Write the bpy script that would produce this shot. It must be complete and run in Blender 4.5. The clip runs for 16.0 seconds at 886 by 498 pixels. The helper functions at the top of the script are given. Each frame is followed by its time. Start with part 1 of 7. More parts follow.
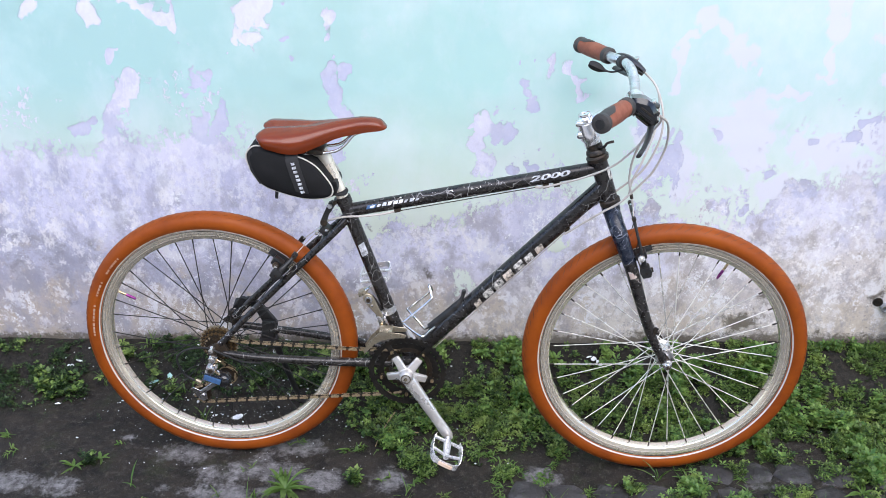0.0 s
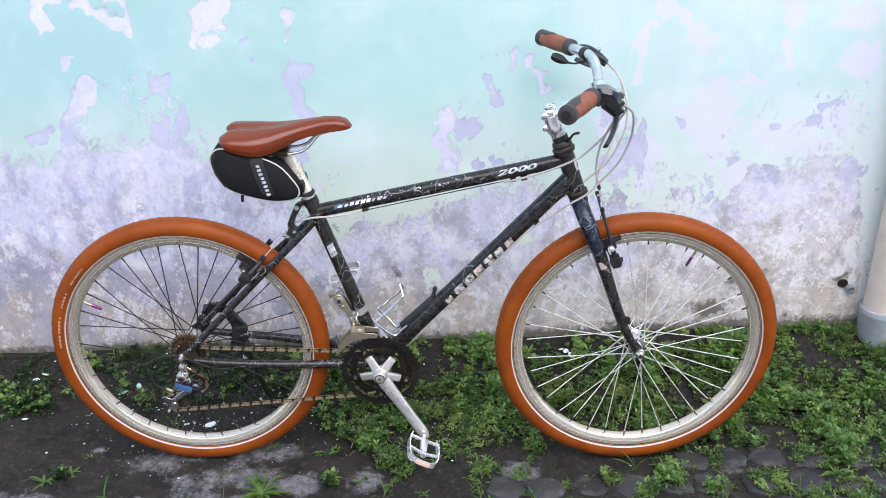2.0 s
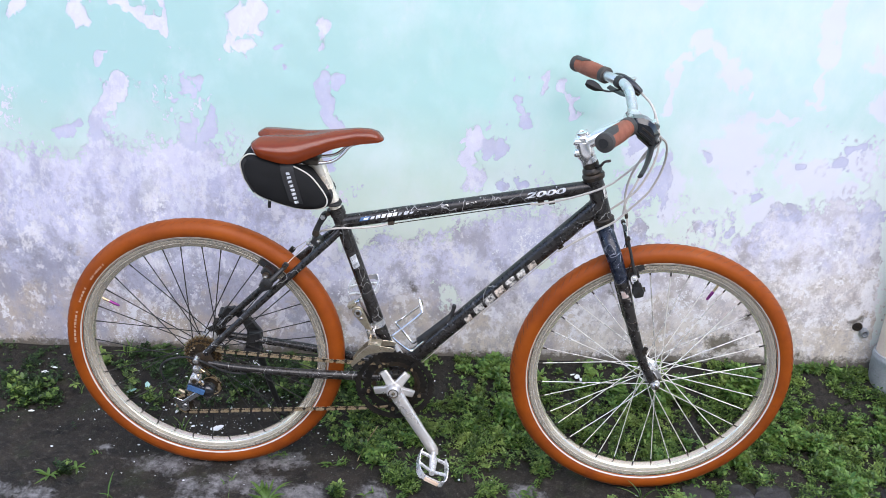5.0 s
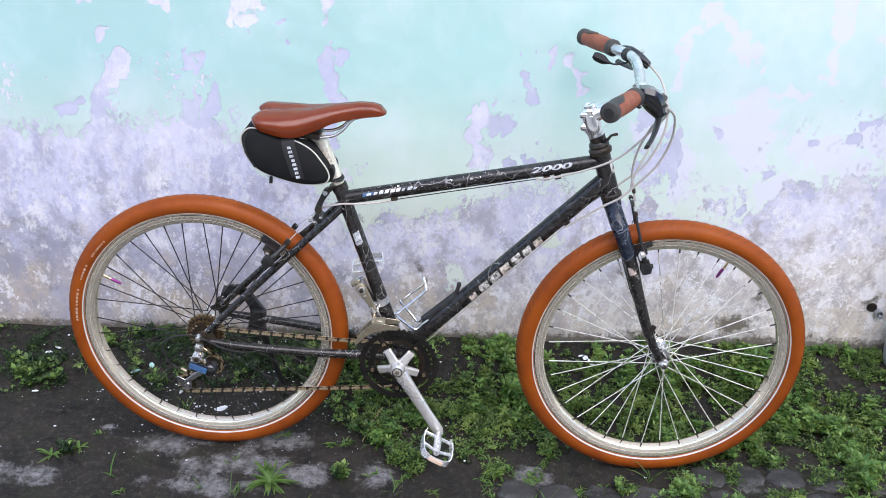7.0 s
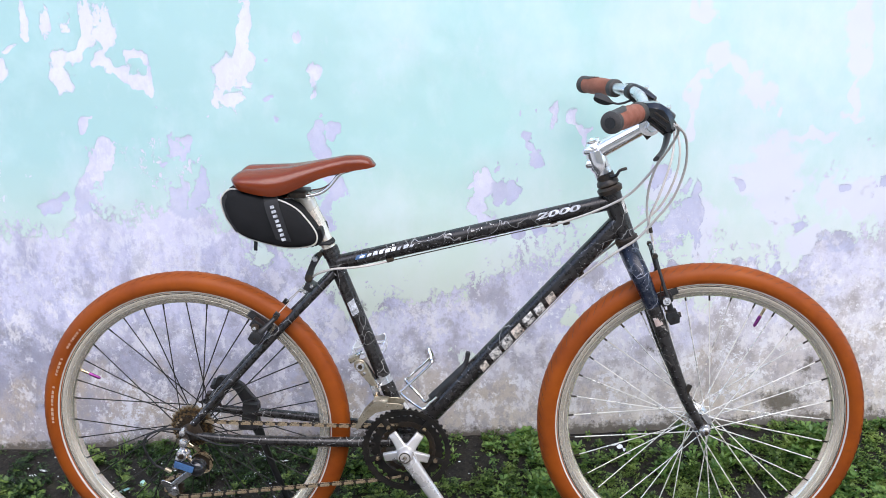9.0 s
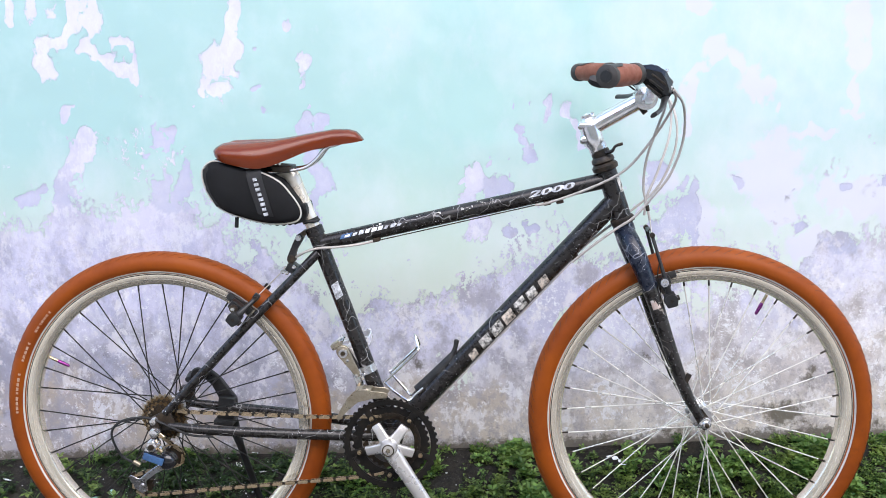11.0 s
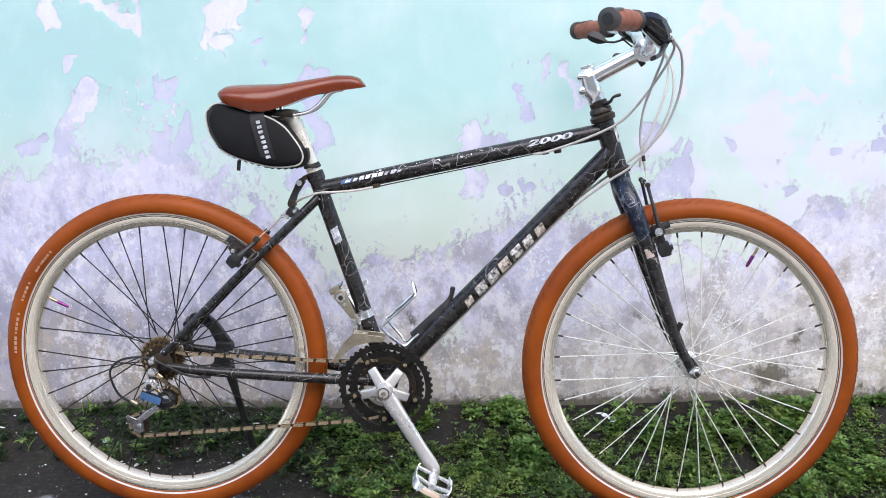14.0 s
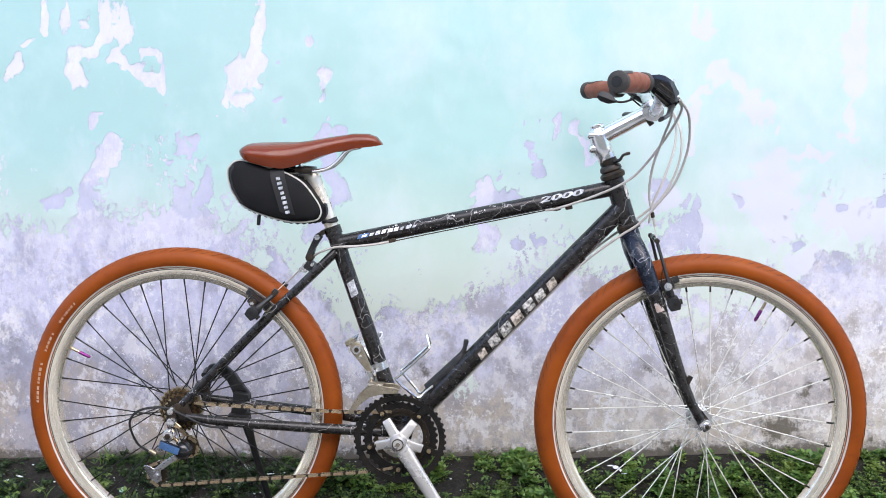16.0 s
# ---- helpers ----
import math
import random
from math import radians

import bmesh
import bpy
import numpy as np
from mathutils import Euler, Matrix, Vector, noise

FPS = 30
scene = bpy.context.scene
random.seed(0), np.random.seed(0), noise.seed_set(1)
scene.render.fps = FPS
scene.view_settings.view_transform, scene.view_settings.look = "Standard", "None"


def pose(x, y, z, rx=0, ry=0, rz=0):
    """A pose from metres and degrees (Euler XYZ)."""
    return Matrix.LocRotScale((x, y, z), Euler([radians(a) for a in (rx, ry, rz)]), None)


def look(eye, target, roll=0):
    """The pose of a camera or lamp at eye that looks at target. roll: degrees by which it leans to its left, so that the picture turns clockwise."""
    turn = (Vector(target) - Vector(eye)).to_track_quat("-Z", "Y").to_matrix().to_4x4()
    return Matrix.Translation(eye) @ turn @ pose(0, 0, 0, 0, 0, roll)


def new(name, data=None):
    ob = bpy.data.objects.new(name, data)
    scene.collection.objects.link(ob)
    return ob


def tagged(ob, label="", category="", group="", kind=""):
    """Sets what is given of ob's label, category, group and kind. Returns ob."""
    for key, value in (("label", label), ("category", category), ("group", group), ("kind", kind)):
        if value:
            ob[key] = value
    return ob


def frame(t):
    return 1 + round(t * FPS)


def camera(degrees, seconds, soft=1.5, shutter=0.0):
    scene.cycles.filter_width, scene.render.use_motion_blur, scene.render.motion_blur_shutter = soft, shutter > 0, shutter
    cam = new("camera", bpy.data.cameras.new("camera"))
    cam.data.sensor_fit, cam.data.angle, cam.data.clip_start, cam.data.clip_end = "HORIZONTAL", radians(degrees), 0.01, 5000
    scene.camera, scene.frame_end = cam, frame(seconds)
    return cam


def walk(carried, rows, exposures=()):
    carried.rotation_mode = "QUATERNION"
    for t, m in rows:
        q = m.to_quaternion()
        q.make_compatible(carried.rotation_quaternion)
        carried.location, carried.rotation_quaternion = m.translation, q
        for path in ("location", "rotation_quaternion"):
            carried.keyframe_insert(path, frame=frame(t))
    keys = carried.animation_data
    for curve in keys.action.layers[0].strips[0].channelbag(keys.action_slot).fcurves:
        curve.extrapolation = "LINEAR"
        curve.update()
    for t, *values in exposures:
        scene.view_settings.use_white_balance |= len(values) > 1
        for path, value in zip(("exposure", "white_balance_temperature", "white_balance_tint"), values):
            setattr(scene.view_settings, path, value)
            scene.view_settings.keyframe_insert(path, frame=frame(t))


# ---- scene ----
cam = camera(48.4, 16.0, soft=0.6)
PATH = [
    (0, (0.148, -2.027, 1.63), (0.032, -0.272, 0.679), -0.3),
    (0.5, (0.14, -2.028, 1.629), (0.031, -0.27, 0.682), -0.5),
    (1, (0.139, -2.029, 1.627), (0.043, -0.267, 0.686), -1.2),
    (1.5, (0.135, -2.025, 1.626), (0.062, -0.262, 0.684), -1.4),
    (2, (0.133, -2.021, 1.622), (0.092, -0.264, 0.668), -1.3),
    (2.5, (0.122, -2.02, 1.624), (0.104, -0.263, 0.668), -1.1),
    (3, (0.106, -2.02, 1.625), (0.109, -0.254, 0.687), -0.2),
    (3.5, (0.099, -2.018, 1.628), (0.099, -0.248, 0.697), -0.1),
    (4, (0.087, -2.021, 1.627), (0.068, -0.249, 0.7), 0.4),
    (6.3, (0.071, -2.018, 1.619), (0.039, -0.245, 0.692), 4.7),
    (6.5, (0.076, -2.018, 1.607), (0.032, -0.248, 0.677), 4.4),
    (7, (0.099, -2.004, 1.58), (0.034, -0.241, 0.639), 2.0),
    (7.5, (0.124, -1.975, 1.513), (0.026, -0.195, 0.607), -0.0),
    (8, (0.137, -1.955, 1.456), (0.018, -0.117, 0.676), -1.0),
    (8.2, (0.149, -1.949, 1.424), (0.032, -0.094, 0.687), -1.7),
    (10.3, (0.169, -1.892, 1.112), (0.015, 0.036, 0.602), -2.4),
    (10.5, (0.164, -1.891, 1.099), (0.012, 0.039, 0.597), -1.8),
    (11, (0.164, -1.902, 1.072), (0.037, 0.043, 0.625), -1.4),
    (11.5, (0.148, -1.919, 1.038), (0.027, 0.033, 0.623), -0.5),
    (12, (0.142, -1.925, 1.013), (0.026, 0.025, 0.583), -0.3),
    (12.5, (0.144, -1.936, 0.995), (0.033, 0.011, 0.549), -0.3),
    (13, (0.147, -1.949, 0.985), (0.039, -0.006, 0.526), -0.3),
    (13.5, (0.142, -1.956, 0.982), (0.046, -0.008, 0.537), -0.1),
    (14, (0.142, -1.956, 0.977), (0.044, -0.008, 0.533), 0.0),
    (14.5, (0.142, -1.965, 0.977), (0.048, -0.014, 0.548), 0.3),
    (15, (0.14, -1.978, 0.982), (0.047, -0.02, 0.581), 0.4),
    (15.5, (0.138, -1.992, 0.989), (0.034, -0.029, 0.621), 0.2),
    (16, (0.137, -2.0, 0.992), (0.017, -0.033, 0.649), 0.1),
]
walk(cam, [(t, look(eye, target, roll)) for t, eye, target, roll in PATH], [(0, 1.21, 6400, 13), (8, 1.21, 6400, 13), (11, 1.25, 6530, 13), (16, 1.25, 6530, 13)])

# ---- daylight: bright overcast sky, open shade in front of the wall ----
world = bpy.data.worlds.new("sky")
scene.world = world
world.use_nodes = True
wn, wl = world.node_tree.nodes, world.node_tree.links
sky = wn.new("ShaderNodeTexSky")
sky.sky_type, sky.sun_disc = "NISHITA", False
sky.sun_elevation, sky.sun_rotation = radians(52), radians(200)
sky.air_density, sky.dust_density, sky.ozone_density = 1.0, 0.8, 2.0
wl.new(sky.outputs[0], wn["Background"].inputs[0])
wn["Background"].inputs[1].default_value = 0.15
sun = new("sun", bpy.data.lights.new("sun", "SUN"))
sun.data.energy, sun.data.angle, sun.data.color = 1.5, radians(60), (1.0, 0.93, 0.84)
sun.matrix_world = look((2.0, -3.2, 4.6), (0, 0, 0))


# ---- materials ----
def nodes_of(name):
    m = bpy.data.materials.new(name)
    m.use_nodes = True
    return m, m.node_tree.nodes, m.node_tree.links, m.node_tree.nodes["Principled BSDF"]


def mixed(ns, ls, fac, a, b):
    """Mixes two colours; each of fac, a, b is a socket or a value."""
    n = ns.new("ShaderNodeMix")
    n.data_type = "RGBA"
    for k, v in ((0, fac), (6, a), (7, b)):
        if hasattr(v, "links"):
            ls.new(v, n.inputs[k])
        elif k == 0:
            n.inputs[k].default_value = v
        else:
            n.inputs[k].default_value = (*v[:3], 1)
    return n.outputs[2]


def ramped(ns, ls, v, lo, hi, a=0.0, b=1.0):
    n = ns.new("ShaderNodeMapRange")
    ls.new(v, n.inputs[0])
    n.inputs[1].default_value, n.inputs[2].default_value = lo, hi
    n.inputs[3].default_value, n.inputs[4].default_value = a, b
    return n.outputs[0]


def maths(ns, ls, op, a, b=0.0):
    n = ns.new("ShaderNodeMath")
    n.operation = op
    for k, v in ((0, a), (1, b)):
        if hasattr(v, "links"):
            ls.new(v, n.inputs[k])
        else:
            n.inputs[k].default_value = v
    return n.outputs[0]


def noised(ns, ls, vec, scale, detail=4.0, rough=0.6, colour=False):
    n = ns.new("ShaderNodeTexNoise")
    ls.new(vec, n.inputs["Vector"])
    n.inputs["Scale"].default_value, n.inputs["Detail"].default_value, n.inputs["Roughness"].default_value = scale, detail, rough
    return n.outputs["Color" if colour else "Fac"]


def bumped(ns, ls, p, height, strength=0.3, distance=0.002):
    n = ns.new("ShaderNodeBump")
    n.inputs["Strength"].default_value, n.inputs["Distance"].default_value = strength, distance
    ls.new(height, n.inputs["Height"])
    ls.new(n.outputs[0], p.inputs["Normal"])


def coords(ns, kind="Object"):
    return ns.new("ShaderNodeTexCoord").outputs[kind]


def worn(name, base, dirt, rough=0.5, metal=0.0, fine=300.0, coarse=30.0, amount=0.5, bump=0.15, spread=0.15, coat=0.0):
    """A surface with stains at a coarse and a fine scale, uneven gloss and a fine relief."""
    m, ns, ls, p = nodes_of(name)
    v = coords(ns)
    big, small = noised(ns, ls, v, coarse), noised(ns, ls, v, fine, 3)
    mask = ramped(ns, ls, maths(ns, ls, "ADD", maths(ns, ls, "MULTIPLY", big, 0.65), maths(ns, ls, "MULTIPLY", small, 0.35)), 0.42, 0.68, 0, amount)
    ls.new(mixed(ns, ls, mask, base, dirt), p.inputs["Base Color"])
    ls.new(ramped(ns, ls, big, 0.3, 0.7, max(rough - spread, 0.03), min(rough + spread, 1)), p.inputs["Roughness"])
    p.inputs["Metallic"].default_value = metal
    p.inputs["Coat Weight"].default_value = coat
    bumped(ns, ls, p, small, bump, 0.0006)
    return m


def scratched_paint(name, base, scratch, spots=(0.75, 0.75, 0.8), lot=0.0):
    """Satin paint with thin wandering scratches and small chips."""
    m, ns, ls, p = nodes_of(name)
    v = coords(ns)
    bend = ns.new("ShaderNodeVectorMath")
    bend.operation = "MULTIPLY_ADD"
    ls.new(noised(ns, ls, v, 22, 2, 0.5, True), bend.inputs[0])
    bend.inputs[1].default_value = (0.07, 0.07, 0.07)
    ls.new(v, bend.inputs[2])
    cell = ns.new("ShaderNodeTexVoronoi")
    cell.feature = "DISTANCE_TO_EDGE"
    cell.inputs["Scale"].default_value = 16
    ls.new(bend.outputs[0], cell.inputs["Vector"])
    line = ramped(ns, ls, cell.outputs["Distance"], 0.006, 0.014, 1, 0)
    gate = ramped(ns, ls, noised(ns, ls, v, 9, 2), 0.47, 0.55)
    line = maths(ns, ls, "MULTIPLY", line, gate)
    dots = ns.new("ShaderNodeTexVoronoi")
    dots.inputs["Scale"].default_value = 190
    ls.new(v, dots.inputs["Vector"])
    chip = ramped(ns, ls, maths(ns, ls, "ADD", dots.outputs["Distance"], ramped(ns, ls, noised(ns, ls, v, 420, 3), 0.3, 0.7, -0.12, 0.16)), 0.12, 0.16, 1, 0)
    chip = maths(ns, ls, "MULTIPLY", chip, ramped(ns, ls, noised(ns, ls, v, 15, 5), 0.56 - lot, 0.62 - lot))
    dull = noised(ns, ls, v, 60, 4)
    c = mixed(ns, ls, ramped(ns, ls, dull, 0.45, 0.75, 0, 0.5), base, tuple(2.2 * k + 0.01 for k in base))
    c = mixed(ns, ls, maths(ns, ls, "MULTIPLY", line, 0.6), c, scratch)
    c = mixed(ns, ls, chip, c, spots)
    ls.new(c, p.inputs["Base Color"])
    ls.new(ramped(ns, ls, dull, 0.3, 0.7, 0.20, 0.36), p.inputs["Roughness"])
    bumped(ns, ls, p, noised(ns, ls, v, 500, 2), 0.06, 0.0004)
    return m


M_FRAME = scratched_paint("scratched_black_paint", (0.016, 0.014, 0.013), (0.42, 0.41, 0.40), lot=0.03)
M_CHIPPED = scratched_paint("chipped_black_fork_paint", (0.016, 0.014, 0.013), (0.42, 0.38, 0.34), lot=0.10)
M_BLUEBLACK = scratched_paint("scratched_blue_black_paint", (0.009, 0.013, 0.025), (0.45, 0.47, 0.55), lot=0.09)
M_BLACK = worn("black_plastic", (0.012, 0.012, 0.013), (0.05, 0.048, 0.045), 0.42, 0, 400, 40)
M_STEELBLACK = worn("black_steel", (0.02, 0.019, 0.018), (0.11, 0.075, 0.045), 0.4, 0.5, 300, 40, 0.7)
M_ALLOY = worn("brushed_alloy", (0.78, 0.78, 0.80), (0.42, 0.40, 0.37), 0.27, 1.0, 500, 30, 0.55, 0.08)
M_CHROME = worn("chrome", (0.90, 0.90, 0.92), (0.6, 0.54, 0.45), 0.16, 0.9, 300, 40, 0.45, 0.06, 0.08)
M_CRANK = worn("satin_crank_alloy", (0.84, 0.81, 0.78), (0.60, 0.54, 0.47), 0.33, 0.7, 500, 25, 0.5, 0.1)
M_RIM = worn("rim_alloy", (0.96, 0.88, 0.74), (0.87, 0.77, 0.60), 0.22, 0.76, 120, 14, 0.3, 0.02, 0.04)
M_POST = worn("tarnished_seat_post", (0.92, 0.86, 0.76), (0.60, 0.48, 0.32), 0.25, 0.5, 300, 40, 0.6, 0.08)
M_RUST = worn("rusty_chain_steel", (0.22, 0.145, 0.07), (0.06, 0.035, 0.018), 0.45, 0.7, 500, 90, 0.9, 0.2)
M_GREASE = worn("greasy_sprocket_steel", (0.036, 0.029, 0.022), (0.11, 0.072, 0.036), 0.5, 0.6, 400, 70, 0.8, 0.3)
M_RING = worn("black_chainring_steel", (0.011, 0.0105, 0.010), (0.035, 0.028, 0.02), 0.48, 0.1, 400, 50, 0.6, 0.1)
M_RING.node_tree.nodes["Principled BSDF"].inputs["Specular IOR Level"].default_value = 0.22
M_LINK = worn("bright_worn_chain_plate", (0.58, 0.46, 0.30), (0.16, 0.10, 0.05), 0.32, 0.6, 500, 120, 0.7, 0.15)
M_INNERLINK = worn("dark_oily_chain_plate", (0.014, 0.011, 0.008), (0.05, 0.032, 0.017), 0.5, 0.2, 500, 120, 0.8, 0.15)
M_FDCAGE = worn("tarnished_cage_steel", (0.44, 0.385, 0.29), (0.25, 0.20, 0.13), 0.35, 0.75, 300, 50, 0.8, 0.1)
M_PEDAL = worn("bright_cast_alloy", (0.88, 0.88, 0.90), (0.62, 0.60, 0.57), 0.26, 0.55, 400, 40, 0.6, 0.08)
M_POD = worn("glossy_black_plastic", (0.010, 0.010, 0.012), (0.03, 0.03, 0.033), 0.16, 0, 300, 30, 0.6, 0.05, 0.06, 0.6)
M_BRASS = worn("worn_gold_steel", (0.72, 0.56, 0.36), (0.35, 0.24, 0.12), 0.28, 1.0, 300, 50, 0.7)
M_HOUSING = worn("grey_cable_housing", (0.55, 0.51, 0.47), (0.3, 0.27, 0.24), 0.3, 0, 300, 40, 0.6)
M_SPOKE = worn("steel_spoke", (0.95, 0.93, 0.88), (0.80, 0.75, 0.66), 0.3, 0.6, 90, 20, 0.4, 0.05)
M_DARKSPOKE = worn("black_spoke", (0.025, 0.025, 0.026), (0.10, 0.09, 0.08), 0.38, 0.6, 300, 40, 0.6, 0.05)
M_GRIP = worn("brown_rubber_grip", (0.275, 0.082, 0.042), (0.15, 0.05, 0.03), 0.55, 0, 700, 50, 0.6, 0.5)
M_GREY = worn("dark_grey_rubber", (0.035, 0.032, 0.03), (0.09, 0.08, 0.07), 0.6, 0, 500, 50, 0.6, 0.3)
M_LEATHER = worn("brown_saddle_leather", (0.180, 0.029, 0.0050), (0.095, 0.016, 0.004), 0.23, 0, 1300, 14, 0.7, 0.2, 0.06, 0.0)
M_LEATHER.node_tree.nodes["Principled BSDF"].inputs["Specular IOR Level"].default_value = 0.5
M_CLOTH = worn("black_bag_cloth", (0.009, 0.009, 0.0095), (0.024, 0.024, 0.025), 0.8, 0, 1400, 30, 0.7, 0.6)
M_CLOTH.node_tree.nodes["Principled BSDF"].inputs["Specular IOR Level"].default_value = 0.2
M_WEB = worn("black_webbing", (0.013, 0.013, 0.014), (0.032, 0.032, 0.032), 0.7, 0, 1800, 60, 0.7, 0.8)
M_PIPING = worn("pale_reflective_piping", (0.62, 0.60, 0.54), (0.4, 0.38, 0.33), 0.5, 0, 900, 50, 0.5)
M_DECAL = worn("flaking_white_decal", (0.80, 0.77, 0.72), (0.015, 0.015, 0.015), 0.5, 0, 210, 120, 1.35, 0.3)
M_SCUFFED = worn("scuffed_white_print", (0.72, 0.74, 0.78), (0.012, 0.012, 0.014), 0.5, 0, 330, 95, 1.0, 0.2)
M_TYREPRINT = worn("faint_tyre_print", (0.52, 0.36, 0.25), (0.34, 0.11, 0.03), 0.6, 0, 500, 60, 0.9)
M_DECALPINK = worn("faded_pinkish_decal", (0.78, 0.68, 0.58), (0.04, 0.036, 0.032), 0.5, 0, 190, 110, 1.3, 0.3)
M_BADGE = worn("worn_badge_enamel", (0.55, 0.40, 0.34), (0.72, 0.70, 0.68), 0.4, 0.2, 260, 120, 0.8, 0.2)
M_WHITEPRINT = worn("white_print", (0.80, 0.80, 0.80), (0.6, 0.6, 0.6), 0.6, 0, 500, 60, 0.4)
M_BLUEPRINT = worn("light_blue_print", (0.07, 0.17, 0.36), (0.02, 0.045, 0.11), 0.5, 0, 300, 60, 0.8)
M_PURPLE = worn("purple_anodised_cap", (0.27, 0.05, 0.24), (0.13, 0.03, 0.11), 0.3, 0.8, 400, 60, 0.5)
M_ORANGE = worn("faded_orange_reflector", (0.85, 0.62, 0.45), (0.8, 0.72, 0.62), 0.4, 0, 300, 60, 0.6)
M_PVC = worn("cream_plastic_pipe", (0.76, 0.66, 0.57), (0.54, 0.43, 0.33), 0.45, 0, 200, 9, 0.6, 0.1)
M_PVCGREY = worn("grey_plastic_fitting", (0.36, 0.39, 0.42), (0.17, 0.155, 0.135), 0.4, 0, 200, 14, 0.7, 0.1)
M_CHIP = worn("pale_paint_flake", (0.80, 0.82, 0.86), (0.55, 0.60, 0.62), 0.6, 0, 200, 40, 0.6, 0.2)
M_MINTCHIP = worn("mint_paint_flake", (0.42, 0.72, 0.66), (0.6, 0.7, 0.68), 0.6, 0, 200, 40, 0.6, 0.2)
M_TWIG = worn("dry_straw", (0.36, 0.27, 0.15), (0.2, 0.14, 0.08), 0.8, 0, 300, 40, 0.6, 0.3)


def tyre_material():
    m, ns, ls, p = nodes_of("brown_tyre_rubber")
    v = coords(ns)
    big, small = noised(ns, ls, v, 14, 4), noised(ns, ls, v, 420, 3)
    c = mixed(ns, ls, ramped(ns, ls, big, 0.35, 0.7), (0.30, 0.067, 0.006), (0.215, 0.044, 0.005))
    c = mixed(ns, ls, ramped(ns, ls, noised(ns, ls, v, 60, 5), 0.6, 0.8, 0, 0.5), c, (0.12, 0.035, 0.012))
    ls.new(c, p.inputs["Base Color"])
    ls.new(ramped(ns, ls, big, 0.3, 0.7, 0.42, 0.58), p.inputs["Roughness"])
    p.inputs["Specular IOR Level"].default_value = 0.22
    bumped(ns, ls, p, small, 0.3, 0.0008)
    return m


M_TYRE = tyre_material()
M_GROOVE = worn("dark_tread_groove", (0.150, 0.036, 0.006), (0.10, 0.025, 0.006), 0.7, 0, 300, 30, 0.7, 0.2)


def leaf_material(name, low, high, tip):
    m, ns, ls, p = nodes_of(name)
    geo = ns.new("ShaderNodeNewGeometry")
    v = coords(ns)
    c = mixed(ns, ls, ramped(ns, ls, geo.outputs["Random Per Island"], 0.15, 1.0), low, high)
    c = mixed(ns, ls, ramped(ns, ls, noised(ns, ls, v, 16, 4), 0.52, 0.68, 0, 0.7), c, tip)
    c = mixed(ns, ls, ramped(ns, ls, noised(ns, ls, v, 24, 3), 0.48, 0.64, 0, 0.6), c, tuple(0.6 * k for k in low))
    c = mixed(ns, ls, ramped(ns, ls, noised(ns, ls, v, 350, 2), 0.55, 0.8, 0, 0.35), c, tuple(0.5 * k for k in low))
    ls.new(c, p.inputs["Base Color"])
    p.inputs["Roughness"].default_value = 0.45
    thin = ns.new("ShaderNodeBsdfTranslucent")
    ls.new(c, thin.inputs["Color"])
    both = ns.new("ShaderNodeMixShader")
    both.inputs[0].default_value = 0.38
    ls.new(p.outputs[0], both.inputs[1])
    ls.new(thin.outputs[0], both.inputs[2])
    ls.new(both.outputs[0], ns["Material Output"].inputs["Surface"])
    return m


M_LEAF = leaf_material("small_weed_leaf", (0.032, 0.078, 0.018), (0.255, 0.395, 0.088), (0.43, 0.55, 0.145))
# darker leaf colours for weeds west of about x -0.2
M_LEAFDARK = leaf_material("dark_weed_leaf", (0.009, 0.027, 0.009), (0.072, 0.142, 0.038), (0.14, 0.23, 0.06))
M_BRIGHT = leaf_material("young_weed_leaf", (0.07, 0.17, 0.04), (0.24, 0.40, 0.09), (0.35, 0.50, 0.13))
M_BLADE = leaf_material("grass_blade", (0.07, 0.16, 0.03), (0.17, 0.27, 0.06), (0.22, 0.28, 0.08))
M_MOSS = leaf_material("dark_moss", (0.012, 0.028, 0.006), (0.035, 0.065, 0.014), (0.05, 0.07, 0.02))


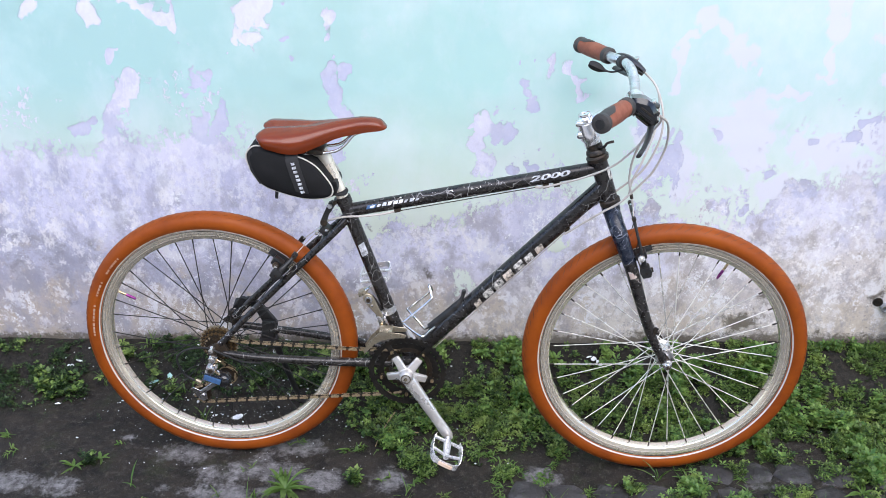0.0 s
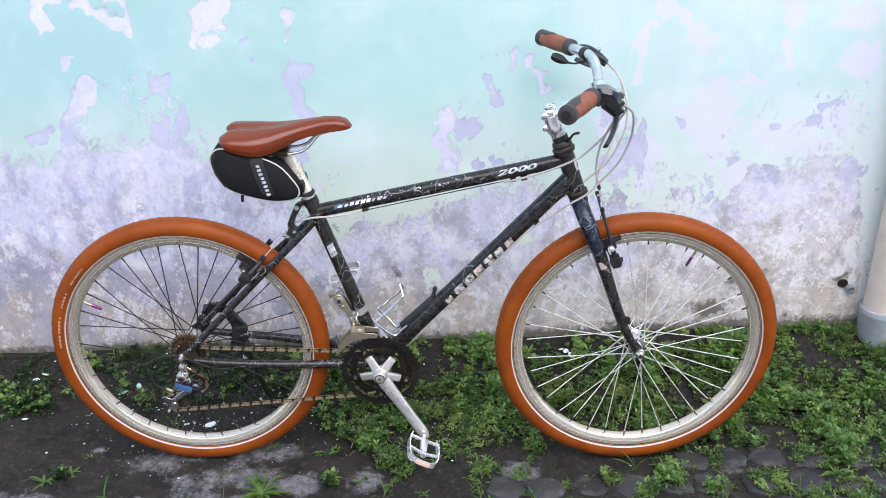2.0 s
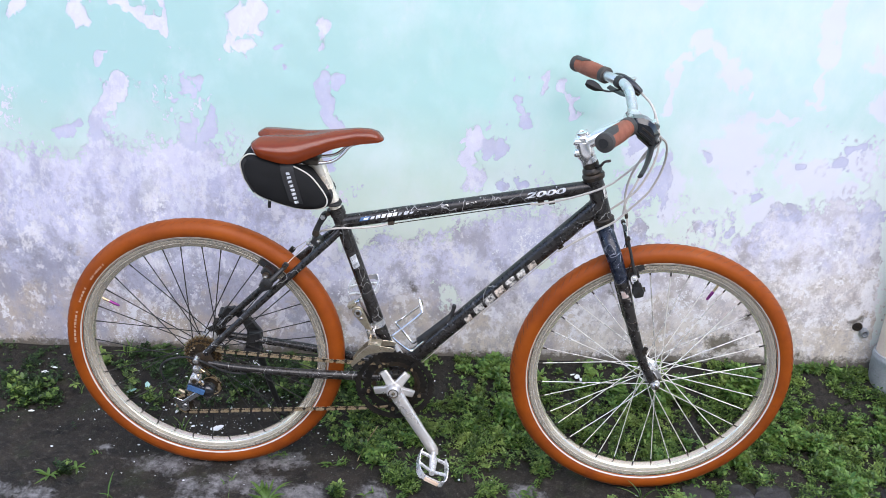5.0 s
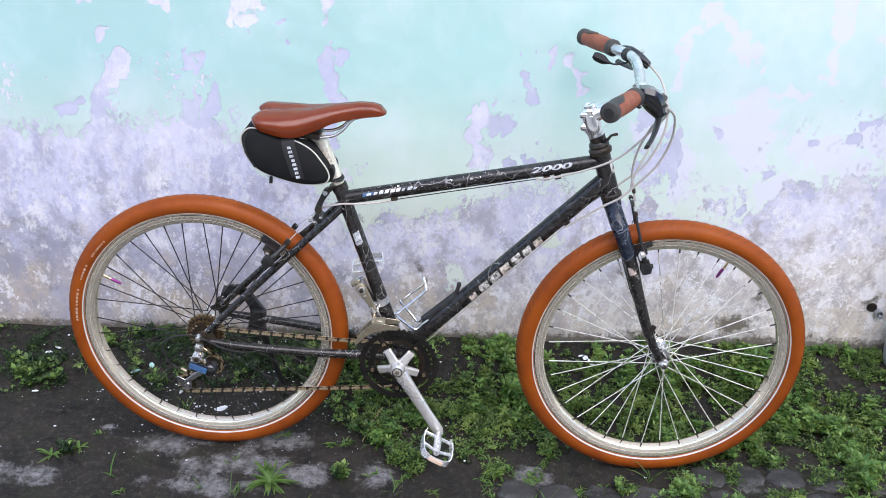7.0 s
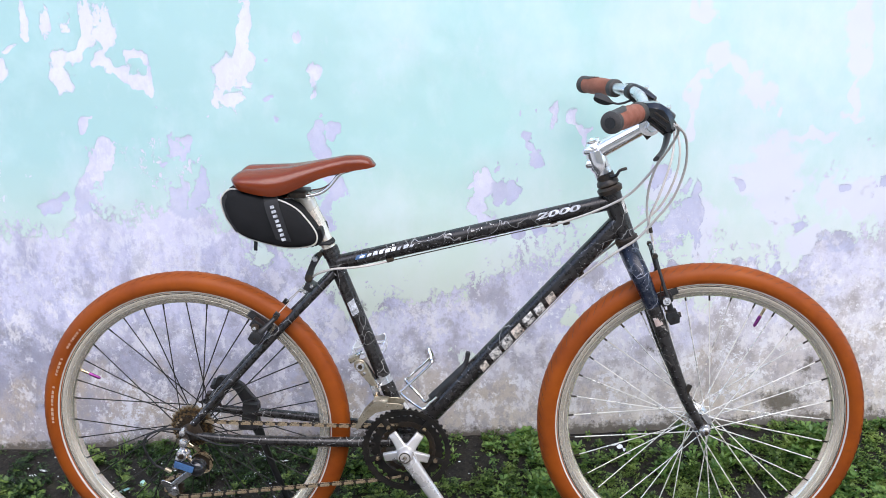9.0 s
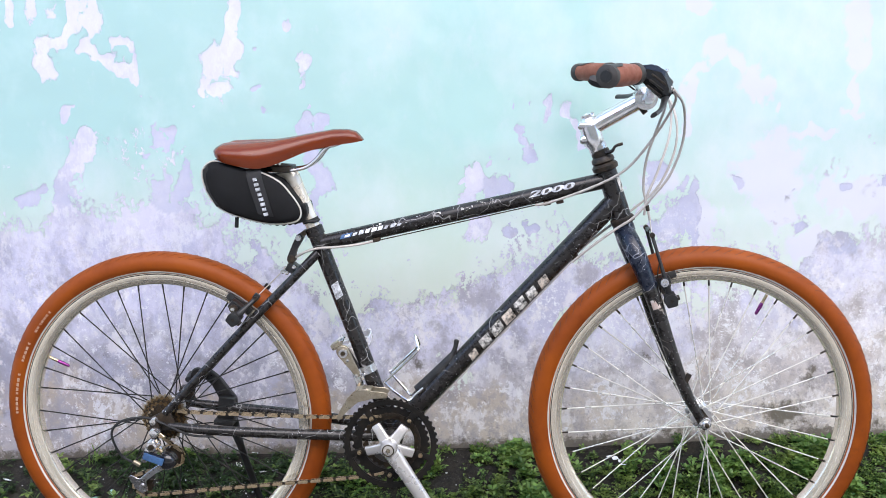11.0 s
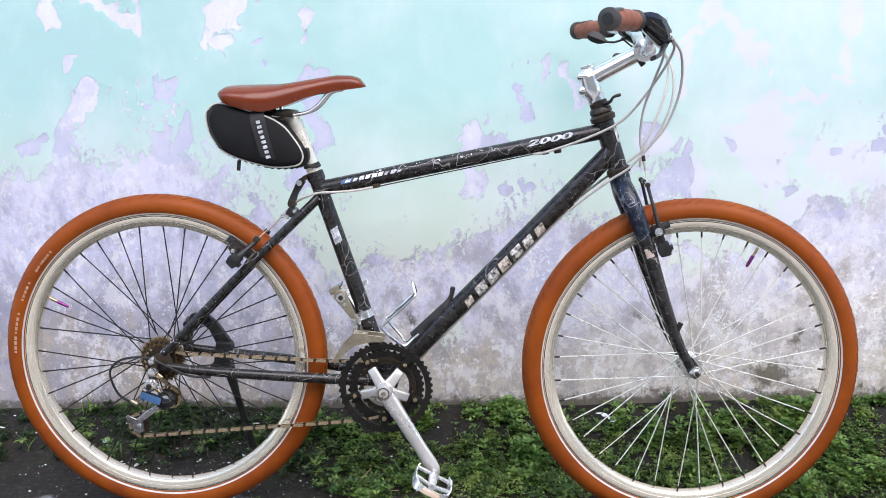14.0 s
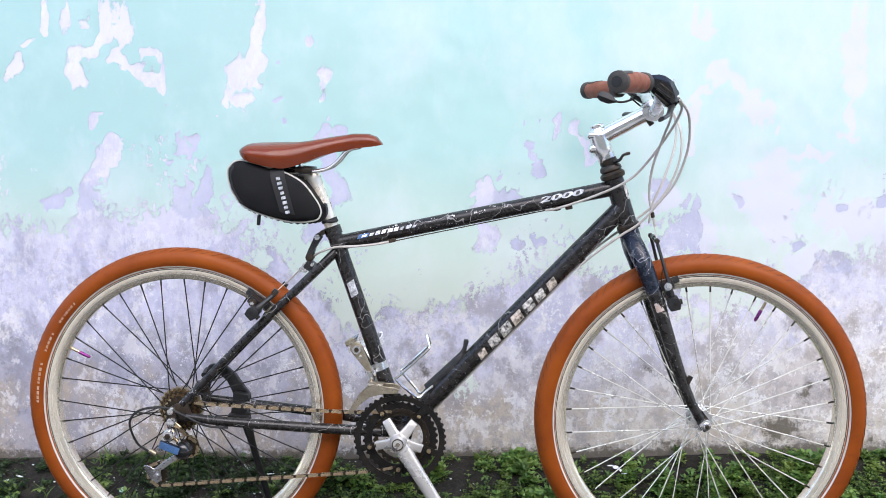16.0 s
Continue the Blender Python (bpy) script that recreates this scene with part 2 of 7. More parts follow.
def wall_material():
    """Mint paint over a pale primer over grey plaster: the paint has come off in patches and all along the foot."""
    m, ns, ls, p = nodes_of("peeling_mint_paint")
    v = coords(ns)

    def field(name):
        n = ns.new("ShaderNodeAttribute")
        n.attribute_name = name
        return n.outputs["Fac"]

    sep = ns.new("ShaderNodeSeparateXYZ")
    ls.new(v, sep.inputs[0])
    z = sep.outputs["Z"]
    tall = ns.new("ShaderNodeMapping")
    ls.new(v, tall.inputs["Vector"])
    tall.inputs["Scale"].default_value = (1, 1, 0.62)
    ragged = noised(ns, ls, tall.outputs[0], 38, 12, 0.80)
    mid = noised(ns, ls, v, 7, 5, 0.6)
    bent = ns.new("ShaderNodeVectorMath")
    bent.operation = "MULTIPLY_ADD"
    ls.new(noised(ns, ls, v, 85, 5, 0.7, True), bent.inputs[0])
    bent.inputs[1].default_value = (0.030, 0.030, 0.030)
    ls.new(tall.outputs[0], bent.inputs[2])

    def flakes(scale):
        """One value for each angular flake of paint."""
        cell = ns.new("ShaderNodeTexVoronoi")
        cell.inputs["Scale"].default_value = scale
        ls.new(bent.outputs[0], cell.inputs["Vector"])
        one = ns.new("ShaderNodeSeparateColor")
        ls.new(cell.outputs["Color"], one.inputs[0])
        return one.outputs[0]

    large, small = flakes(46), flakes(150)
    torn = maths(ns, ls, "ADD", ramped(ns, ls, large, 0, 1, -0.36, 0.36), ramped(ns, ls, small, 0, 1, -0.22, 0.22))
    torn = maths(ns, ls, "ADD", torn, ramped(ns, ls, ragged, 0.25, 0.75, -0.95, 0.95))
    loose = maths(ns, ls, "MULTIPLY", ramped(ns, ls, small, 0.80, 0.82), ramped(ns, ls, noised(ns, ls, v, 8, 5, 0.7), 0.49, 0.55))
    loose = maths(ns, ls, "MULTIPLY", loose, ramped(ns, ls, field("fade"), 1.3, 0.5))
    edge = maths(ns, ls, "ADD", maths(ns, ls, "ADD", field("paint"), torn), maths(ns, ls, "MULTIPLY", loose, -3.5))
    gone = ramped(ns, ls, edge, -0.03, 0.03, 1, 0)
    # paint
    paint = mixed(ns, ls, ramped(ns, ls, noised(ns, ls, v, 1.7, 3), 0.35, 0.65), (0.47, 0.715, 0.675), (0.54, 0.745, 0.69))
    paint = mixed(ns, ls, ramped(ns, ls, field("pale_east"), -0.2, -0.9, 0, 0.9), paint, (0.405, 0.635, 0.63))
    paint = mixed(ns, ls, ramped(ns, ls, z, 0.82, 0.42, 0, 0.85), paint, (0.74, 0.79, 0.655))
    paint = mixed(ns, ls, ramped(ns, ls, noised(ns, ls, v, 3.2, 5, 0.65), 0.5, 0.8, 0, 0.6), paint, (0.70, 0.85, 0.86))
    paint = mixed(ns, ls, ramped(ns, ls, noised(ns, ls, tall.outputs[0], 16, 6, 0.7), 0.60, 0.75, 0, 0.35), paint, (0.72, 0.76, 0.82))
    veil = ramped(ns, ls, maths(ns, ls, "ADD", field("fade"), ramped(ns, ls, noised(ns, ls, tall.outputs[0], 6, 8, 0.7), 0.25, 0.75, -0.9, 0.9)), 0.75, -0.1, 0, 1.0)
    veil = maths(ns, ls, "MULTIPLY", veil, ramped(ns, ls, field("pale_east"), -0.7, -0.35, 0.30, 0.10))
    paint = mixed(ns, ls, veil, paint, (0.80, 0.82, 0.90))
    pale_east = ramped(ns, ls, maths(ns, ls, "ADD", field("pale_east"), ramped(ns, ls, noised(ns, ls, tall.outputs[0], 4.5, 6, 0.65), 0.3, 0.7, -0.8, 0.8)), -0.3, 1.1, 0, 0.6)
    paint = mixed(ns, ls, pale_east, paint, (0.80, 0.84, 0.87))
    film = ramped(ns, ls, maths(ns, ls, "ADD", field("thin"), ramped(ns, ls, maths(ns, ls, "ADD", maths(ns, ls, "MULTIPLY", ragged, 0.5), maths(ns, ls, "MULTIPLY", mid, 0.5)), 0.3, 0.7, -0.7, 0.7)), -0.25, 0.08, 0, 0.85)
    paint = mixed(ns, ls, film, paint, (0.75, 0.75, 0.85))
    # primer
    east = maths(ns, ls, "MAXIMUM", ramped(ns, ls, field("pale_east"), -0.9, 0.6), ramped(ns, ls, z, 0.56, 0.74))
    under = mixed(ns, ls, ramped(ns, ls, maths(ns, ls, "ADD", noised(ns, ls, tall.outputs[0], 5.5, 10, 0.74), ramped(ns, ls, large, 0, 1, -0.03, 0.03)), 0.40, 0.52), mixed(ns, ls, east, (0.47, 0.48, 0.65), (0.61, 0.61, 0.74)), mixed(ns, ls, east, (0.67, 0.665, 0.82), (0.75, 0.74, 0.855)))
    under = mixed(ns, ls, ramped(ns, ls, ragged, 0.54, 0.60, 0, 0.2), under, (0.62, 0.60, 0.72))
    worn_white = ramped(ns, ls, maths(ns, ls, "ADD", noised(ns, ls, tall.outputs[0], 19, 9, 0.76), ramped(ns, ls, small, 0, 1, -0.02, 0.02)), 0.50, 0.57, 0, 0.55)
    under = mixed(ns, ls, worn_white, under, (0.82, 0.83, 0.88))
    under = mixed(ns, ls, maths(ns, ls, "MULTIPLY", field("grey"), ramped(ns, ls, noised(ns, ls, v, 12, 5, 0.65), 0.3, 0.6, 0.45, 0.90)), under, (0.53, 0.55, 0.71))
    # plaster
    stone = mixed(ns, ls, ramped(ns, ls, noised(ns, ls, v, 14, 9, 0.74), 0.35, 0.65), mixed(ns, ls, east, (0.30, 0.30, 0.38), (0.50, 0.48, 0.54)), mixed(ns, ls, east, (0.57, 0.58, 0.72), (0.80, 0.77, 0.83)))
    brown = ramped(ns, ls, maths(ns, ls, "ADD", z, ramped(ns, ls, mid, 0.3, 0.7, 0.2, -0.2)), 0.10, 0.30, 0.6, 0)
    stone = mixed(ns, ls, brown, stone, (0.44, 0.37, 0.30))
    stone = mixed(ns, ls, ramped(ns, ls, noised(ns, ls, v, 26, 7, 0.75), 0.54, 0.64, 0, 0.6), stone, (0.20, 0.185, 0.185))
    rest = ramped(ns, ls, maths(ns, ls, "ADD", noised(ns, ls, v, 75, 8, 0.78), ramped(ns, ls, noised(ns, ls, v, 5.5, 3), 0.3, 0.7, -0.20, 0.14)), 0.555, 0.62, 0, 0.5)
    stone = mixed(ns, ls, rest, stone, (0.80, 0.79, 0.83))
    stone = mixed(ns, ls, ramped(ns, ls, maths(ns, ls, "ADD", field("pale_east"), ramped(ns, ls, noised(ns, ls, v, 9, 7, 0.72), 0.3, 0.7, -0.9, 0.9)), -0.5, 1.1, 0, 0.6), stone, (0.68, 0.62, 0.55))
    ochre = ramped(ns, ls, maths(ns, ls, "ADD", noised(ns, ls, v, 5.5, 7, 0.7), ramped(ns, ls, z, 0.15, 0.5, 0.06, -0.12)), 0.49, 0.57, 0, 0.8)
    stone = mixed(ns, ls, ochre, stone, (0.50, 0.42, 0.33))
    rubbed = maths(ns, ls, "MULTIPLY", ramped(ns, ls, maths(ns, ls, "ADD", z, ramped(ns, ls, noised(ns, ls, v, 12, 8, 0.75), 0.3, 0.7, -0.12, 0.12)), 0.28, 0.10, 0, 0.75), ramped(ns, ls, field("pale_east"), -0.5, 0.4))
    stone = mixed(ns, ls, rubbed, stone, (0.78, 0.73, 0.66))
    scraps = maths(ns, ls, "ADD", maths(ns, ls, "MULTIPLY", field("pale_east"), 0.06), noised(ns, ls, v, 34, 10, 0.80))
    scraps = maths(ns, ls, "ADD", scraps, ramped(ns, ls, noised(ns, ls, v, 3.6, 5, 0.65), 0.3, 0.7, -0.09, 0.05))
    stone = mixed(ns, ls, ramped(ns, ls, scraps, 0.60, 0.615, 0, 0.85), stone, (0.90, 0.87, 0.85))
    torn_off = maths(ns, ls, "ADD", ramped(ns, ls, large, 0, 1, -0.16, 0.16), ramped(ns, ls, small, 0, 1, -0.12, 0.12))
    torn_off = maths(ns, ls, "ADD", torn_off, ramped(ns, ls, noised(ns, ls, v, 9, 8, 0.72), 0.25, 0.75, -0.5, 0.5))
    shade = ramped(ns, ls, maths(ns, ls, "ADD", torn_off, ramped(ns, ls, noised(ns, ls, v, 48, 6, 0.7), 0.3, 0.7, -0.2, 0.2)), -0.16, -0.20, 0, 0.45)
    stone = mixed(ns, ls, shade, stone, (0.34, 0.32, 0.35))
    left_on = ramped(ns, ls, maths(ns, ls, "ADD", maths(ns, ls, "ADD", torn_off, field("scrap")), ramped(ns, ls, noised(ns, ls, v, 60, 7, 0.75), 0.3, 0.7, -0.13, 0.13)), 0.15, 0.18, 0, 0.9)
    stone = mixed(ns, ls, left_on, stone, (0.86, 0.85, 0.87))
    pits = ramped(ns, ls, noised(ns, ls, v, 120, 6, 0.7), 0.60, 0.66, 0, 0.7)
    stone = mixed(ns, ls, pits, stone, (0.20, 0.17, 0.15))
    body = mixed(ns, ls, ramped(ns, ls, maths(ns, ls, "ADD", field("primer"), ramped(ns, ls, mid, 0.25, 0.75, -0.9, 0.9)), -0.5, 0.5), stone, under)
    flecks = maths(ns, ls, "ADD", noised(ns, ls, v, 95, 9, 0.82), ramped(ns, ls, noised(ns, ls, v, 8, 4), 0.3, 0.7, -0.10, 0.06))
    bare_foot = ramped(ns, ls, z, 0.68, 0.48, 0.12, 1.0)
    shifted = ns.new("ShaderNodeMapping")
    ls.new(v, shifted.inputs["Vector"])
    shifted.inputs["Location"].default_value = (7.3, 0, 2.1)
    shifted.inputs["Scale"].default_value = (1, 1, 0.75)
    mould = ramped(ns, ls, noised(ns, ls, shifted.outputs[0], 10, 10, 0.70), 0.50, 0.59, 0, 0.60)
    body = mixed(ns, ls, maths(ns, ls, "MULTIPLY", mould, bare_foot), body, mixed(ns, ls, east, (0.30, 0.30, 0.37), (0.32, 0.285, 0.275)))
    limewash = ramped(ns, ls, noised(ns, ls, shifted.outputs[0], 21, 10, 0.74), 0.53, 0.58, 0, 0.62)
    body = mixed(ns, ls, maths(ns, ls, "MULTIPLY", limewash, bare_foot), body, (0.87, 0.85, 0.86))
    body = mixed(ns, ls, maths(ns, ls, "MULTIPLY", ramped(ns, ls, flecks, 0.585, 0.60, 0, 0.8), bare_foot), body, (0.92, 0.93, 0.96))
    body = mixed(ns, ls, maths(ns, ls, "MULTIPLY", ramped(ns, ls, flecks, 0.43, 0.37, 0, 0.42), bare_foot), body, (0.33, 0.31, 0.36))
    streak = ns.new("ShaderNodeMapping")
    ls.new(v, streak.inputs["Vector"])
    streak.inputs["Scale"].default_value = (11, 1, 1.3)
    runs = ramped(ns, ls, maths(ns, ls, "ADD", noised(ns, ls, streak.outputs[0], 1.6, 6), maths(ns, ls, "MULTIPLY", field("pale_east"), -0.10)), 0.50, 0.72, 0, 1)
    runs = maths(ns, ls, "MULTIPLY", runs, ramped(ns, ls, z, 0.72, 0.52, 0.03, 0.28))
    body = mixed(ns, ls, runs, body, (0.42, 0.42, 0.57))
    c = mixed(ns, ls, gone, paint, body)
    # damp spots, plus contact shade painted dark along the wall foot
    damp_and_shade = ramped(ns, ls, maths(ns, ls, "ADD", field("damp_and_shade"), ramped(ns, ls, noised(ns, ls, v, 60, 9, 0.78), 0.25, 0.75, -1.2, 1.2)), -0.25, 0.55, 0, 0.85)
    c = mixed(ns, ls, damp_and_shade, c, (0.10, 0.085, 0.06))
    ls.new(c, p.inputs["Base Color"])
    ls.new(ramped(ns, ls, gone, 0, 1, 0.5, 0.85), p.inputs["Roughness"])
    relief = maths(ns, ls, "ADD", maths(ns, ls, "MULTIPLY", gone, -0.6), maths(ns, ls, "MULTIPLY", noised(ns, ls, v, 70, 8, 0.7), ramped(ns, ls, gone, 0, 1, 0.06, 0.6)))
    bumped(ns, ls, p, relief, 0.70, 0.003)
    return m


def ground_material():
    m, ns, ls, p = nodes_of("mossy_dark_concrete")
    v = coords(ns)
    lot = ns.new("ShaderNodeAttribute")
    lot.attribute_name = "stain"
    big, mid, fine = noised(ns, ls, v, 3.2, 6, 0.65), noised(ns, ls, v, 17, 7, 0.72), noised(ns, ls, v, 170, 5, 0.75)
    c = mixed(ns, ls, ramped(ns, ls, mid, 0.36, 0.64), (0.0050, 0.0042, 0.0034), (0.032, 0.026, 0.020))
    c = mixed(ns, ls, ramped(ns, ls, noised(ns, ls, v, 62, 9, 0.78), 0.52, 0.66, 0, 0.75), c, (0.085, 0.073, 0.060))
    crust = maths(ns, ls, "ADD", lot.outputs["Fac"], ramped(ns, ls, noised(ns, ls, v, 11, 10, 0.76), 0.25, 0.75, -1.6, 1.6))
    pale = mixed(ns, ls, ramped(ns, ls, noised(ns, ls, v, 40, 8, 0.74), 0.36, 0.64), (0.075, 0.070, 0.070), (0.29, 0.28, 0.285))
    c = mixed(ns, ls, ramped(ns, ls, crust, -0.1, 0.7, 0, 0.92), c, pale)
    c = mixed(ns, ls, ramped(ns, ls, noised(ns, ls, v, 42, 7, 0.75), 0.55, 0.63, 0, 0.8), c, (0.012, 0.012, 0.008))
    c = mixed(ns, ls, ramped(ns, ls, noised(ns, ls, v, 7, 7, 0.75), 0.53, 0.66, 0, 0.6), c, (0.024, 0.032, 0.011))
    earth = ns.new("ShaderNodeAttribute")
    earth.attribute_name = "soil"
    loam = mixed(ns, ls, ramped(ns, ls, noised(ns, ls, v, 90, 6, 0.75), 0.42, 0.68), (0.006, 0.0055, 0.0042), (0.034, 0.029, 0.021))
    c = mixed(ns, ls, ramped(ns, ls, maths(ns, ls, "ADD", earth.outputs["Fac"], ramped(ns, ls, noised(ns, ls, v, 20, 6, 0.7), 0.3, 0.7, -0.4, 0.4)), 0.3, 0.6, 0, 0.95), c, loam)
    # ground out of view is made pale to bounce light onto rims and wall
    bounce_yard = ns.new("ShaderNodeAttribute")
    bounce_yard.attribute_name = "yard"
    bounce_slab = mixed(ns, ls, ramped(ns, ls, noised(ns, ls, v, 2.2, 7, 0.7), 0.35, 0.65), (0.46, 0.42, 0.365), (0.60, 0.555, 0.49))
    c = mixed(ns, ls, bounce_yard.outputs["Fac"], c, bounce_slab)
    c = mixed(ns, ls, ramped(ns, ls, noised(ns, ls, v, 260, 4, 0.7), 0.62, 0.70, 0, 0.6), c, (0.19, 0.18, 0.17))
    c = mixed(ns, ls, ramped(ns, ls, fine, 0.40, 0.32, 0, 0.8), c, (0.006, 0.006, 0.005))
    ls.new(c, p.inputs["Base Color"])
    ls.new(ramped(ns, ls, mid, 0.3, 0.7, 0.6, 0.92), p.inputs["Roughness"])
    p.inputs["Specular IOR Level"].default_value = 0.35
    bumped(ns, ls, p, maths(ns, ls, "ADD", mid, maths(ns, ls, "MULTIPLY", fine, 0.5)), 0.85, 0.007)
    return m


# ---- building blocks ----
def part(name, bm, material, parent=None, label="", at=None, smooth=40):
    """Links a bmesh as one mesh object, under a thing or a part."""
    me = bpy.data.meshes.new(name)
    if smooth:
        limit = radians(smooth)
        bm.normal_update()
        for f in bm.faces:
            f.smooth = True
        for e in bm.edges:
            e.smooth = len(e.link_faces) == 2 and e.calc_face_angle(0) < limit
    bm.to_mesh(me)
    bm.free()
    me.materials.append(material)
    ob = new(name, me)
    if parent:
        ob.parent = parent
    if at is not None:
        ob.matrix_basis = at
    if label:
        tagged(ob, label)
    return ob


def curve_through(points, steps=6):
    """A smooth line of points through those given (Catmull-Rom)."""
    pts = [Vector(p) for p in points]
    pts = [2 * pts[0] - pts[1]] + pts + [2 * pts[-1] - pts[-2]]
    out = []
    for a, b, c, d in zip(pts, pts[1:], pts[2:], pts[3:]):
        for k in range(steps):
            t = k / steps
            out.append(0.5 * (2 * b + (c - a) * t + (2 * a - 5 * b + 4 * c - d) * t * t + (3 * b - a - 3 * c + d) * t ** 3))
    return out + [pts[-2]]


def tube(points, radius, n=12, bm=None, closed=False, flat=1.0):
    """A tube along points; radius is a number or one for each point. flat squeezes its section along its second axis."""
    bm = bm or bmesh.new()
    pts = [Vector(p) for p in points]
    k = len(pts)
    radii = [radius] * k if isinstance(radius, (int, float)) else list(radius)
    side, rings = None, []
    for i, p in enumerate(pts):
        a, b = (pts[i - 1], pts[(i + 1) % k]) if closed else (pts[max(i - 1, 0)], pts[min(i + 1, k - 1)])
        d = (b - a).normalized()
        if side is None:
            side = d.cross(Vector((0, 1, 0)) if abs(d.y) < 0.9 else Vector((1, 0, 0))).normalized()
        side = (side - d * side.dot(d)).normalized()
        up = d.cross(side)
        rings.append([bm.verts.new(p + radii[i] * (math.cos(2 * math.pi * j / n) * side + flat * math.sin(2 * math.pi * j / n) * up)) for j in range(n)])
    for i in range(k if closed else k - 1):
        r, s = rings[i], rings[(i + 1) % k]
        for j in range(n):
            bm.faces.new((r[j], r[(j + 1) % n], s[(j + 1) % n], s[j]))
    if not closed:
        bm.faces.new(rings[0][::-1])
        bm.faces.new(rings[-1])
    bmesh.ops.recalc_face_normals(bm, faces=bm.faces)
    return bm


def lathe(profile, n=48, bm=None, closed=False, centre=(0, 0, 0), turn=None):
    """Turns a profile of (radius, y) round the y axis."""
    bm = bm or bmesh.new()
    turn = turn or Matrix.Identity(3)
    rings = []
    for r, y in profile:
        rings.append([bm.verts.new(Vector(centre) + turn @ Vector((r * math.cos(2 * math.pi * j / n), y, r * math.sin(2 * math.pi * j / n)))) for j in range(n)])
    k = len(rings)
    for i in range(k if closed else k - 1):
        a, b = rings[i], rings[(i + 1) % k]
        for j in range(n):
            bm.faces.new((a[j], a[(j + 1) % n], b[(j + 1) % n], b[j]))
    if not closed:
        for ring in (rings[0], rings[-1]):
            if (ring[0].co - ring[n // 2].co).length > 1e-5:
                bm.faces.new(ring)
    bmesh.ops.recalc_face_normals(bm, faces=bm.faces)
    return bm


def block(size, at=(0, 0, 0), turn=(0, 0, 0), bevel=0.0, bm=None):
    """A box with bevelled edges."""
    own = bmesh.new()
    bmesh.ops.create_cube(own, size=1, matrix=pose(*at, *turn) @ Matrix.Diagonal((*size, 1)))
    if bevel:
        bmesh.ops.bevel(own, geom=own.edges[:], offset=bevel, segments=2, affect="EDGES", profile=0.6)
    return merged(own, bm)


def merged(own, bm):
    if bm is None:
        return own
    me = bpy.data.meshes.new("tmp")
    own.to_mesh(me)
    own.free()
    bm.from_mesh(me)
    bpy.data.meshes.remove(me)
    return bm


def plate(outline, thick, y=0.0, bevel=0.0006, bm=None, holes=()):
    """A flat plate in the x-z plane from an outline, thick along y."""
    own = bmesh.new()
    vs = [own.verts.new((x, y - thick / 2, z)) for x, z in outline]
    f = own.faces.new(vs)
    out = bmesh.ops.extrude_face_region(own, geom=[f])
    bmesh.ops.translate(own, verts=[g for g in out["geom"] if isinstance(g, bmesh.types.BMVert)], vec=(0, thick, 0))
    bmesh.ops.recalc_face_normals(own, faces=own.faces)
    if bevel:
        bmesh.ops.bevel(own, geom=own.edges[:], offset=bevel, segments=1, affect="EDGES")
    return merged(own, bm)


def blob(outline_steps, bm=None):
    """A closed skin over rings of equal length."""
    own = bm or bmesh.new()
    rings = [[own.verts.new(p) for p in ring] for ring in outline_steps]
    n = len(rings[0])
    for a, b in zip(rings, rings[1:]):
        for j in range(n):
            own.faces.new((a[j], a[(j + 1) % n], b[(j + 1) % n], b[j]))
    own.faces.new(rings[0][::-1])
    own.faces.new(rings[-1])
    bmesh.ops.recalc_face_normals(own, faces=own.faces)
    return own


def thing(name, at, label, category, group=""):
    ob = new(name)
    ob.empty_display_size = 0.05
    ob.matrix_basis = at
    return tagged(ob, label, category, group)


# ---- the wall, the ground ----
WALL_Y = 0.30


def ground_height(x, y):
    """The ground lies level under the bicycle and rises in a bank of soil to the foot of the wall."""
    foot = float(np.interp(x, [-1.3, -0.3, 0.29, 0.84, 1.1], [0.035, 0.060, 0.079, 0.103, 0.110]))
    t = min(max((y - 0.02) / 0.27, 0), 1)
    bank = foot * t * t * (3 - 2 * t)
    far = min(max((abs(x) - 3) / 4, 0), 1) + min(max((-y - 3) / 4, 0), 1)
    rough = 0.006 * noise.noise((x * 4, y * 4, 0)) + 0.003 * noise.noise((x * 15, y * 15, 5))
    under = min(1.0, ((y + 0.095) / 0.08) ** 2)
    return bank * (1 - min(far, 1)) + rough * under


BARE_PATCHES = []  # x, z, half width, half height, turn, greyness


def bare(*rows):
    BARE_PATCHES.extend((*row, 0.0) for row in rows)


def bare_grey(*rows):
    BARE_PATCHES.extend((*row, 1.0) for row in rows)


PALE_PATCHES = []


def worn_thin(*rows):
    PALE_PATCHES.extend(rows)


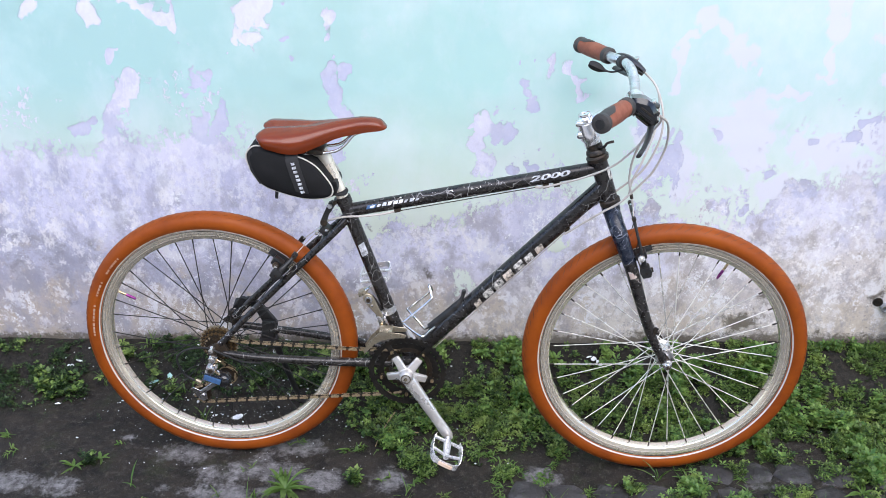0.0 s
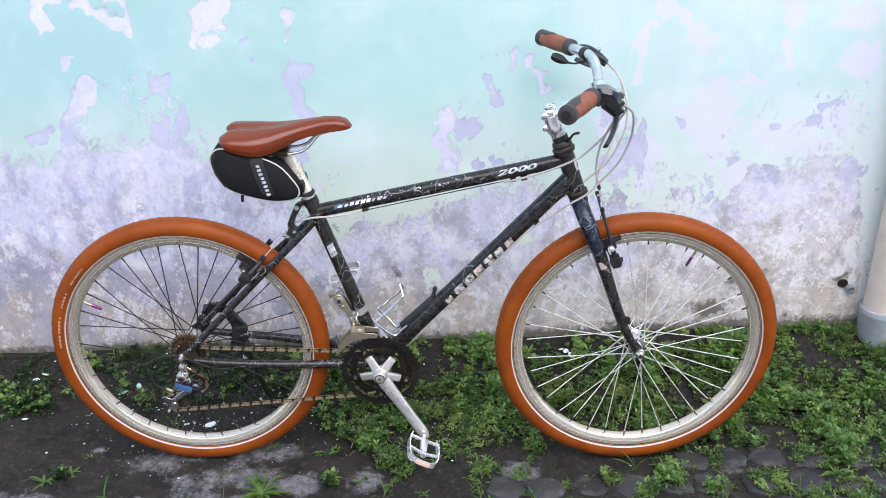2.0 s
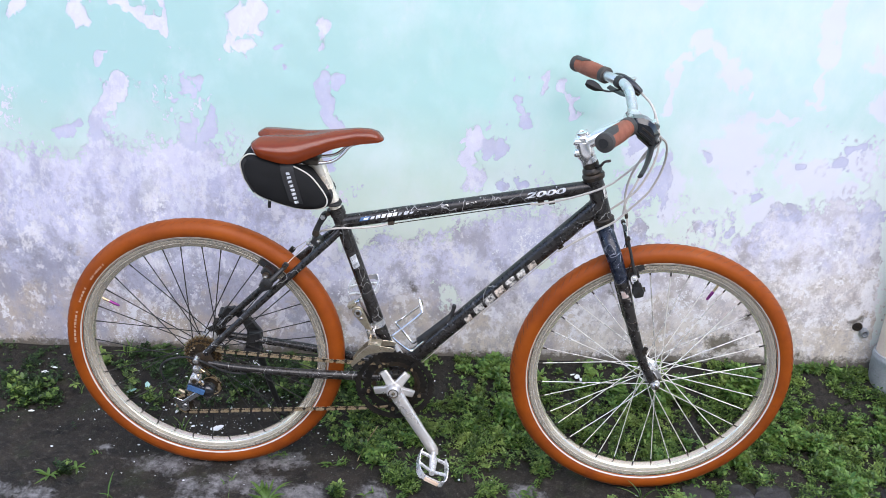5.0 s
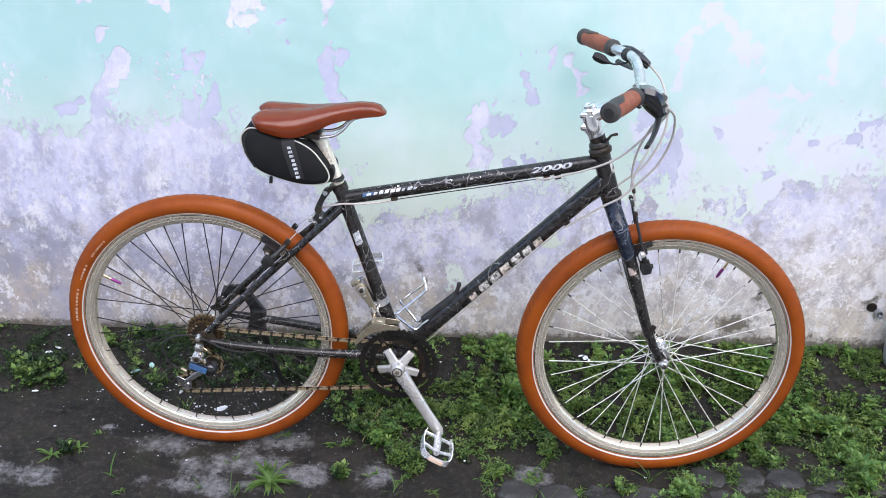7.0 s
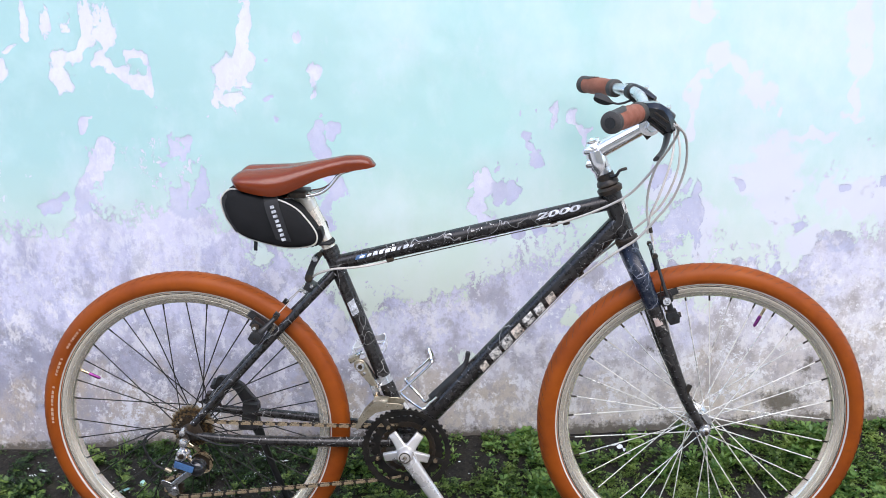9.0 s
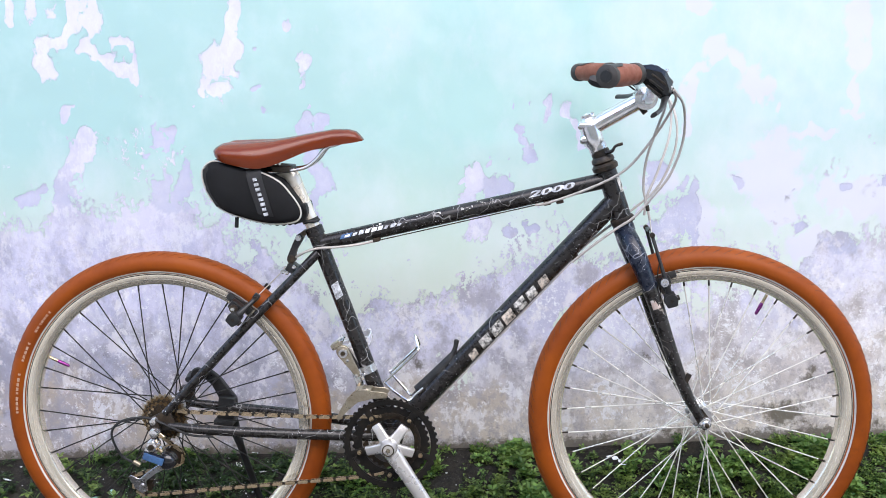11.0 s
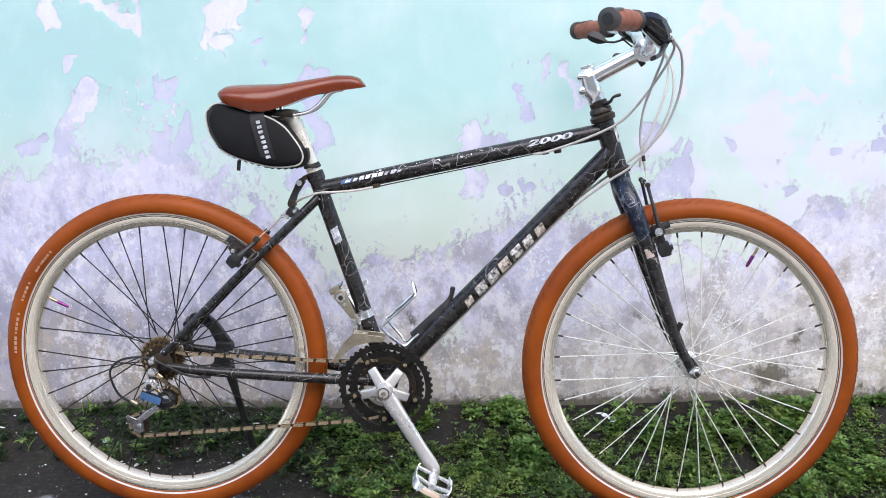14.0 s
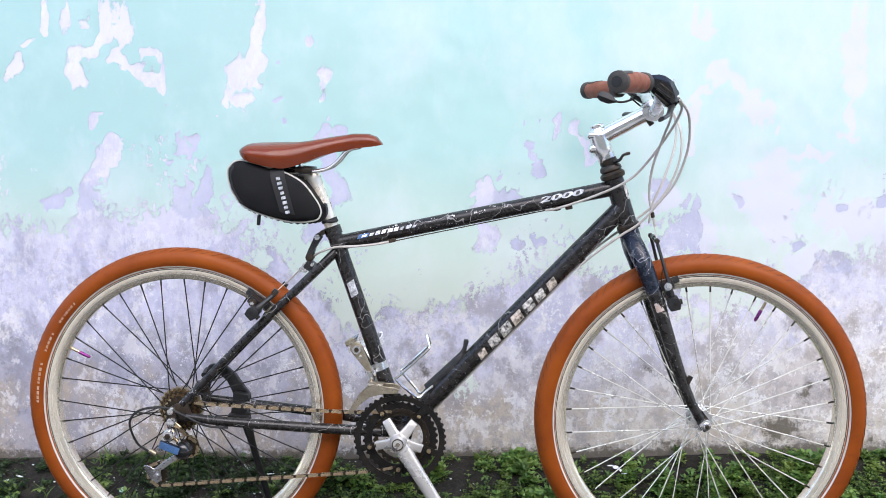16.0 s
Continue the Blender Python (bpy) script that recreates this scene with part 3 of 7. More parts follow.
# pieces of paint that have come off, from the far end to the drainpipe
bare((-0.87, 1.02, 0.026, 0.052, 0), (-0.84, 1.05, 0.029, 0.020, -35), (-0.81, 1.08, 0.029, 0.017, -35), (-0.79, 1.11, 0.016, 0.034, 0), (-0.76, 1.10, 0.021, 0.039, 0), (-0.77, 1.04, 0.018, 0.022, 0), (-0.74, 1.02, 0.036, 0.015, 30), (-0.70, 1.05, 0.026, 0.017, 0), (-0.68, 1.04, 0.013, 0.022, 0), (-0.70, 0.99, 0.039, 0.013, 25), (-0.67, 0.98, 0.013, 0.028, 0), (-0.66, 0.95, 0.008, 0.018, 0))
bare((-0.88, 1.12, 0.029, 0.015, 0), (-0.94, 1.11, 0.013, 0.020, 15), (-0.98, 1.07, 0.018, 0.010, 0), (-0.43, 1.09, 0.014, 0.041, 6), (-0.44, 1.03, 0.017, 0.064, 6), (-0.48, 1.00, 0.024, 0.040, 25), (-0.50, 0.95, 0.018, 0.018, 0), (-0.47, 0.94, 0.018, 0.023, 0), (-0.52, 0.93, 0.012, 0.011, 0), (-0.54, 0.90, 0.005, 0.006, 0), (-0.83, 0.89, 0.015, 0.009, -20), (-0.81, 0.90, 0.005, 0.004, 0))
bare((-0.79, 0.84, 0.020, 0.023, 0), (-0.80, 0.81, 0.025, 0.031, 12), (-0.82, 0.77, 0.025, 0.029, 15), (-0.85, 0.74, 0.019, 0.029, 15), (-0.83, 0.71, 0.011, 0.021, -35), (-0.31, 1.08, 0.011, 0.013, -20), (-0.28, 0.99, 0.014, 0.027, 0), (-0.29, 0.95, 0.005, 0.010, 0), (-0.27, 0.90, 0.008, 0.011, 0), (-0.30, 0.86, 0.009, 0.013, 0), (0.27, 0.90, 0.012, 0.019, 0), (0.27, 0.88, 0.010, 0.009, 0))
bare((0.31, 0.88, 0.014, 0.020, -20), (0.33, 0.84, 0.012, 0.034, -15), (0.09, 0.72, 0.023, 0.026, 0), (0.09, 0.67, 0.026, 0.031, 0), (0.10, 0.62, 0.026, 0.029, 0), (0.06, 0.72, 0.010, 0.009, 0), (-1.20, 0.99, 0.050, 0.050, 0), (-1.02, 1.02, 0.020, 0.030, 30))
# older patches, down to a greyer coat
bare_grey((-0.63, 0.84, 0.013, 0.014, 0), (-0.62, 0.82, 0.018, 0.010, 15), (-0.60, 0.84, 0.007, 0.012, 0), (-0.59, 0.83, 0.011, 0.021, -10), (-0.65, 0.79, 0.008, 0.009, 0), (-0.64, 0.76, 0.008, 0.007, 0), (-0.56, 0.78, 0.004, 0.006, 0), (-0.56, 0.75, 0.012, 0.021, 0), (-0.61, 0.74, 0.009, 0.018, -10), (-0.62, 0.71, 0.024, 0.024, 0), (-0.57, 0.71, 0.019, 0.026, 0), (-0.91, 0.72, 0.014, 0.009, 0))
bare_grey((-0.95, 0.70, 0.030, 0.016, 0), (-0.86, 0.71, 0.019, 0.019, 0), (-0.25, 0.85, 0.017, 0.019, 0), (-0.26, 0.80, 0.013, 0.018, 0), (-0.27, 0.75, 0.016, 0.028, 0), (-0.26, 0.69, 0.009, 0.029, 0), (-0.40, 0.94, 0.009, 0.009, 0), (-0.38, 0.89, 0.008, 0.006, 0), (-0.39, 1.03, 0.006, 0.007, 0), (0.18, 0.90, 0.005, 0.011, 20), (0.22, 0.89, 0.003, 0.017, -15), (0.19, 0.83, 0.013, 0.011, 0))
bare_grey((0.21, 0.81, 0.018, 0.009, 25), (0.22, 0.78, 0.010, 0.018, 0), (0.13, 0.71, 0.015, 0.018, 0), (0.16, 0.71, 0.018, 0.023, -30), (0.22, 0.62, 0.013, 0.017, 0), (0.17, 0.62, 0.015, 0.018, 0), (0.12, 0.77, 0.004, 0.010, 0), (0.17, 0.78, 0.005, 0.005, 0), (0.54, 0.64, 0.033, 0.028, 0), (0.53, 0.61, 0.038, 0.026, 0), (0.57, 0.67, 0.020, 0.021, 0), (0.56, 0.71, 0.010, 0.013, 0))
bare_grey((0.49, 0.74, 0.018, 0.018, 0), (0.71, 0.51, 0.018, 0.021, 0), (0.71, 0.53, 0.012, 0.010, 0), (0.59, 0.63, 0.014, 0.070, 0), (0.57, 0.65, 0.020, 0.022, 0), (0.53, 0.49, 0.021, 0.023, 0), (0.51, 0.57, 0.015, 0.013, 0), (0.76, 0.56, 0.007, 0.019, 0), (0.77, 0.51, 0.013, 0.016, 0), (0.82, 0.61, 0.013, 0.011, 0), (0.68, 0.71, 0.013, 0.011, 0))
bare_grey((1.03, 0.75, 0.017, 0.012, 0), (1.01, 0.71, 0.017, 0.018, 0), (0.92, 0.70, 0.007, 0.012, 0), (1.16, 0.58, 0.006, 0.016, 0), (1.20, 0.52, 0.004, 0.013, 0), (0.90, 0.58, 0.020, 0.016, 0), (1.12, 0.58, 0.020, 0.020, 0), (-0.27, 0.80, 0.020, 0.055, 0), (-0.29, 0.86, 0.014, 0.025, 0), (-0.26, 0.72, 0.020, 0.045, 0), (-0.30, 0.64, 0.030, 0.040, 0))
# scraps of pale paint left on the bare foot
SCRAPS = [(1.04, 0.25, 0.093, 0.029, -8), (1.12, 0.29, 0.055, 0.032, -25), (1.17, 0.35, 0.021, 0.058, 0), (0.91, 0.46, 0.021, 0.015, 0), (0.91, 0.42, 0.014, 0.008, 0), (0.77, 0.32, 0.031, 0.021, 0), (0.75, 0.24, 0.046, 0.025, 0), (0.81, 0.22, 0.040, 0.022, 0), (1.02, 0.64, 0.020, 0.016, 0), (0.66, 0.18, 0.053, 0.020, 0), (0.57, 0.18, 0.032, 0.014, 0), (0.79, 0.30, 0.026, 0.019, 0), (1.01, 0.26, 0.031, 0.028, 0), (0.40, 0.25, 0.035, 0.017, 0), (-0.08, 0.30, 0.033, 0.020, 0), (0.16, 0.22, 0.041, 0.014, 0)]
# paint worn thin to a pale film, towards the drainpipe
worn_thin((0.62, 1.00, 0.031, 0.022, 0), (0.66, 0.98, 0.027, 0.017, 25), (0.70, 0.93, 0.032, 0.032, 0), (0.73, 0.92, 0.017, 0.027, 0), (0.58, 0.96, 0.027, 0.010, -10), (0.57, 0.92, 0.015, 0.034, 0), (0.56, 0.84, 0.012, 0.043, 0), (0.76, 0.88, 0.007, 0.015, 0), (0.75, 0.79, 0.049, 0.035, -20), (0.72, 0.75, 0.037, 0.025, 0), (0.79, 0.71, 0.055, 0.057, 0), (0.78, 0.65, 0.032, 0.038, 0))
worn_thin((0.70, 0.71, 0.032, 0.023, -20), (0.91, 1.06, 0.021, 0.065, 0), (0.92, 0.98, 0.019, 0.036, 0), (0.92, 0.90, 0.008, 0.041, 0), (0.92, 0.86, 0.024, 0.010, 0), (0.96, 0.67, 0.049, 0.051, 0), (0.51, 0.72, 0.038, 0.023, -15), (0.84, 0.82, 0.044, 0.012, 0), (0.59, 1.10, 0.026, 0.012, 0), (0.75, 0.74, 0.065, 0.042, 0), (0.75, 0.68, 0.043, 0.031, 0), (0.96, 0.68, 0.052, 0.046, 0))
worn_thin((1.02, 0.63, 0.043, 0.031, 0), (0.89, 0.68, 0.029, 0.040, 0), (1.05, 0.71, 0.043, 0.039, 0), (0.61, 0.60, 0.036, 0.070, 0), (0.86, 0.55, 0.044, 0.040, 0), (1.08, 0.98, 0.050, 0.030, 6), (1.10, 0.86, 0.050, 0.050, 0))


def wall_fields(x, z):
    """How firmly the paint holds (below 0 it is gone), whether primer or bare plaster shows, and where damp and painted
    foot shade darken it.
    """
    bx = x + 0.016 * noise.noise((x * 9, 3.0, z * 6)) + 0.020 * noise.noise((x * 26, 9.0, z * 20)) + 0.010 * noise.noise((x * 62, 5.0, z * 50))
    bz = z + 0.016 * noise.noise((x * 9, 7.0, z * 6)) + 0.022 * noise.noise((x * 26, 1.0, z * 20)) + 0.012 * noise.noise((x * 62, 3.0, z * 50))
    foot = np.interp(x, [-1.6, -1.04, -0.91, -0.87, -0.80, -0.69, -0.65, -0.60, -0.55, -0.49, -0.42, -0.32, -0.23, -0.11, 0.0, 0.05, 0.11, 0.20, 0.30, 0.42, 0.48, 0.57, 0.65, 0.73, 0.84, 0.865, 1.0, 1.12, 1.15, 1.18, 1.21, 1.3], [0.66, 0.63, 0.64, 0.69, 0.66, 0.66, 0.71, 0.71, 0.66, 0.63, 0.58, 0.50, 0.41, 0.43, 0.44, 0.47, 0.50, 0.53, 0.54, 0.55, 0.50, 0.48, 0.44, 0.45, 0.50, 0.58, 0.60, 0.61, 0.57, 0.42, 0.20, 0.15])
    foot += 0.012 * noise.noise((x * 3.7, 4.0, 0)) + 0.020 * noise.noise((x * 14, 8.0, 0))
    hold = (bz - foot) / 0.045
    fade = (z - foot) / 0.22
    hold = min(hold, 2.2)
    grey = 0.0
    for px, pz, rx, rz, turn, old in BARE_PATCHES:
        if abs(px - bx) > 0.15 or abs(pz - bz) > 0.15:
            continue
        c, s = math.cos(radians(turn)), math.sin(radians(turn))
        dx, dz = bx - px, bz - pz
        d = math.hypot((dx * c - dz * s) / rx, (dx * s + dz * c) / rz)
        hold = min(hold, (d - 1.08) * 2.2)
        if d < 1.8:
            grey = max(grey, old)
    loose = noise.noise((x * 10, 17.0, z * 8)) + 0.5 * noise.noise((x * 23, 2.0, z * 19))
    hold = min(hold, 2.6 - 2.3 * max(0.0, loose - 0.12))
    for px, pz, r in ((0.045, 0.268, 0.034), (0.03, 0.29, 0.025), (0.60, 0.43, 0.03), (0.30, 0.40, 0.02), (-0.43, 0.56, 0.03), (-0.205, 0.415, 0.022)):
        hold = max(hold, (1 - math.hypot(bx - px, bz - pz) / r) * 1.1)
    thin = -1.0
    for px, pz, rx, rz, turn in PALE_PATCHES:
        if abs(px - bx) < 0.15 and abs(pz - bz) < 0.15:
            c, s = math.cos(radians(turn)), math.sin(radians(turn))
            dx, dz = bx - px, bz - pz
            thin = max(thin, 1 - math.hypot((dx * c - dz * s) / rx, (dx * s + dz * c) / rz))
    scrap = -0.09
    for px, pz, rx, rz, turn in SCRAPS:
        if abs(px - bx) < 0.2 and abs(pz - bz) < 0.15:
            c, s = math.cos(radians(turn)), math.sin(radians(turn))
            dx, dz = bx - px, bz - pz
            scrap = max(scrap, 0.45 - 0.5 * math.hypot((dx * c - dz * s) / rx, (dx * s + dz * c) / rz))
    primer = (bz - np.interp(x, [-1.6, -0.6, -0.25, 0.3, 0.6, 0.8, 1.3], [0.40, 0.37, 0.31, 0.29, 0.32, 0.40, 0.46])) / 0.12
    damp_and_shade = -1.5
    # damp spots; the low one at x 1.03 is painted foot shadow
    for px, pz, rx, rz, lot in ((0.81, 0.165, 0.06, 0.035, 1.1), (0.86, 0.255, 0.018, 0.032, 0.8), (0.57, 0.115, 0.06, 0.018, 0.9), (1.15, 0.250, 0.020, 0.016, 1.0), (-0.046, 0.290, 0.016, 0.018, 0.8), (-0.205, 0.432, 0.014, 0.012, 0.5), (0.48, 0.30, 0.018, 0.020, 0.8), (0.93, 0.27, 0.05, 0.025, 0.5), (1.03, 0.12, 0.08, 0.02, 1.0), (-0.70, 0.06, 0.16, 0.015, 1.0)):
        damp_and_shade = max(damp_and_shade, lot - 1.2 * math.hypot((bx - px) / rx, (bz - pz) / rz))
    # contact shade where wall meets ground, painted as a dark band
    damp_and_shade = max(damp_and_shade, 0.9 - (z - np.interp(x, [-1.3, -0.3, 0.29, 0.84, 1.1], [0.036, 0.064, 0.084, 0.110, 0.118])) / 0.022)
    # wall colours grow paler towards the east, darker towards the west
    pale_east = np.interp(x, [-1.3, -0.6, -0.1, 0.4, 0.8, 1.1], [-0.9, -0.7, -0.3, 0.35, 0.8, 1.0])
    return hold, min(max(primer, -2.0), 2.0), damp_and_shade, float(pale_east), min(fade, 3.0), thin, scrap, grey


def make_wall():
    xs = [-4.5, -3.0, -2.0] + [-1.55 + 0.006 * i for i in range(493)] + [1.6, 2.4, 4.5]
    zs = [-0.35] + [-0.04 + 0.006 * i for i in range(193)] + [1.25, 1.6, 2.1, 2.75]
    spots = [(x, z) for x in xs for z in zs]
    values = [wall_fields(x, z) for x, z in spots]
    # trowel marks, and a thin step where the paint still holds
    verts = [(x, WALL_Y + 0.0022 * noise.noise((x * 5, 2.0, z * 5)) + 0.0010 * noise.noise((x * 22, 6.0, z * 22)) - 0.0007 * min(max(0.5 + v[0], 0), 1), z) for (x, z), v in zip(spots, values)]
    k, n = len(zs), len(xs)
    faces = [(i * k + j, (i + 1) * k + j, (i + 1) * k + j + 1, i * k + j + 1) for i in range(n - 1) for j in range(k - 1)]
    rim = [i * k for i in range(n)] + [(n - 1) * k + j for j in range(1, k)] + [i * k + k - 1 for i in range(n - 2, -1, -1)] + [j for j in range(k - 2, 0, -1)]
    b = len(verts)
    verts += [(verts[i][0], WALL_Y + 0.18, verts[i][2]) for i in rim]
    r = len(rim)
    faces += [(rim[(i + 1) % r], rim[i], b + i, b + (i + 1) % r) for i in range(r)]
    faces.append(tuple(b + i for i in range(r)))
    me = bpy.data.meshes.new("wall_north")
    me.from_pydata(verts, [], faces)
    values += [values[i] for i in rim]
    front = (n - 1) * (k - 1)
    me.polygons.foreach_set("use_smooth", [i < front for i in range(len(faces))])
    for i, name in enumerate(("paint", "primer", "damp_and_shade", "pale_east", "fade", "thin", "scrap", "grey")):
        me.attributes.new(name, "FLOAT", "POINT").data.foreach_set("value", [v[i] for v in values])
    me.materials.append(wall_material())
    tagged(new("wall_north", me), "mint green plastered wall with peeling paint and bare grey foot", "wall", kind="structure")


def stain_at(x, y):
    """Where a pale crust lies on the dark concrete."""
    v = -0.95
    for px, py, rx, ry in ((-0.63, -0.13, 0.11, 0.048), (-0.44, -0.19, 0.17, 0.058), (-0.36, -0.09, 0.10, 0.044), (-0.49, -0.27, 0.18, 0.039), (-0.28, -0.21, 0.08, 0.051), (-0.91, -0.29, 0.08, 0.023), (-0.80, -0.08, 0.03, 0.011), (0.77, -0.12, 0.04, 0.025), (0.79, -0.18, 0.05, 0.028), (0.97, -0.14, 0.05, 0.033), (0.27, -0.15, 0.04, 0.021), (0.56, -0.20, 0.05, 0.020), (-0.97, -0.27, 0.12, 0.05), (-0.10, -0.20, 0.09, 0.05), (0.26, -0.18, 0.06, 0.05)):
        v = max(v, 0.75 - 1.1 * math.hypot((x - px) / rx, (y - py) / ry) ** 2)
    return v


def make_ground():
    own = bmesh.new()
    near_x = [-1.7 + 0.025 * i for i in range(137)]
    xs = [-400, -60, -12, -5, -2.6] + near_x + [2.6, 5, 12, 60, 400]
    ys = [-400, -60, -12, -4, -2.4, -1.6, -1.35, -1.1, -0.85] + [-0.62 + 0.02 * i for i in range(47)] + [0.42, 3, 60, 400]
    grid = [[own.verts.new((x, y, ground_height(x, y))) for y in ys] for x in xs]
    for a, b in zip(grid, grid[1:]):
        for j in range(len(ys) - 1):
            own.faces.new((a[j], b[j], b[j + 1], a[j + 1]))
    places = [v.co.copy() for v in own.verts]
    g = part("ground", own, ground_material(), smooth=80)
    g.data.attributes.new("stain", "FLOAT", "POINT").data.foreach_set("value", [stain_at(p.x, p.y) for p in places])
    # 1 on the unseen pale ground that serves as a reflector
    g.data.attributes.new("yard", "FLOAT", "POINT").data.foreach_set("value", [min(1.0, max(0.0, (-p.y - 0.85) / 0.5)) for p in places])
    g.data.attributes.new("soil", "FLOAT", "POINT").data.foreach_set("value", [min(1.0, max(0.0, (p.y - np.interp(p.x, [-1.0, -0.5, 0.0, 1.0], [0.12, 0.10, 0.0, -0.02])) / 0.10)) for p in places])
    return tagged(g, "dark damp concrete ground with moss and pale stains, made pale out of view to bounce light", "ground", kind="structure")


def make_unseen_wall():
    """Unseen plain wall added behind the camera; shades low sky, bounces warm light."""
    m = worn("weathered_cream_plaster", (0.62, 0.52, 0.40), (0.40, 0.34, 0.26), 0.85, 0, 60, 2.5, 0.8, 0.4)
    yard = part("unseen_wall_south", block((14.0, 0.2, 3.2), (0, -4.6, 1.55)), m, smooth=0)
    tagged(yard, "plain weathered cream plaster wall, added out of view to shape the light", "wall", kind="structure")


make_wall()
make_unseen_wall()
ground = make_ground()


# ---- the bicycle: x forward, y to its left, z up, from the rear axle ----
LEAN_TO_WALL, HEADING = 2.2, -0.55
bike_pose = pose(-0.510, -0.091, 0.327, 0, 0, HEADING) @ pose(0, 0, 0, -LEAN_TO_WALL)
bicycle = thing("bicycle", bike_pose @ pose(0, 0, -0.327), "scratched black city bicycle with brown tyres standing on its kickstand", "bicycle")
AXLE = Matrix.Translation((0, 0, 0.327))

BB = Vector((0.4505, 0, -0.042))
SEAT = Vector((0.311, 0, 0.3646))
HEAD_TOP, HEAD_LOW = Vector((0.8573, 0, 0.4825)), Vector((0.892, 0, 0.3777))
FRONT = Vector((1.041, 0, 0.002))


def bpart(name, bm, material, label="", parent=None, smooth=40):
    """A part of the bicycle, in its own measures from the rear axle."""
    return part(name, bm, material, parent or bicycle, label, AXLE if parent is None else None, smooth)


def along(a, b, t):
    return a + (b - a) * t


def on_tube(a, b, r, t0, t1, a0, a1, nt=2, na=5, lean=0.0):
    """A patch that lies on a tube from a to b, between two places along it and two angles (0 faces the right side, plus is up); lean slants it."""
    bm = bmesh.new()
    d = (b - a).normalized()
    out = Vector((0, -1, 0))
    up = out.cross(d)
    if up.z < 0:
        up = -up
    rows = []
    for i in range(nt + 1):
        row = []
        for j in range(na + 1):
            w = radians(a0 + (a1 - a0) * j / na)
            row.append(bm.verts.new(along(a, b, t0 + (t1 - t0) * i / nt + lean * j / na) + r * (math.cos(w) * out + math.sin(w) * up)))
        rows.append(row)
    for p, q in zip(rows, rows[1:]):
        for j in range(na):
            bm.faces.new((p[j], p[j + 1], q[j + 1], q[j]))
    bmesh.ops.recalc_face_normals(bm, faces=bm.faces)
    bmesh.ops.solidify(bm, geom=bm.faces[:], thickness=-0.0004)
    return bm


# frame
TT0, TT1 = Vector((0.321, 0, 0.3405)), Vector((0.866, 0, 0.456))
DT0, DT1 = Vector((0.4505, 0, -0.036)), Vector((0.877, 0, 0.416))
frame_ob = bpart("frame", tube([BB, SEAT], 0.0152, 24), M_FRAME, "scratched satin black steel frame with flaking decals")
part("top_tube", tube([TT0, TT1], 0.0152, 24), M_FRAME, frame_ob)
part("down_tube", tube([DT0, DT1], 0.0185, 24), M_FRAME, frame_ob)
hd = (HEAD_TOP - HEAD_LOW).normalized()
part("head_tube", tube([HEAD_LOW, HEAD_TOP], 0.0185, 24), M_FRAME, frame_ob)
part("bottom_bracket_shell", lathe([(0.015, -0.036), (0.021, -0.0355), (0.021, 0.0355), (0.015, 0.036)], 28, centre=BB), M_FRAME, frame_ob)
for s in (-1, 1):
    stay = curve_through([(0.428, s * 0.026, -0.036), (0.38, s * 0.036, -0.033), (0.24, s * 0.056, -0.022), (0.10, s * 0.066, -0.012), (0.022, s * 0.066, -0.004)], 5)
    k = len(stay)
    part("chain_stay", tube(stay, [0.0115 - 0.003 * i / (k - 1) for i in range(k)], 14), M_FRAME, frame_ob)
    stay = curve_through([(0.318, s * 0.014, 0.325), (0.285, s * 0.026, 0.292), (0.16, s * 0.048, 0.170), (0.015, s * 0.064, 0.020)], 5)
    k = len(stay)
    part("seat_stay", tube(stay, [0.0088 - 0.001 * i / (k - 1) for i in range(k)], 14), M_FRAME, frame_ob)
    part("dropout", plate([(-0.014, 0.012), (0.004, 0.022), (0.026, 0.026), (0.034, 0.004), (0.028, -0.012), (0.008, -0.012), (-0.006, -0.022), (-0.016, -0.014)], 0.005, s * 0.066), M_STEELBLACK, frame_ob)
part("stay_bridge", tube([(0.262, -0.03, 0.272), (0.262, 0.03, 0.272)], 0.006, 12), M_FRAME, frame_ob)
part("seat_clamp", lathe([(0.0152, -0.009), (0.0172, -0.008), (0.0172, 0.008), (0.0145, 0.0095)], 28, centre=SEAT, turn=(SEAT - BB).to_track_quat("Y", "Z").to_matrix()), M_FRAME, frame_ob)
part("clamp_bolt", tube([(0.292, -0.013, 0.362), (0.292, 0.013, 0.362)], 0.005, 12), M_STEELBLACK, frame_ob)
for t in (0.02, 0.98):
    part("headset_cup", lathe([(0.0185, -0.006), (0.0225, -0.005), (0.0225, 0.004), (0.0195, 0.007)], 32, centre=along(HEAD_LOW, HEAD_TOP, t), turn=hd.to_track_quat("Y", "Z").to_matrix()), M_STEELBLACK, frame_ob)

# decals, worn to pieces
for i in range(7):
    t0, wide = 0.345 + 0.0520 * i, (0.030, 0.040, 0.043, 0.041, 0.042, 0.036, 0.034)[i]
    part("decal_letter", on_tube(DT0, DT1, 0.0189, t0, t0 + wide, -50, (4, 14, 18, 17, 18, 12, 8)[i], 1, 6, 0.010), M_DECALPINK if i % 3 == 0 else M_DECAL, frame_ob, "flaking pale lettering block")
for i in range(8):
    t0 = 0.118 + 0.0222 * i
    part("decal_letter", on_tube(TT0, TT1, 0.0155, t0, t0 + (0.014, 0.017, 0.015, 0.018, 0.016, 0.012, 0.017, 0.013)[i], 8, (28, 36, 36, 35, 36, 30, 34, 24)[i], 1, 4, 0.007), M_WHITEPRINT if i in (2, 3, 4) else M_SCUFFED, frame_ob)
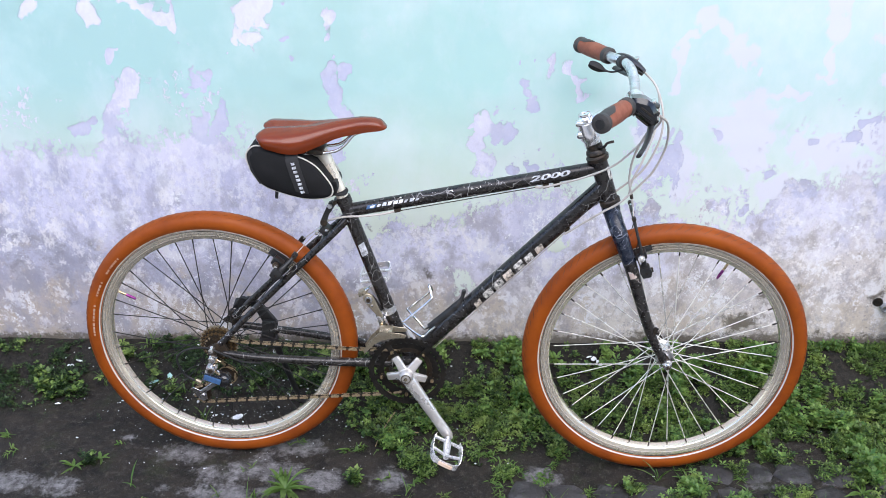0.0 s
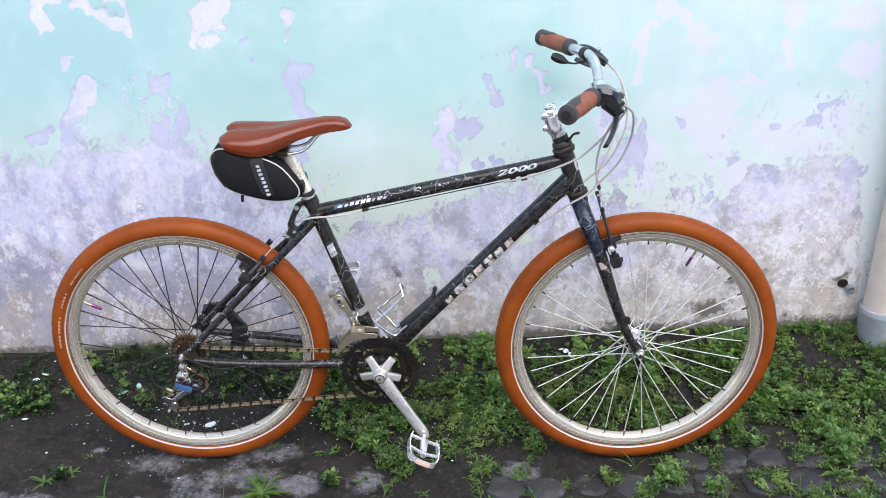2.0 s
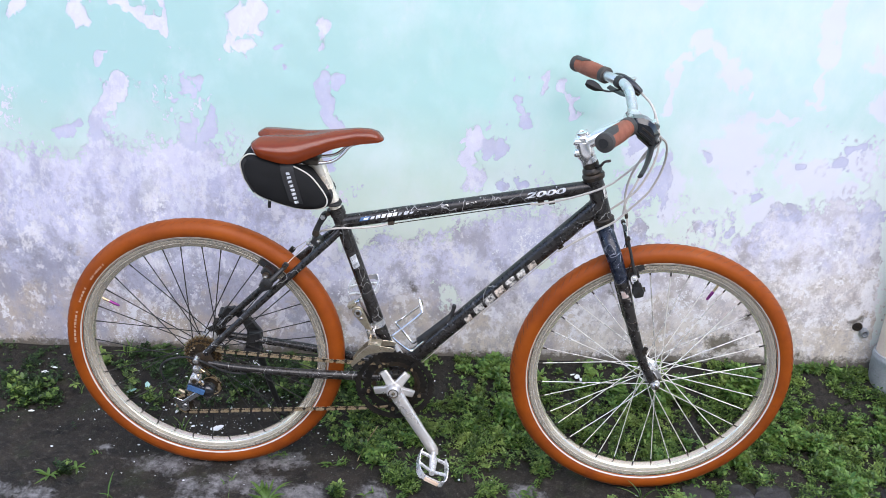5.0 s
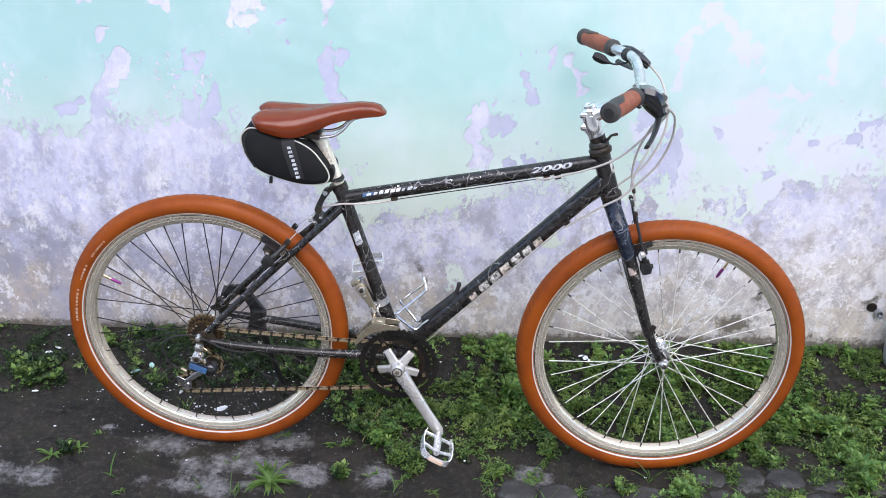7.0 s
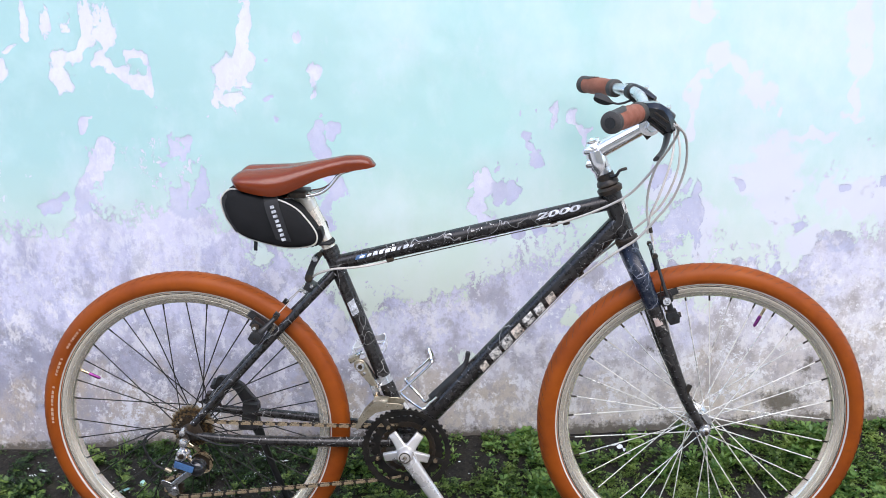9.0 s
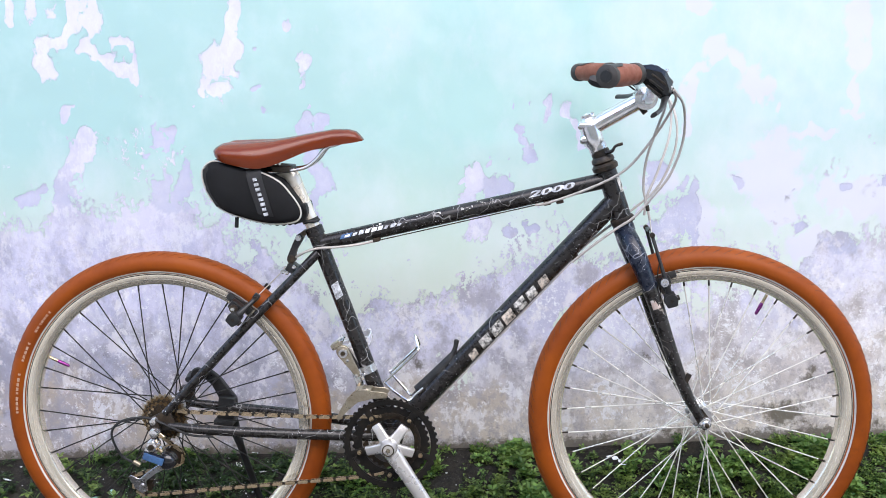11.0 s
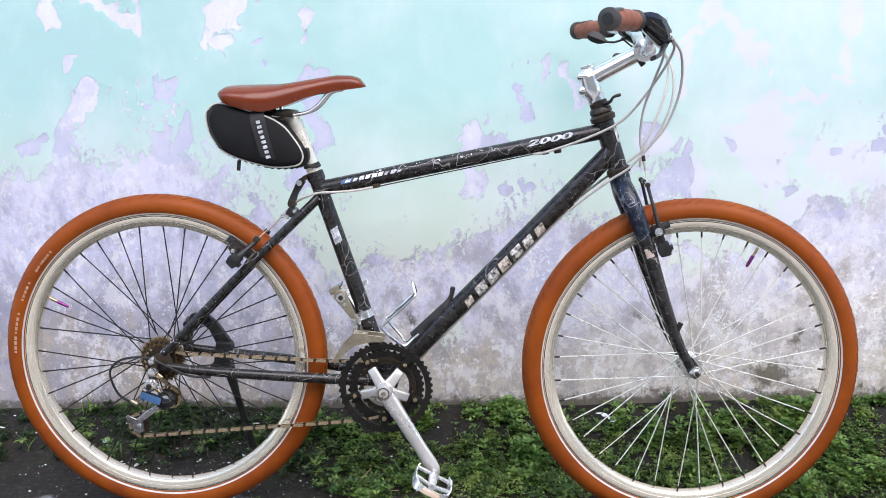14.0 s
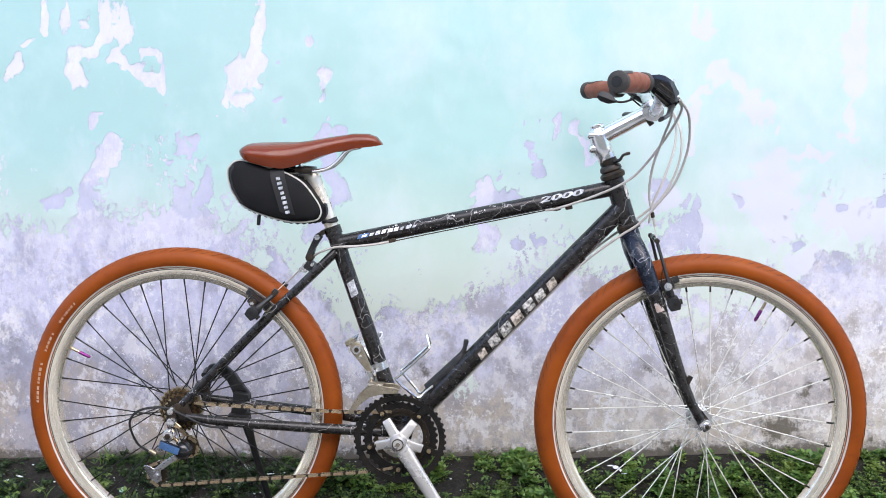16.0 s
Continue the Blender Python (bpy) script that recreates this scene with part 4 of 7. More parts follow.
part("decal_mark", on_tube(TT0, TT1, 0.0155, 0.074, 0.112, 4, 34, 1, 4, 0.010), M_BLUEPRINT, frame_ob, "small light blue and white mark")
part("decal_mark", on_tube(TT0, TT1, 0.0156, 0.090, 0.108, 10, 26, 1, 3, 0.006), M_WHITEPRINT, frame_ob)
part("seat_tube_label", on_tube(BB, SEAT, 0.0156, 0.68, 0.75, -25, 35, 1, 5, 0.01), M_SCUFFED, frame_ob, "worn grey sticker")
scuffs = random.Random(12)
for i in range(34):
    t0 = scuffs.choice((scuffs.uniform(0.34, 0.52), scuffs.uniform(0.50, 0.66), scuffs.uniform(0.16, 0.32)))
    w0 = scuffs.uniform(8, 62)
    part("scuff", on_tube(TT0, TT1, 0.01545, t0, t0 + scuffs.choice((0.002, 0.003, 0.004, 0.007, 0.010)), w0, w0 + scuffs.choice((3, 5, 8, 14)), 1, 2), M_DECAL, frame_ob, "chipped pale spot")
part("head_label", on_tube(HEAD_LOW, HEAD_TOP, 0.0189, 0.50, 0.78, 40, 85, 2, 4), M_DECAL, frame_ob)


def number_on_tube(word, a, b, r, t0, size, lift):
    """Lettering bent onto the right side of a tube."""
    cu = bpy.data.curves.new("lettering", "FONT")
    cu.body, cu.size, cu.shear, cu.offset = word, size, 0.25, 0.0005
    ob = bpy.data.objects.new("lettering", cu)
    scene.collection.objects.link(ob)
    bpy.context.view_layer.update()
    me = bpy.data.meshes.new_from_object(ob.evaluated_get(bpy.context.evaluated_depsgraph_get()))
    bpy.data.objects.remove(ob)
    bm = bmesh.new()
    bm.from_mesh(me)
    for k in range(1, 9):
        bmesh.ops.bisect_plane(bm, geom=bm.verts[:] + bm.edges[:] + bm.faces[:], plane_co=(0, size * 0.75 * k / 9, 0), plane_no=(0, 1, 0))
    d = (b - a).normalized()
    out = Vector((0, -1, 0))
    up = out.cross(d)
    up = -up if up.z < 0 else up
    for v in bm.verts:
        w = v.co.y / r + lift
        v.co = along(a, b, t0) + d * v.co.x * 2.7 + r * (math.cos(w) * out + math.sin(w) * up)
    return bm


part("lettering", number_on_tube("2000", TT0, TT1, 0.0157, 0.728, 0.0155, radians(4)), M_SCUFFED, frame_ob, "white slanted number, scuffed", smooth=0)


# wheels
def make_wheel(name, axle, spoke_mat, flange, half, label, first_side, ahead):
    wheel = new(name)
    wheel.empty_display_size = 0.05
    wheel.parent = bicycle
    wheel.matrix_basis = AXLE @ axle
    tagged(wheel, label)
    R, r = 0.3042, 0.0228
    prof = []
    for i in range(25):
        a = radians(-128 + 256 * i / 24)
        prof.append((R + r * math.cos(a), r * 1.04 * math.sin(a)))
    prof += [(0.284, 0.0125), (0.284, -0.0125)]
    tyre = part("tyre", lathe(prof, 128, closed=True), M_TYRE, wheel, "brown rubber tyre with pale rim line")
    for s in (-1, 1):
        part("tyre_line", lathe([(0.2893, s * 0.0168), (0.2905, s * 0.0188), (0.2918, s * 0.0197), (0.2915, s * 0.0203), (0.2888, s * 0.0180)], 128, closed=True), M_PIPING, wheel, "thin off-white line")
    prof = [(0.2885, 0.0158), (0.2900, 0.0145), (0.2885, 0.0118), (0.279, 0.0112), (0.276, 0.0), (0.279, -0.0112), (0.2885, -0.0118), (0.2900, -0.0145), (0.2885, -0.0158), (0.2760, -0.0154), (0.2745, -0.0146), (0.2672, -0.0134), (0.2646, -0.0105), (0.2636, -0.006), (0.2632, 0), (0.2636, 0.006), (0.2646, 0.0105), (0.2672, 0.0134), (0.2745, 0.0146), (0.2760, 0.0154)]
    part("rim", lathe(prof, 128, closed=True), M_RIM, wheel, "dull silver alloy rim")
    for s in (-1, 1):
        part("brake_line", lathe([(0.2845, s * 0.0158), (0.2860, s * 0.0160), (0.2860, s * 0.0140), (0.2845, s * 0.0140)], 96, closed=True), M_STEELBLACK, wheel, "dark wear line")
        part("brake_line", lathe([(0.2750, s * 0.0150), (0.2755, s * 0.0153), (0.2755, s * 0.0140), (0.2750, s * 0.0140)], 96, closed=True), M_POST, wheel, "thin wear line")
    hub = [(0.004, -half - 0.012), (0.0055, -half - 0.012), (0.0055, -half - 0.003), (0.011, -half - 0.002), (0.012, -half + 0.012), (flange, -half + 0.0125), (flange, -half + 0.016), (0.0150, -half + 0.02), (0.0140, 0)]
    hub = hub + [(a, -b) for a, b in hub[-2::-1]]
    part("hub", lathe(hub, 32), M_ALLOY, wheel, "silver hub")
    # 36 spokes, three-cross, eighteen to a side
    spoke = nip = None
    for i in range(36):
        s = first_side if i % 2 == 0 else -first_side
        rimang = 2 * math.pi * i / 36
        way = 1 if i % 4 in ahead else -1
        hubang = rimang + way * radians(62)
        a = Vector((flange * 0.88 * math.cos(hubang), s * (half - 0.014 + 0.0015 * way), flange * 0.88 * math.sin(hubang)))
        b = Vector((0.2645 * math.cos(rimang), s * 0.003, 0.2645 * math.sin(rimang)))
        part("spoke", tube([a, b], 0.0013, 6), spoke_mat, wheel)
        d = (b - a).normalized()
        part("nipple", tube([b - d * 0.012, b], 0.0019, 6), M_DARKSPOKE if spoke_mat == M_DARKSPOKE else M_STEELBLACK, wheel)
    return wheel


rear_wheel = make_wheel("rear_wheel", Matrix.Rotation(radians(0.8), 4, "Y"), M_DARKSPOKE, 0.024, 0.045, "rear wheel with black spokes and brown tyre", -1, (2, 3))
STEER = 2.5
front_wheel = make_wheel("front_wheel", Matrix.Translation(FRONT) @ Matrix.Rotation(radians(STEER), 4, "Z") @ Matrix.Rotation(radians(2.4), 4, "Y"), M_SPOKE, 0.021, 0.036, "front wheel with steel spokes and brown tyre", 1, (0, 3))

# wheel fittings: valves with purple caps, faint moulded print on the tyres
def valve(wheel, angle):
    c, s = math.cos(radians(angle)), math.sin(radians(angle))
    d = Vector((-c, 0, -s))
    a = Vector((0.262 * c, 0, 0.262 * s))
    part("valve", tube([a, a + d * 0.022], [0.0032, 0.0026], 10), M_BRASS, wheel)
    part("valve_cap", tube([a + d * 0.018, a + d * 0.024, a + d * 0.040, a + d * 0.043], [0.0034, 0.0037, 0.0032, 0.0018], 10), M_PURPLE, wheel, "purple metal valve cap")


def tyre_print(wheel, start, count, step):
    for i in range(count):
        a0 = radians(start + step * i)
        a1 = a0 + radians(step * (0.72 if i % 4 else 0.4))
        bm = bmesh.new()
        rows = []
        for a in (a0, (a0 + a1) / 2, a1):
            rows.append([bm.verts.new((r * math.cos(a), -0.0242 + 20 * (r - 0.303) ** 2, r * math.sin(a))) for r in (0.3000, 0.3045)])
        for p, q in zip(rows, rows[1:]):
            bm.faces.new((p[0], p[1], q[1], q[0]))
        bmesh.ops.recalc_face_normals(bm, faces=bm.faces)
        bmesh.ops.solidify(bm, geom=bm.faces[:], thickness=0.0012)
        part("moulded_print", bm, M_TYREPRINT, wheel)


valve(rear_wheel, 155)
valve(front_wheel, 65)
tyre_print(rear_wheel, 136, 7, 1.5)
tyre_print(rear_wheel, 151, 5, 1.8)
tyre_print(rear_wheel, 164, 9, 1.9)

# tread: slanted cuts round the shoulders of both tyres
def tread(wheel, rows):
    """Slanted cuts in rows of (offset, from, to, width) over the shoulder."""
    cut = bmesh.new()
    for s in (-1, 1):
        for i in range(96):
            a = 2 * math.pi * (i + (0.5 if s > 0 else 0)) / 96
            for da, lo, hi, w in rows:
                line = []
                for step in range(6):
                    k = step / 5
                    ww = radians(lo + (hi - lo) * k)
                    rr = 0.3042 + 0.02335 * math.cos(ww)
                    line.append([cut.verts.new((rr * math.cos(a + da + 0.034 * k + u * w), s * 0.0243 * math.sin(ww), rr * math.sin(a + da + 0.034 * k + u * w))) for u in (0, 1)])
                for p, q in zip(line, line[1:]):
                    cut.faces.new((p[0], p[1], q[1], q[0]))
    bmesh.ops.recalc_face_normals(cut, faces=cut.faces)
    bmesh.ops.solidify(cut, geom=cut.faces[:], thickness=0.0008)
    part("tread", cut, M_GROOVE, wheel, "slanted dark tread cuts", smooth=0)


tread(rear_wheel, ((0.0, 16, 28, 0.0012), (0.030, 32, 44, 0.0012)))
tread(front_wheel, ((0.0, 12, 40, 0.0046), (0.030, 34, 54, 0.0042)))

# fork
steer = Matrix.Translation(HEAD_LOW) @ Matrix.Rotation(radians(STEER), 4, hd) @ Matrix.Translation(-HEAD_LOW)
fork = bpart("fork", tube(curve_through([(0.8905, 0, 0.376), (0.895, 0, 0.362), (0.898, 0, 0.350)], 3), [0.019, 0.0195, 0.020, 0.020, 0.020, 0.019, 0.012], 20), M_BLUEBLACK, "scratched dark fork with blue sheen")
for s in (-1, 1):
    leg = curve_through([(0.896, s * 0.012, 0.357), (0.903, s * 0.034, 0.340), (0.915, s * 0.047, 0.312), (0.928, s * 0.051, 0.278), (0.9435, s * 0.051, 0.2376), (0.969, s * 0.050, 0.160), (0.997, s * 0.049, 0.081), (1.018, s * 0.049, 0.036), (1.033, s * 0.049, 0.012)], 4)
    k = len(leg)
    thick = [0.0180 if i < 6 else 0.0180 - 0.0098 * (i - 6) / (k - 7) for i in range(k)]
    half = 14
    part("fork_leg", tube(leg[:half + 1], thick[:half + 1], 18), M_BLUEBLACK, fork, "navy upper fork leg with pale chips")
    part("fork_leg", tube(leg[half:], thick[half:], 18), M_CHIPPED, fork, "black lower fork leg with pale chips")
    part("fork_end", plate([(1.020, 0.030), (1.036, 0.028), (1.052, 0.006), (1.050, -0.010), (1.040, -0.014), (1.032, -0.006), (1.020, 0.014)], 0.006, s * 0.049), M_STEELBLACK, fork)
    part("axle_nut", lathe([(0.003, -0.010), (0.0062, -0.0095), (0.0066, -0.004), (0.0105, -0.003), (0.0115, 0.003), (0.0115, 0.006), (0.004, 0.007)], 12, centre=(FRONT.x, s * 0.058, FRONT.z)), M_CHROME, fork)
    part("axle_tip", lathe([(0.001, -0.004), (0.0040, -0.003), (0.0040, 0.004)], 12, centre=(FRONT.x, s * 0.069, FRONT.z)), M_GREASE, fork)
    part("brake_boss", tube([(0.966, s * 0.050, 0.236), (0.978, s * 0.050, 0.240)], 0.007, 12), M_STEELBLACK, fork)
part("fork_badge", on_tube(Vector((0.928, -0.051, 0.278)), Vector((0.9565, -0.0505, 0.199)), 0.0140, 0.46, 0.68, -34, 34, 3, 6), M_BADGE, fork, "worn pale pink shield badge")
part("eyelet", block((0.010, 0.006, 0.018), (1.006, -0.055, 0.090), (0, 25, 0), 0.002), M_STEELBLACK, fork)
for ob in (fork,):
    ob.matrix_basis = AXLE @ steer


# rim brakes
def rim_brake(name, boss, top, pad, pad_dir, label, thick=1.0):
    holder = None
    for s in (-1, 1):
        b, t, p = (Vector((q[0], s * q[1], q[2])) for q in (boss, top, pad))
        d = (t - b).normalized()
        n = Vector((d.z, 0, -d.x)).normalized()
        bm = tube(curve_through([b, along(b, t, 0.3) + Vector((0, s * 0.010, 0)), along(b, t, 0.7) + Vector((0, s * 0.006, 0)), t], 4), [thick * q for q in (0.0085, 0.0092, 0.0092, 0.0085, 0.0072, 0.0062, 0.0056, 0.0052, 0.0050, 0.0050, 0.0050, 0.0055, 0.0045)], 10)
        arm = bpart(name + "_arm", bm, M_BLACK, label)
        tilt = math.degrees(math.atan2(d.x, d.z))
        part("pivot_block", block((0.021, 0.024, 0.027), b + Vector((0, s * 0.003, 0)), (0, tilt, 0), 0.0045), M_BLACK, arm)
        part("pivot_bolt", tube([b - n * 0.004 + Vector((0, s * 0.004, 0)), b + n * 0.016 + Vector((0, s * 0.004, 0))], 0.0052, 12), M_STEELBLACK, arm)
        part("pivot_cap", lathe([(0.001, -0.003), (0.0055, -0.002), (0.0065, 0.0), (0.0065, 0.003)], 14, centre=b + Vector((0, s * 0.0145, 0)) if s > 0 else b - Vector((0, 0.0145, 0))), M_STEELBLACK, arm)
        q = Vector(pad_dir).normalized()
        c = Vector((p.x, s * 0.0205, p.z))
        ang = math.degrees(math.atan2(q.z, q.x))
        part("brake_pad", block((0.056, 0.011, 0.013), c, (0, -ang, 0), 0.003), M_BLACK, arm, "dark grey rubber brake pad")
        part("pad_bolt", tube([c, Vector((p.x, s * 0.063, p.z))], 0.0042, 10), M_STEELBLACK, arm)
        part("pad_holder", block((0.026, 0.022, 0.018), (p.x, s * 0.042, p.z), (0, -ang, 0), 0.004), M_BLACK, arm)
        part("pivot_drum", lathe([(0.004, -0.011), (0.0120, -0.0095), (0.0130, 0.0), (0.0120, 0.0095), (0.004, 0.011)], 22, centre=b + Vector((0, s * 0.006, 0))), M_BLACK, arm)
        part("pad_screw", lathe([(0.001, -0.004), (0.0042, -0.003), (0.0046, 0.004)], 6, centre=(p.x, s * 0.066, p.z)), M_CHROME, arm)
        part("return_spring", tube(curve_through([b + Vector((-0.010, s * 0.008, 0.002)), along(b, t, 0.35) + Vector((-0.012, s * 0.006, 0)), along(b, t, 0.6) + Vector((0, s * 0.004, 0))], 4), 0.0011, 6), M_STEELBLACK, arm)
        part("washer", lathe([(0.0042, -0.003), (0.0075, -0.003), (0.0082, 0.0), (0.0075, 0.003), (0.0042, 0.003)], 18, closed=True, centre=(p.x, s * 0.061, p.z)), M_CHROME if thick < 0.8 else M_STEELBLACK, arm)
        part("tip_screw", lathe([(0.001, -0.005), (0.005, -0.004), (0.005, 0.004), (0.001, 0.005)], 12, centre=(t.x, s * (abs(t.y) + 0.004), t.z)), M_STEELBLACK, arm)


rim_brake("front_brake", (0.9748, 0.050, 0.240), (0.9405, 0.040, 0.358), (0.9619, 0.05, 0.2735), (0.94, 0, 0.34), "black front brake arm", 0.62)
rim_brake("rear_brake", (0.1620, 0.057, 0.2085), (0.2010, 0.040, 0.2430), (0.1615, 0.05, 0.2275), (0.77, 0, -0.63), "black rear brake arm", 0.95)
bpart("brake_noodle", tube(curve_through([(0.9405, -0.036, 0.357), (0.9405, -0.010, 0.360), (0.9405, 0.034, 0.359)], 5), 0.0022, 8), M_ALLOY)
bpart("cable_boot", tube([(0.9405, -0.012, 0.3595), (0.9405, 0.018, 0.3595)], 0.0045, 10), M_BLACK)
# rear cable guide on the seat clamp
guide = bpart("rear_cable_guide", plate([(0.284, 0.362), (0.290, 0.352), (0.276, 0.330), (0.268, 0.306), (0.258, 0.304), (0.256, 0.314), (0.266, 0.336), (0.276, 0.357)], 0.016), M_BLACK, "black cable guide arm")
part("roller", lathe([(0.003, -0.010), (0.008, -0.009), (0.008, 0.009), (0.003, 0.010)], 16, centre=(0.264, 0, 0.311)), M_STEELBLACK, guide)
part("guide_bolt", lathe([(0.002, -0.012), (0.006, -0.011), (0.006, 0.011), (0.002, 0.012)], 6, centre=(0.2805, 0, 0.352)), M_ALLOY, guide)
for y in (-1, 1):
    part("straddle_cable", tube([(0.262, 0, 0.306), (0.250, y * 0.006, 0.292), (0.2010, y * 0.040, 0.2450)], 0.0009, 6), M_HOUSING, guide)
    part("tip_clamp", block((0.012, 0.008, 0.012), (0.2015, y * 0.041, 0.2460), (0, 40, 0), 0.002), M_BLACK, guide)
for k in range(2):
    part("cable_anchor", lathe([(0.001, -0.011), (0.0042, -0.010), (0.0042, 0.010), (0.001, 0.011)], 12, centre=(0.2475 + 0.0075 * k, -0.004, 0.2880 + 0.0080 * k)), M_CHROME, guide, "small bright cable clamp")
part("anchor_plate", block((0.019, 0.010, 0.008), (0.2512, -0.004, 0.2920), (0, -46, 0), 0.0015), M_ALLOY, guide)
hanger = bpart("bridge_hanger", block((0.024, 0.034, 0.017), (0.2660, 0, 0.2930), (0, 35, 0), 0.004), M_BLACK, "black bridge fitting with bright bolts")
for dx, dz in ((-0.009, -0.006), (0.006, 0.005)):
    part("hanger_bolt", lathe([(0.001, -0.022), (0.0042, -0.021), (0.0046, -0.015)], 6, centre=(0.2660 + dx, 0, 0.2930 + dz)), M_CHROME, hanger)


# crankset
def toothed(radius, inner, teeth, depth, thick, y, centre):
    """A sprocket ring with teeth."""
    bm = bmesh.new()
    n = teeth * 4
    outer, inn = [], []
    for side in (-thick / 2, thick / 2):
        o, i2 = [], []
        for j in range(n):
            a = 2 * math.pi * j / n
            r = radius - (depth if j % 4 in (0, 1) else 0.0) * (1.0 if j % 4 == 0 else 0.9)
            o.append(bm.verts.new((centre[0] + r * math.cos(a), y + side, centre[2] + r * math.sin(a))))
            i2.append(bm.verts.new((centre[0] + inner * math.cos(a), y + side, centre[2] + inner * math.sin(a))))
        outer.append(o)
        inn.append(i2)
    for j in range(n):
        k = (j + 1) % n
        bm.faces.new((outer[0][j], outer[0][k], inn[0][k], inn[0][j]))
        bm.faces.new((outer[1][j], outer[1][k], inn[1][k], inn[1][j]))
        bm.faces.new((outer[0][j], outer[0][k], outer[1][k], outer[1][j]))
        bm.faces.new((inn[0][j], inn[0][k], inn[1][k], inn[1][j]))
    bmesh.ops.recalc_face_normals(bm, faces=bm.faces)
    return bm


C = Vector((0.4495, 0, -0.043))
CR = math.radians(-56.5)
crank_dir = Vector((math.cos(CR), 0, math.sin(CR)))
crank_side = Vector((-crank_dir.z, 0, crank_dir.x))
crankset = bpart("crankset", lathe([(0.005, -0.088), (0.013, -0.087), (0.0165, -0.082), (0.0175, -0.070), (0.0165, -0.056), (0.012, -0.045)], 32, centre=C), M_CRANK, "silver crank with three black chainrings")
arm_pts = []
for t, w, h, y in ((0.0, 0.0160, 0.0095, -0.074), (0.12, 0.0158, 0.0095, -0.076), (0.35, 0.0138, 0.0080, -0.080), (0.70, 0.0122, 0.0070, -0.087), (0.92, 0.0132, 0.0070, -0.091), (1.0, 0.0120, 0.0065, -0.0925), (1.06, 0.0060, 0.005, -0.0925)):
    c = C + crank_dir * 0.1785 * t + Vector((0, y, 0))
    ring = []
    for j in range(16):
        a = 2 * math.pi * j / 16
        ca, sa = math.cos(a), math.sin(a)
        ring.append(c + crank_side * w * math.copysign(abs(ca) ** 0.7, ca) + Vector((0, h * math.copysign(abs(sa) ** 0.7, sa), 0)))
    arm_pts.append(ring)
part("crank_arm", blob(arm_pts), M_CRANK, crankset, "long silver crank arm")
part("crank_bolt", lathe([(0.0, -0.0895), (0.004, -0.0895), (0.0042, -0.0860), (0.0085, -0.0862), (0.0105, -0.0885), (0.0115, -0.0885), (0.0118, -0.084)], 28, centre=C), M_GREASE, crankset, "dark crank bolt")
part("bolt_head", lathe([(0.0, -0.0905), (0.0040, -0.0903), (0.0044, -0.086)], 6, centre=C), M_FDCAGE, crankset)
for k in range(5):
    a = CR + radians(36 + 72 * k)
    d = Vector((math.cos(a), 0, math.sin(a)))
    n = Vector((-d.z, 0, d.x))
    rings = []
    for t, w, h, y in ((0.008, 0.013, 0.006, -0.066), (0.021, 0.0102, 0.0055, -0.064), (0.036, 0.0092, 0.0045, -0.060), (0.0465, 0.0090, 0.004, -0.058), (0.0480, 0.0078, 0.003, -0.058)):
        c = C + d * t + Vector((0, y, 0))
        rings.append([c + n * (w * math.copysign(abs(math.cos(u)) ** 0.4, math.cos(u))) + Vector((0, h * math.copysign(abs(math.sin(u)) ** 0.4, math.sin(u)), 0)) for u in [2 * math.pi * (j + 0.5) / 12 for j in range(12)]])
    if k < 4:
        part("spider_arm", blob(rings), M_CRANK, crankset)
    p = C + d * 0.062
    part("chainring_bolt", lathe([(0.001, -0.060), (0.0042, -0.0595), (0.0045, -0.040), (0.002, -0.038)], 12, centre=p), M_BRASS, crankset)
    part("ring_tab", block((0.034, 0.003, 0.013), C + d * 0.0690 + Vector((0, -0.053, 0)), (0, -math.degrees(a), 0), 0.0012), M_RING, crankset)
part("outer_chainring", toothed(0.0925, 0.0780, 46, 0.004, 0.003, -0.0515, C), M_RING, crankset, "black toothed chainring")
part("guard_ring", lathe([(0.0800, -0.0545), (0.0890, -0.0550), (0.0890, -0.0530), (0.0800, -0.0530)], 72, centre=C, closed=True), M_RING, crankset, "worn chain guard ring")
part("middle_chainring", toothed(0.0755, 0.0560, 36, 0.004, 0.003, -0.0445, C), M_RING, crankset)
part("inner_chainring", toothed(0.0560, 0.0450, 26, 0.004, 0.003, -0.0375, C), M_GREASE, crankset)
part("left_crank_arm", tube([C + Vector((0, 0.070, 0)), C - crank_dir * 0.09 + Vector((0, 0.084, 0)), C - crank_dir * 0.175 + Vector((0, 0.092, 0))], [0.015, 0.011, 0.010], 14, flat=0.7), M_CRANK, crankset)


